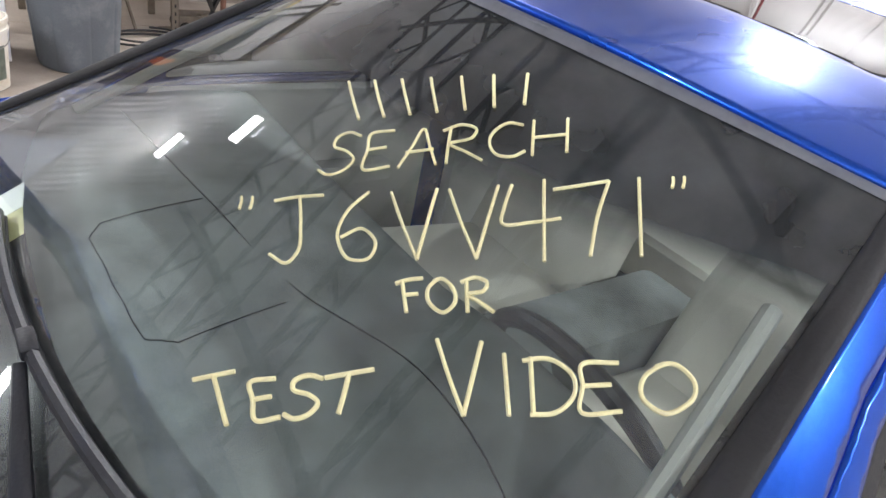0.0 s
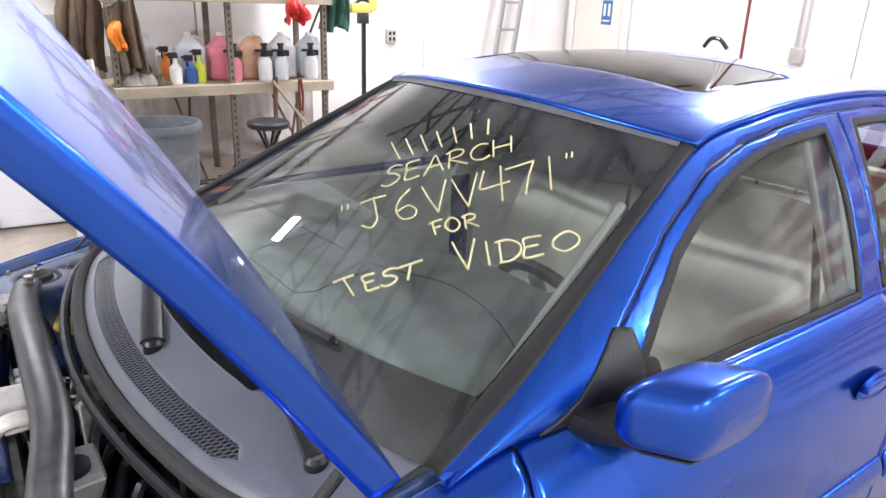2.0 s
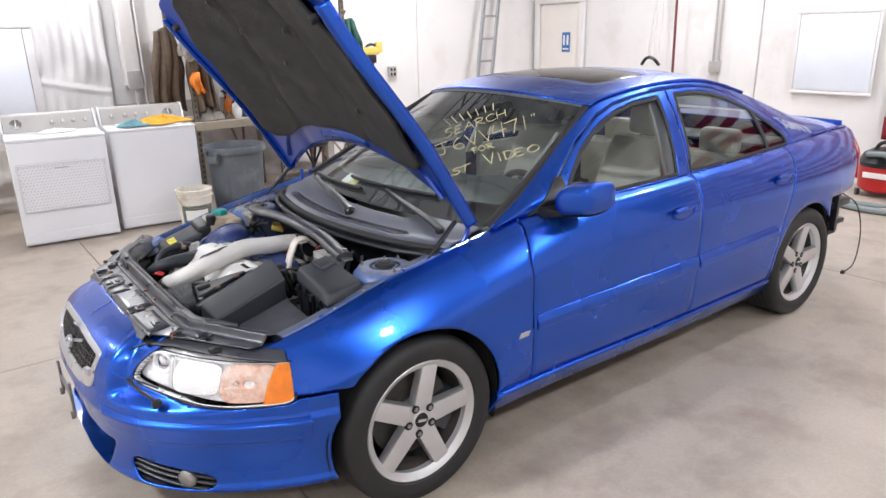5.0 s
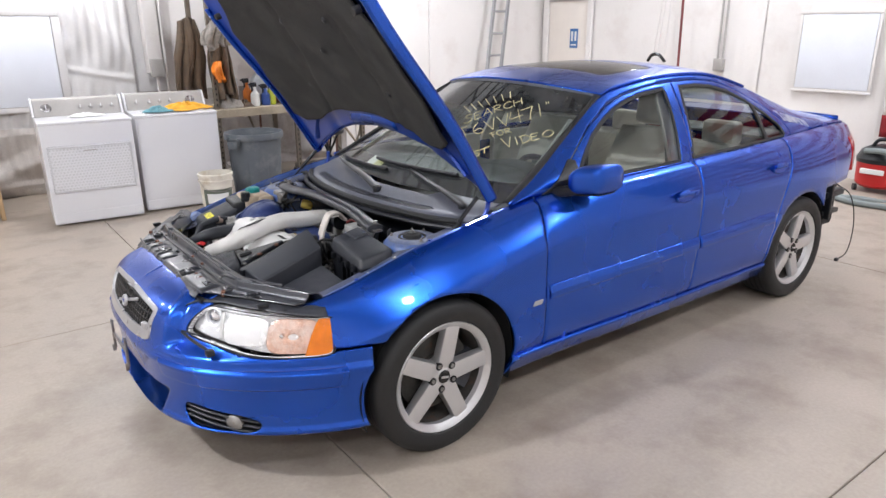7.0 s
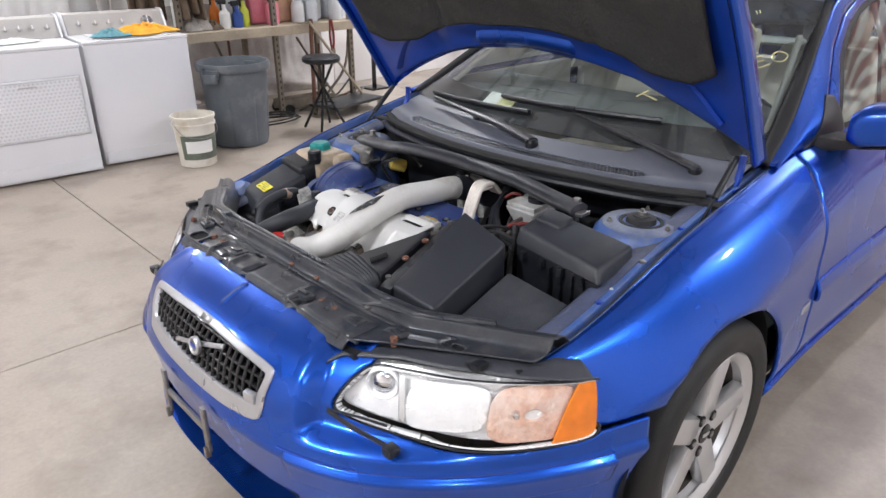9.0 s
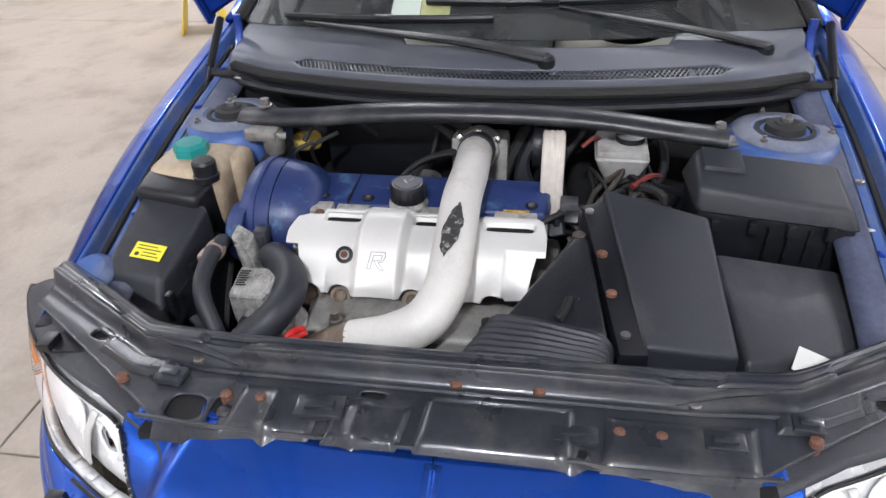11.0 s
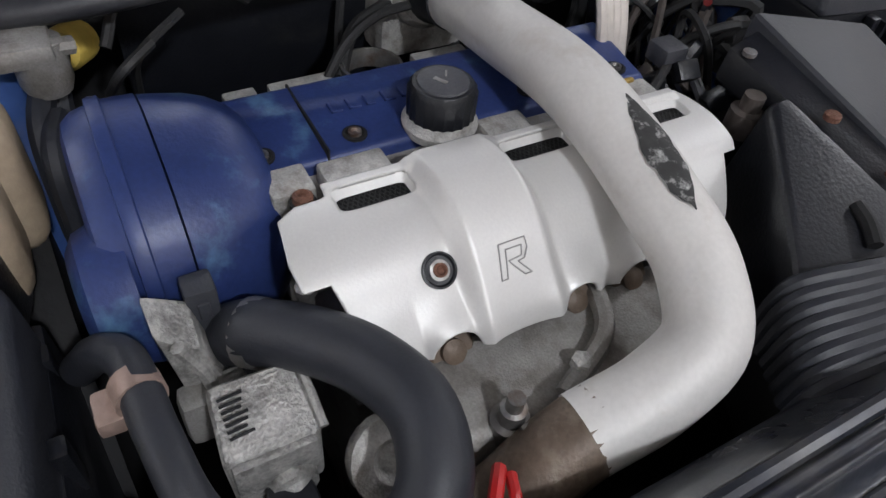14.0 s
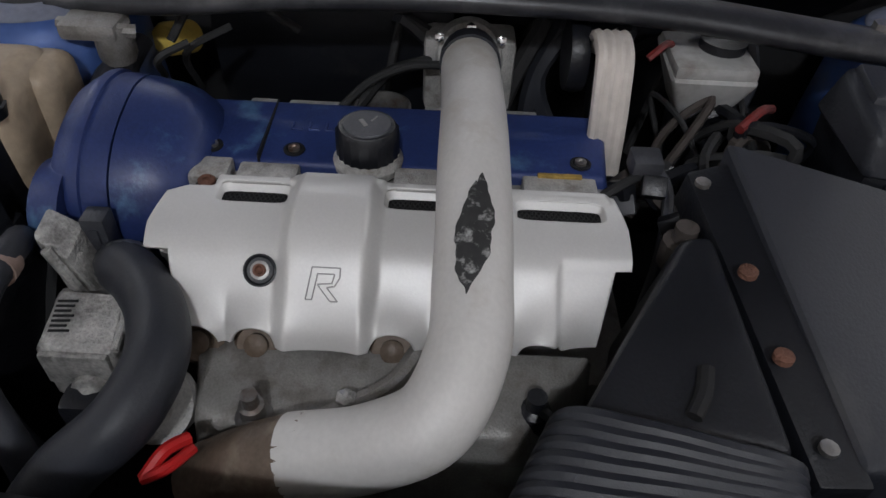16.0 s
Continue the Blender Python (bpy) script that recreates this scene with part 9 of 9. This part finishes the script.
def hanging(name, label, mat, x, y, z, w, h, seed, category="jacket"):
    rnd = random.Random(seed)
    ph = [rnd.uniform(0, 6.28) for _ in range(6)]
    def fn(u, v):
        k = 0.45 + 0.55 * np.minimum(1, v * 2.2)
        fold = 0.035 * np.sin(u * 9 + ph[0] + v) + 0.02 * np.sin(u * 17 + ph[1] - 2 * v)
        return np.stack([u * w * k + 0.02 * np.sin(5 * v + ph[2]), fold * (0.4 + v) - 0.08 * (1 - u**2) * np.sin(np.pi * np.minimum(1, v + 0.2)), -v * h - 0.05 * h * np.abs(u) * (1 - v) + 0.03 * np.sin(4 * u + ph[3]) * v], -1)
    me = sheet(fn, (-1, 1, 40), (0, 1, 36), mat)
    return tagged(part(name, me, m=pose(x, y, z), solid=0.02), label, category)


hanging("brown_coat", "brown canvas work coat hanging from the shelf post", CLOTH_BROWN, 0.80, 4.5, 1.75, 0.16, 0.78, 2)
hanging("brown_overall", "brown work overall hanging from the shelving", CLOTH_BROWN, 1.08, 4.40, 1.68, 0.12, 0.72, 4)
hanging("safety_strap", "orange safety strap hanging from the shelving", ORANGE, 1.0, 4.28, 1.32, 0.03, 0.17, 6, "strap")
hanging("cloth_hat", "grey cloth hat hung on the shelf post", CLOTH_GREY, 0.99, 4.27, 1.72, 0.09, 0.26, 9, "hat")
hanging("green_coat", "dark green coat hanging from the shelf's end", CLOTH_GREEN, 2.86, 4.50, 1.82, 0.13, 0.55, 7)
hanging("red_bag", "small red bag hanging below the upper shelf", RED, 2.40, 4.28, 1.50, 0.10, 0.16, 21, "bag")
t = thing("cordless_tool", "yellow and black cordless tool hung by the shelf", "power tool", (3.36, 4.86, 1.40))
part("body", join(box(-0.14, 0.1, -0.04, 0.04, 0, 0.09, 0.02), box(0.06, 0.15, -0.035, 0.035, 0.02, 0.15, 0.02)), YELLOW, t, "yellow motor body")
part("grip", tube([(-0.12, 0, 0.05), (-0.02, 0, 0.12), (0.1, 0, 0.1)], 0.016, 14, 8), PLASTIC, t)
part("battery", box(-0.05, 0.05, -0.04, 0.04, -0.1, -0.002, 0.01), PLASTIC, t)
t = thing("black_post", "thin black steel stand beside the shelving", "stand", (3.39, 4.90, 0))
part("pole", box(-0.018, 0.018, -0.018, 0.018, 0.0, 1.42, 0.003), GLOSS_BLACK, t)
part("foot", box(-0.12, 0.12, -0.12, 0.12, 0, 0.02, 0.004), GLOSS_BLACK, t)
t = thing("wall_outlet", "grey steel outlet box on the wall", "outlet", (4.0, Y1 - 0.03, 1.15))
part("box", box(-0.06, 0.06, -0.05, 0, -0.07, 0.07, 0.006), PANEL_GREY, t)
for dx, dz in ((-0.025, 0.03), (0.025, 0.03), (-0.025, -0.03), (0.025, -0.03)):
    part("socket", box(dx - 0.015, dx + 0.015, -0.055, -0.049, dz - 0.018, dz + 0.018, 0.003), DARK, t)

# low clutter under the shelf
t = thing("floor_jack", "low trolley jack under the shelf", "jack", (2.2, 4.5, 0.0))
part("frame", join(box(-0.3, 0.3, -0.1, -0.07, 0.04, 0.14, 0.01), box(-0.3, 0.3, 0.07, 0.1, 0.04, 0.14, 0.01), box(-0.1, 0.1, -0.08, 0.08, 0.08, 0.12)), SLOT_STEEL, t)
for wx in (-0.25, 0.25):
    for wy in (-0.12, 0.12):
        part("wheel", lathe([(0.0, -0.015), (0.05, -0.015), (0.05, 0.015), (0, 0.015)], 16, pose(wx, wy, 0.05, 90, 0, 0)), GLOSS_BLACK, t)
part("handle", tube([(0.25, 0, 0.1), (0.5, 0, 0.35), (0.62, 0.05, 0.75)], 0.014, 12, 8), SLOT_STEEL, t)
t = thing("creeper", "black wheeled shop creeper on the floor", "creeper", (2.45, 4.12, 0.0), 12)
part("deck", box(-0.35, 0.35, -0.18, 0.18, 0.09, 0.12, 0.012), PLASTIC, t)
for wx in (-0.3, 0.3):
    for wy in (-0.15, 0.15):
        part("castor", lathe([(0.0, -0.012), (0.042, -0.012), (0.042, 0.012), (0, 0.012)], 14, pose(wx, wy, 0.045, 90, 0, 30)), SLOT_STEEL, t)
t = thing("cable_coil", "loose black cable on the floor by the shelf", "cable", (1.65, 4.2, 0.0))
part("cable", tube([(0.3 * math.cos(a) * (1 - a * 0.02), 0.16 * math.sin(a), 0.012 + 0.004 * a) for a in np.linspace(0, 14, 60)], 0.008, 140, 6), RUBBER, t)
for i, (x, y, a, l) in enumerate(((1.5, 4.7, 20, 1.1), (1.62, 4.72, -14, 1.0), (2.35, 4.6, 35, 0.8), (2.6, 4.7, -25, 0.9))):
    t = thing("pry_bar", "long dark steel bar leaning under the shelf", "bar", (x, y, 0.0), group="leaning bars")
    part("bar", tube([(0, -0.25, 0.012), (0.2 * math.sin(radians(a)), 0.0, l * 0.35), (0.45 * math.sin(radians(a)), 0.2, l * 0.72)], 0.012, 10, 8), SLOT_STEEL if i % 2 else RUST, t)

POLE_WOOD = material("grey_brown_pole", (0.34, 0.28, 0.21), 0.7, var=0.25, scale=16, fine=90, bump=0.15)
t = thing("wooden_pole", "long bare wooden pole leaning against the shelf post", "pole", (2.82, 4.26, 0.0))
part("pole", tube([(0, 0, 0.014), (-0.32, 0.01, 0.43), (-0.645, 0.02, 0.86)], 0.013, 10, 10), POLE_WOOD, t)
t = thing("iron_bar", "dark rusty iron bar standing against the shelf edge", "bar", (2.17, 4.285, 0.0), group="leaning bars")
part("bar", tube([(0, 0, 0.005), (0.02, 0.005, 0.45), (0.04, 0.015, 0.88)], 0.02, 10, 10), RUST, t)
t = thing("strap_clamp", "red strap clamp hanging below the shelf", "clamp", (2.44, 4.30, 0.56))
part("strap", tube([(0, 0, 0.30), (0.012, -0.01, 0.15), (0.0, 0, 0.0), (-0.02, 0.005, 0.12), (-0.015, 0, 0.30)], 0.011, 30, 8), RED_OLD, t)
part("buckle", box(-0.022, 0.02, -0.016, 0.012, -0.02, 0.03, 0.005), SLOT_STEEL, t)
rnd = random.Random(21)
for k in range(7):
    t = thing("steel_rod", "thin dirty steel rod lying under the shelf", "rod", (2.05 + 0.11 * k, 4.44 + 0.05 * (k % 3), 0.0), rnd.uniform(-35, 35), group="steel rods")
    part("rod", tube([(-0.28, 0, 0.012 + 0.03 * (k % 3)), (0.0, 0, 0.05 + 0.03 * (k % 2)), (0.30, 0.02, 0.10 + 0.05 * (k % 3))], 0.010, 8, 8), (SLOT_STEEL, RUST, PLASTIC)[k % 3], t)

# steel column with switch box
t = thing("conduit_column", "white steel wall column with a grey switch box", "column", (0.66, Y1 - 0.12, 0))
part("post", join(box(-0.075, 0.075, -0.08, 0.08, 1.18, Z1, 0.006), box(-0.012, 0.012, -0.09, -0.066, 0.0, 1.18)), WALL_WHITE, t)
part("switch_box", box(-0.07, 0.07, -0.14, -0.08, 1.14, 1.33, 0.01), PANEL_GREY, t)
part("conduit", tube([(0.11, -0.05, 0.0), (0.11, -0.05, Z1)], 0.014, 4, 8), WALL_WHITE, t)

LADDER_ALU = material("dull_aluminium", (0.36, 0.36, 0.37), 0.5, 0.3, var=0.15, scale=9, bump=0.05)
# ladder against the corner
t = thing("ladder", "aluminium extension ladder leaning on the wall", "ladder", (0, 0, 0))
la, lb = Vector((5.10, 5.06, 0)), Vector((5.80, 5.37, 3.4))
right = Vector((0.27, 0, 0))
for s in (0, 1):
    a, c = la + right * s, lb + right * s
    d = c - a
    part("rail", box(-0.012, 0.012, -0.035, 0.035, 0, d.length, 0.003, m=Matrix.Translation(a) @ d.to_track_quat("Z", "Y").to_matrix().to_4x4()), LADDER_ALU, t)
for k in range(1, 11):
    p = la.lerp(lb, k / 11.0)
    part("rung", tube([p, p + right * 0.5, p + right], 0.016, 4, 8), LADDER_ALU, t)
part("label", box(-0.005, 0.005, -0.03, 0.03, 0, 0.22, m=Matrix.Translation(la.lerp(lb, 0.42) + right * 1.05) @ (lb - la).to_track_quat("Z", "Y").to_matrix().to_4x4()), LABEL_YELLOW, t)

# hoist ropes, air hose, conduit on the end wall
t = thing("hoist_rope", "pale hoist rope with a dark hook hanging from the roof", "hoist", (0, 0, 0))
for dx in (-0.1, 0.0, 0.06):
    part("rope", tube([(5.9, 2.62 + dx, 1.3), (5.9, 2.62 + dx * 0.3 - 0.15, 3.0), (5.9, 2.45, Z1)], 0.012, 12, 6), WALL_WHITE, t)
part("hook", tube([(5.9, 2.75, 1.22), (5.9, 2.68, 1.3), (5.9, 2.6, 1.3), (5.9, 2.5, 1.22)], 0.02, 16, 8), GLOSS_BLACK, t)
t = thing("air_hose", "dark red air hose hanging down the end wall", "hose", (0, 0, 0))
part("hose", tube([(6.5, 2.72, 0.9), (6.5, 2.74, 2.2), (6.5, 2.76, Z1)], 0.016, 12, 8), material("red_hose", (0.16, 0.03, 0.03), 0.5), t)
t = thing("wall_conduit", "grey conduit with an outlet box on the end wall", "conduit", (0, 0, 0))
for dy in (0, 0.07):
    part("pipe", tube([(X1 - 0.04, 2.2 + dy, 1.2), (X1 - 0.04, 2.2 + dy, Z1)], 0.013, 4, 8), PANEL_GREY, t)
part("outlet_box", box(X1 - 0.08, X1 - 0.01, 2.17, 2.3, 1.1, 1.24, 0.006), PANEL_GREY, t)

# the striped flag on the end wall
FLAG_RED = material("flag_red_cloth", (0.26, 0.014, 0.02), 0.9, var=0.12, scale=4, fine=300, bump=0.1)
FLAG_WHITE = material("flag_white_cloth", (0.72, 0.7, 0.68), 0.9, var=0.06, scale=4, fine=300, bump=0.1)
FLAG_NAVY = material("flag_navy_cloth", (0.012, 0.02, 0.1), 0.9, var=0.1, scale=4, fine=300, bump=0.1)
flag = thing("wall_flag", "huge red and white striped flag hung flat on the wall", "flag", (X1 - 0.06, 0.25, 0.50))
SW = 0.228
for k in range(13):
    fn = lambda u, v, k=k: np.stack([-0.03 - 0.025 * np.sin(u * 2.1 + 0.4 * v) - 0.012 * np.sin(u * 5.3), -u, (k + v) * SW], -1)
    part("stripe", sheet(fn, (0.0, 5.4, 90), (0.0, 1.0, 5), FLAG_RED if k % 2 == 0 else FLAG_WHITE, flip=True), None, flag, "red stripe" if k % 2 == 0 else "white stripe", solid=0.004)
part("canton", sheet(lambda u, v: np.stack([-0.045 - 0.025 * np.sin(u * 2.1 + 2) - 0.012 * np.sin(u * 5.3), -u, v * SW], -1), (3.2, 5.41, 40), (6.0, 13.02, 10), FLAG_NAVY, flip=True), None, flag, "navy corner field", solid=0.004)

# shop vacuum with its hose
vac = thing("shop_vacuum", "red and black wet-dry shop vacuum with a grey hose", "vacuum", (6.3, 0.03, 0.0))
part("tank", lathe([(0, 0.05), (0.2, 0.05), (0.24, 0.08), (0.25, 0.3), (0.0, 0.3)], 32), RED, vac, "red tank")
part("motor_head", lathe([(0.255, 0.3), (0.262, 0.34), (0.22, 0.42), (0.15, 0.46), (0, 0.47)], 32), PLASTIC, vac)
part("badge", box(-0.262, -0.24, -0.1, 0.12, 0.2, 0.25, 0.004), PAPER, vac, "white name bar")
part("handle", tube([(-0.1, -0.1, 0.45), (-0.1, -0.06, 0.52), (-0.1, 0.06, 0.52), (-0.1, 0.1, 0.45)], 0.018, 16, 8), PLASTIC, vac)
for k in range(4):
    a = radians(45 + 90 * k)
    part("castor", lathe([(0, -0.015), (0.035, -0.015), (0.035, 0.015), (0, 0.015)], 14, pose(0.25 * math.cos(a), 0.25 * math.sin(a), 0.037, 90, 0, 40)), PLASTIC, vac)
HOSE_GREY = material("grey_ribbed_hose", (0.22, 0.25, 0.25), 0.6, var=0.1, bump=0.1)
pts = [(-0.2, 0.12, 0.42), (-0.28, -0.1, 0.44), (-0.2, -0.35, 0.3), (-0.3, -0.4, 0.05), (-0.7, 0.0, 0.03), (-0.9, 0.45, 0.03), (-0.6, 0.5, 0.03), (-0.85, -0.1, 0.03), (-0.7, -0.8, 0.03)]
part("hose", tube([(x, y, z + 0.0) for x, y, z in pts], 0.028, 120, 10), HOSE_GREY, vac)


SIGN_YELLOW = material("sign_yellow", (0.85, 0.62, 0.03), 0.45, var=0.06, bump=0.02)
BENCH_X = -1.05
# yellow sign on the floor beside the car
t = thing("floor_sign", "yellow plastic folding floor sign standing on the concrete", "sign", (3.45, 2.5, 0.0), 20)
for sgn in (-1, 1):
    part("panel", hexa([(-0.14, sgn * 0.16 - 0.006, 0.002), (0.14, sgn * 0.16 - 0.006, 0.002), (0.14, sgn * 0.16 + 0.006, 0.002), (-0.14, sgn * 0.16 + 0.006, 0.002)], [(-0.10, sgn * 0.012 - 0.006, 0.58), (0.10, sgn * 0.012 - 0.006, 0.58), (0.10, sgn * 0.012 + 0.006, 0.58), (-0.10, sgn * 0.012 + 0.006, 0.58)], 0.003), SIGN_YELLOW, t)
part("handle", tube([(-0.05, 0, 0.58), (-0.04, 0, 0.63), (0.04, 0, 0.63), (0.05, 0, 0.58)], 0.01, 20, 8), SIGN_YELLOW, t)

# wooden bench with a polishing machine at the wall
PLY = material("tan_plywood", (0.5, 0.34, 0.19), 0.6, var=0.15, scale=3, fine=50, bump=0.08, dirt=(0.3, 0.2, 0.11), dirt_amount=0.15)
t = thing("workbench", "tan plywood workbench against the foam wall", "workbench", (BENCH_X, 4.33, 0))
part("side_panel", box(-0.035, 0.0, 0.0, 0.62, 0.003, 0.90, 0.004), PLY, t)
part("front_panel", box(-1.3, -0.037, 0.02, 0.05, 0.06, 0.90, 0.004), PLY, t)
part("bench_top", box(-1.35, 0.02, -0.03, 0.66, 0.903, 0.94, 0.005), PLY, t)
part("side_panel", box(-1.34, -1.305, 0.0, 0.62, 0.003, 0.90, 0.004), PLY, t)
t = thing("bench_polisher", "grey bench polishing machine with a flat disc", "polisher", (BENCH_X - 0.12, 4.55, 0.94))
part("motor", join(lathe([(0.0, -0.17), (0.05, -0.17), (0.075, -0.15), (0.08, 0.1), (0.05, 0.14), (0, 0.15)], 28, pose(-0.1, 0, 0.14, 0, 90, 0)), box(-0.18, -0.03, -0.06, 0.06, 0.0, 0.08, 0.01)), PANEL_GREY, t)
part("shaft", lathe([(0.012, 0), (0.012, 0.14), (0, 0.14)], 14, pose(0.04, 0, 0.14, 0, 90, 0)), STEEL, t)
part("disc", lathe([(0, 0), (0.085, 0.0), (0.088, 0.01), (0.05, 0.02), (0, 0.02)], 32, pose(0.16, 0, 0.14, 0, 90, 0)), CAST, t)
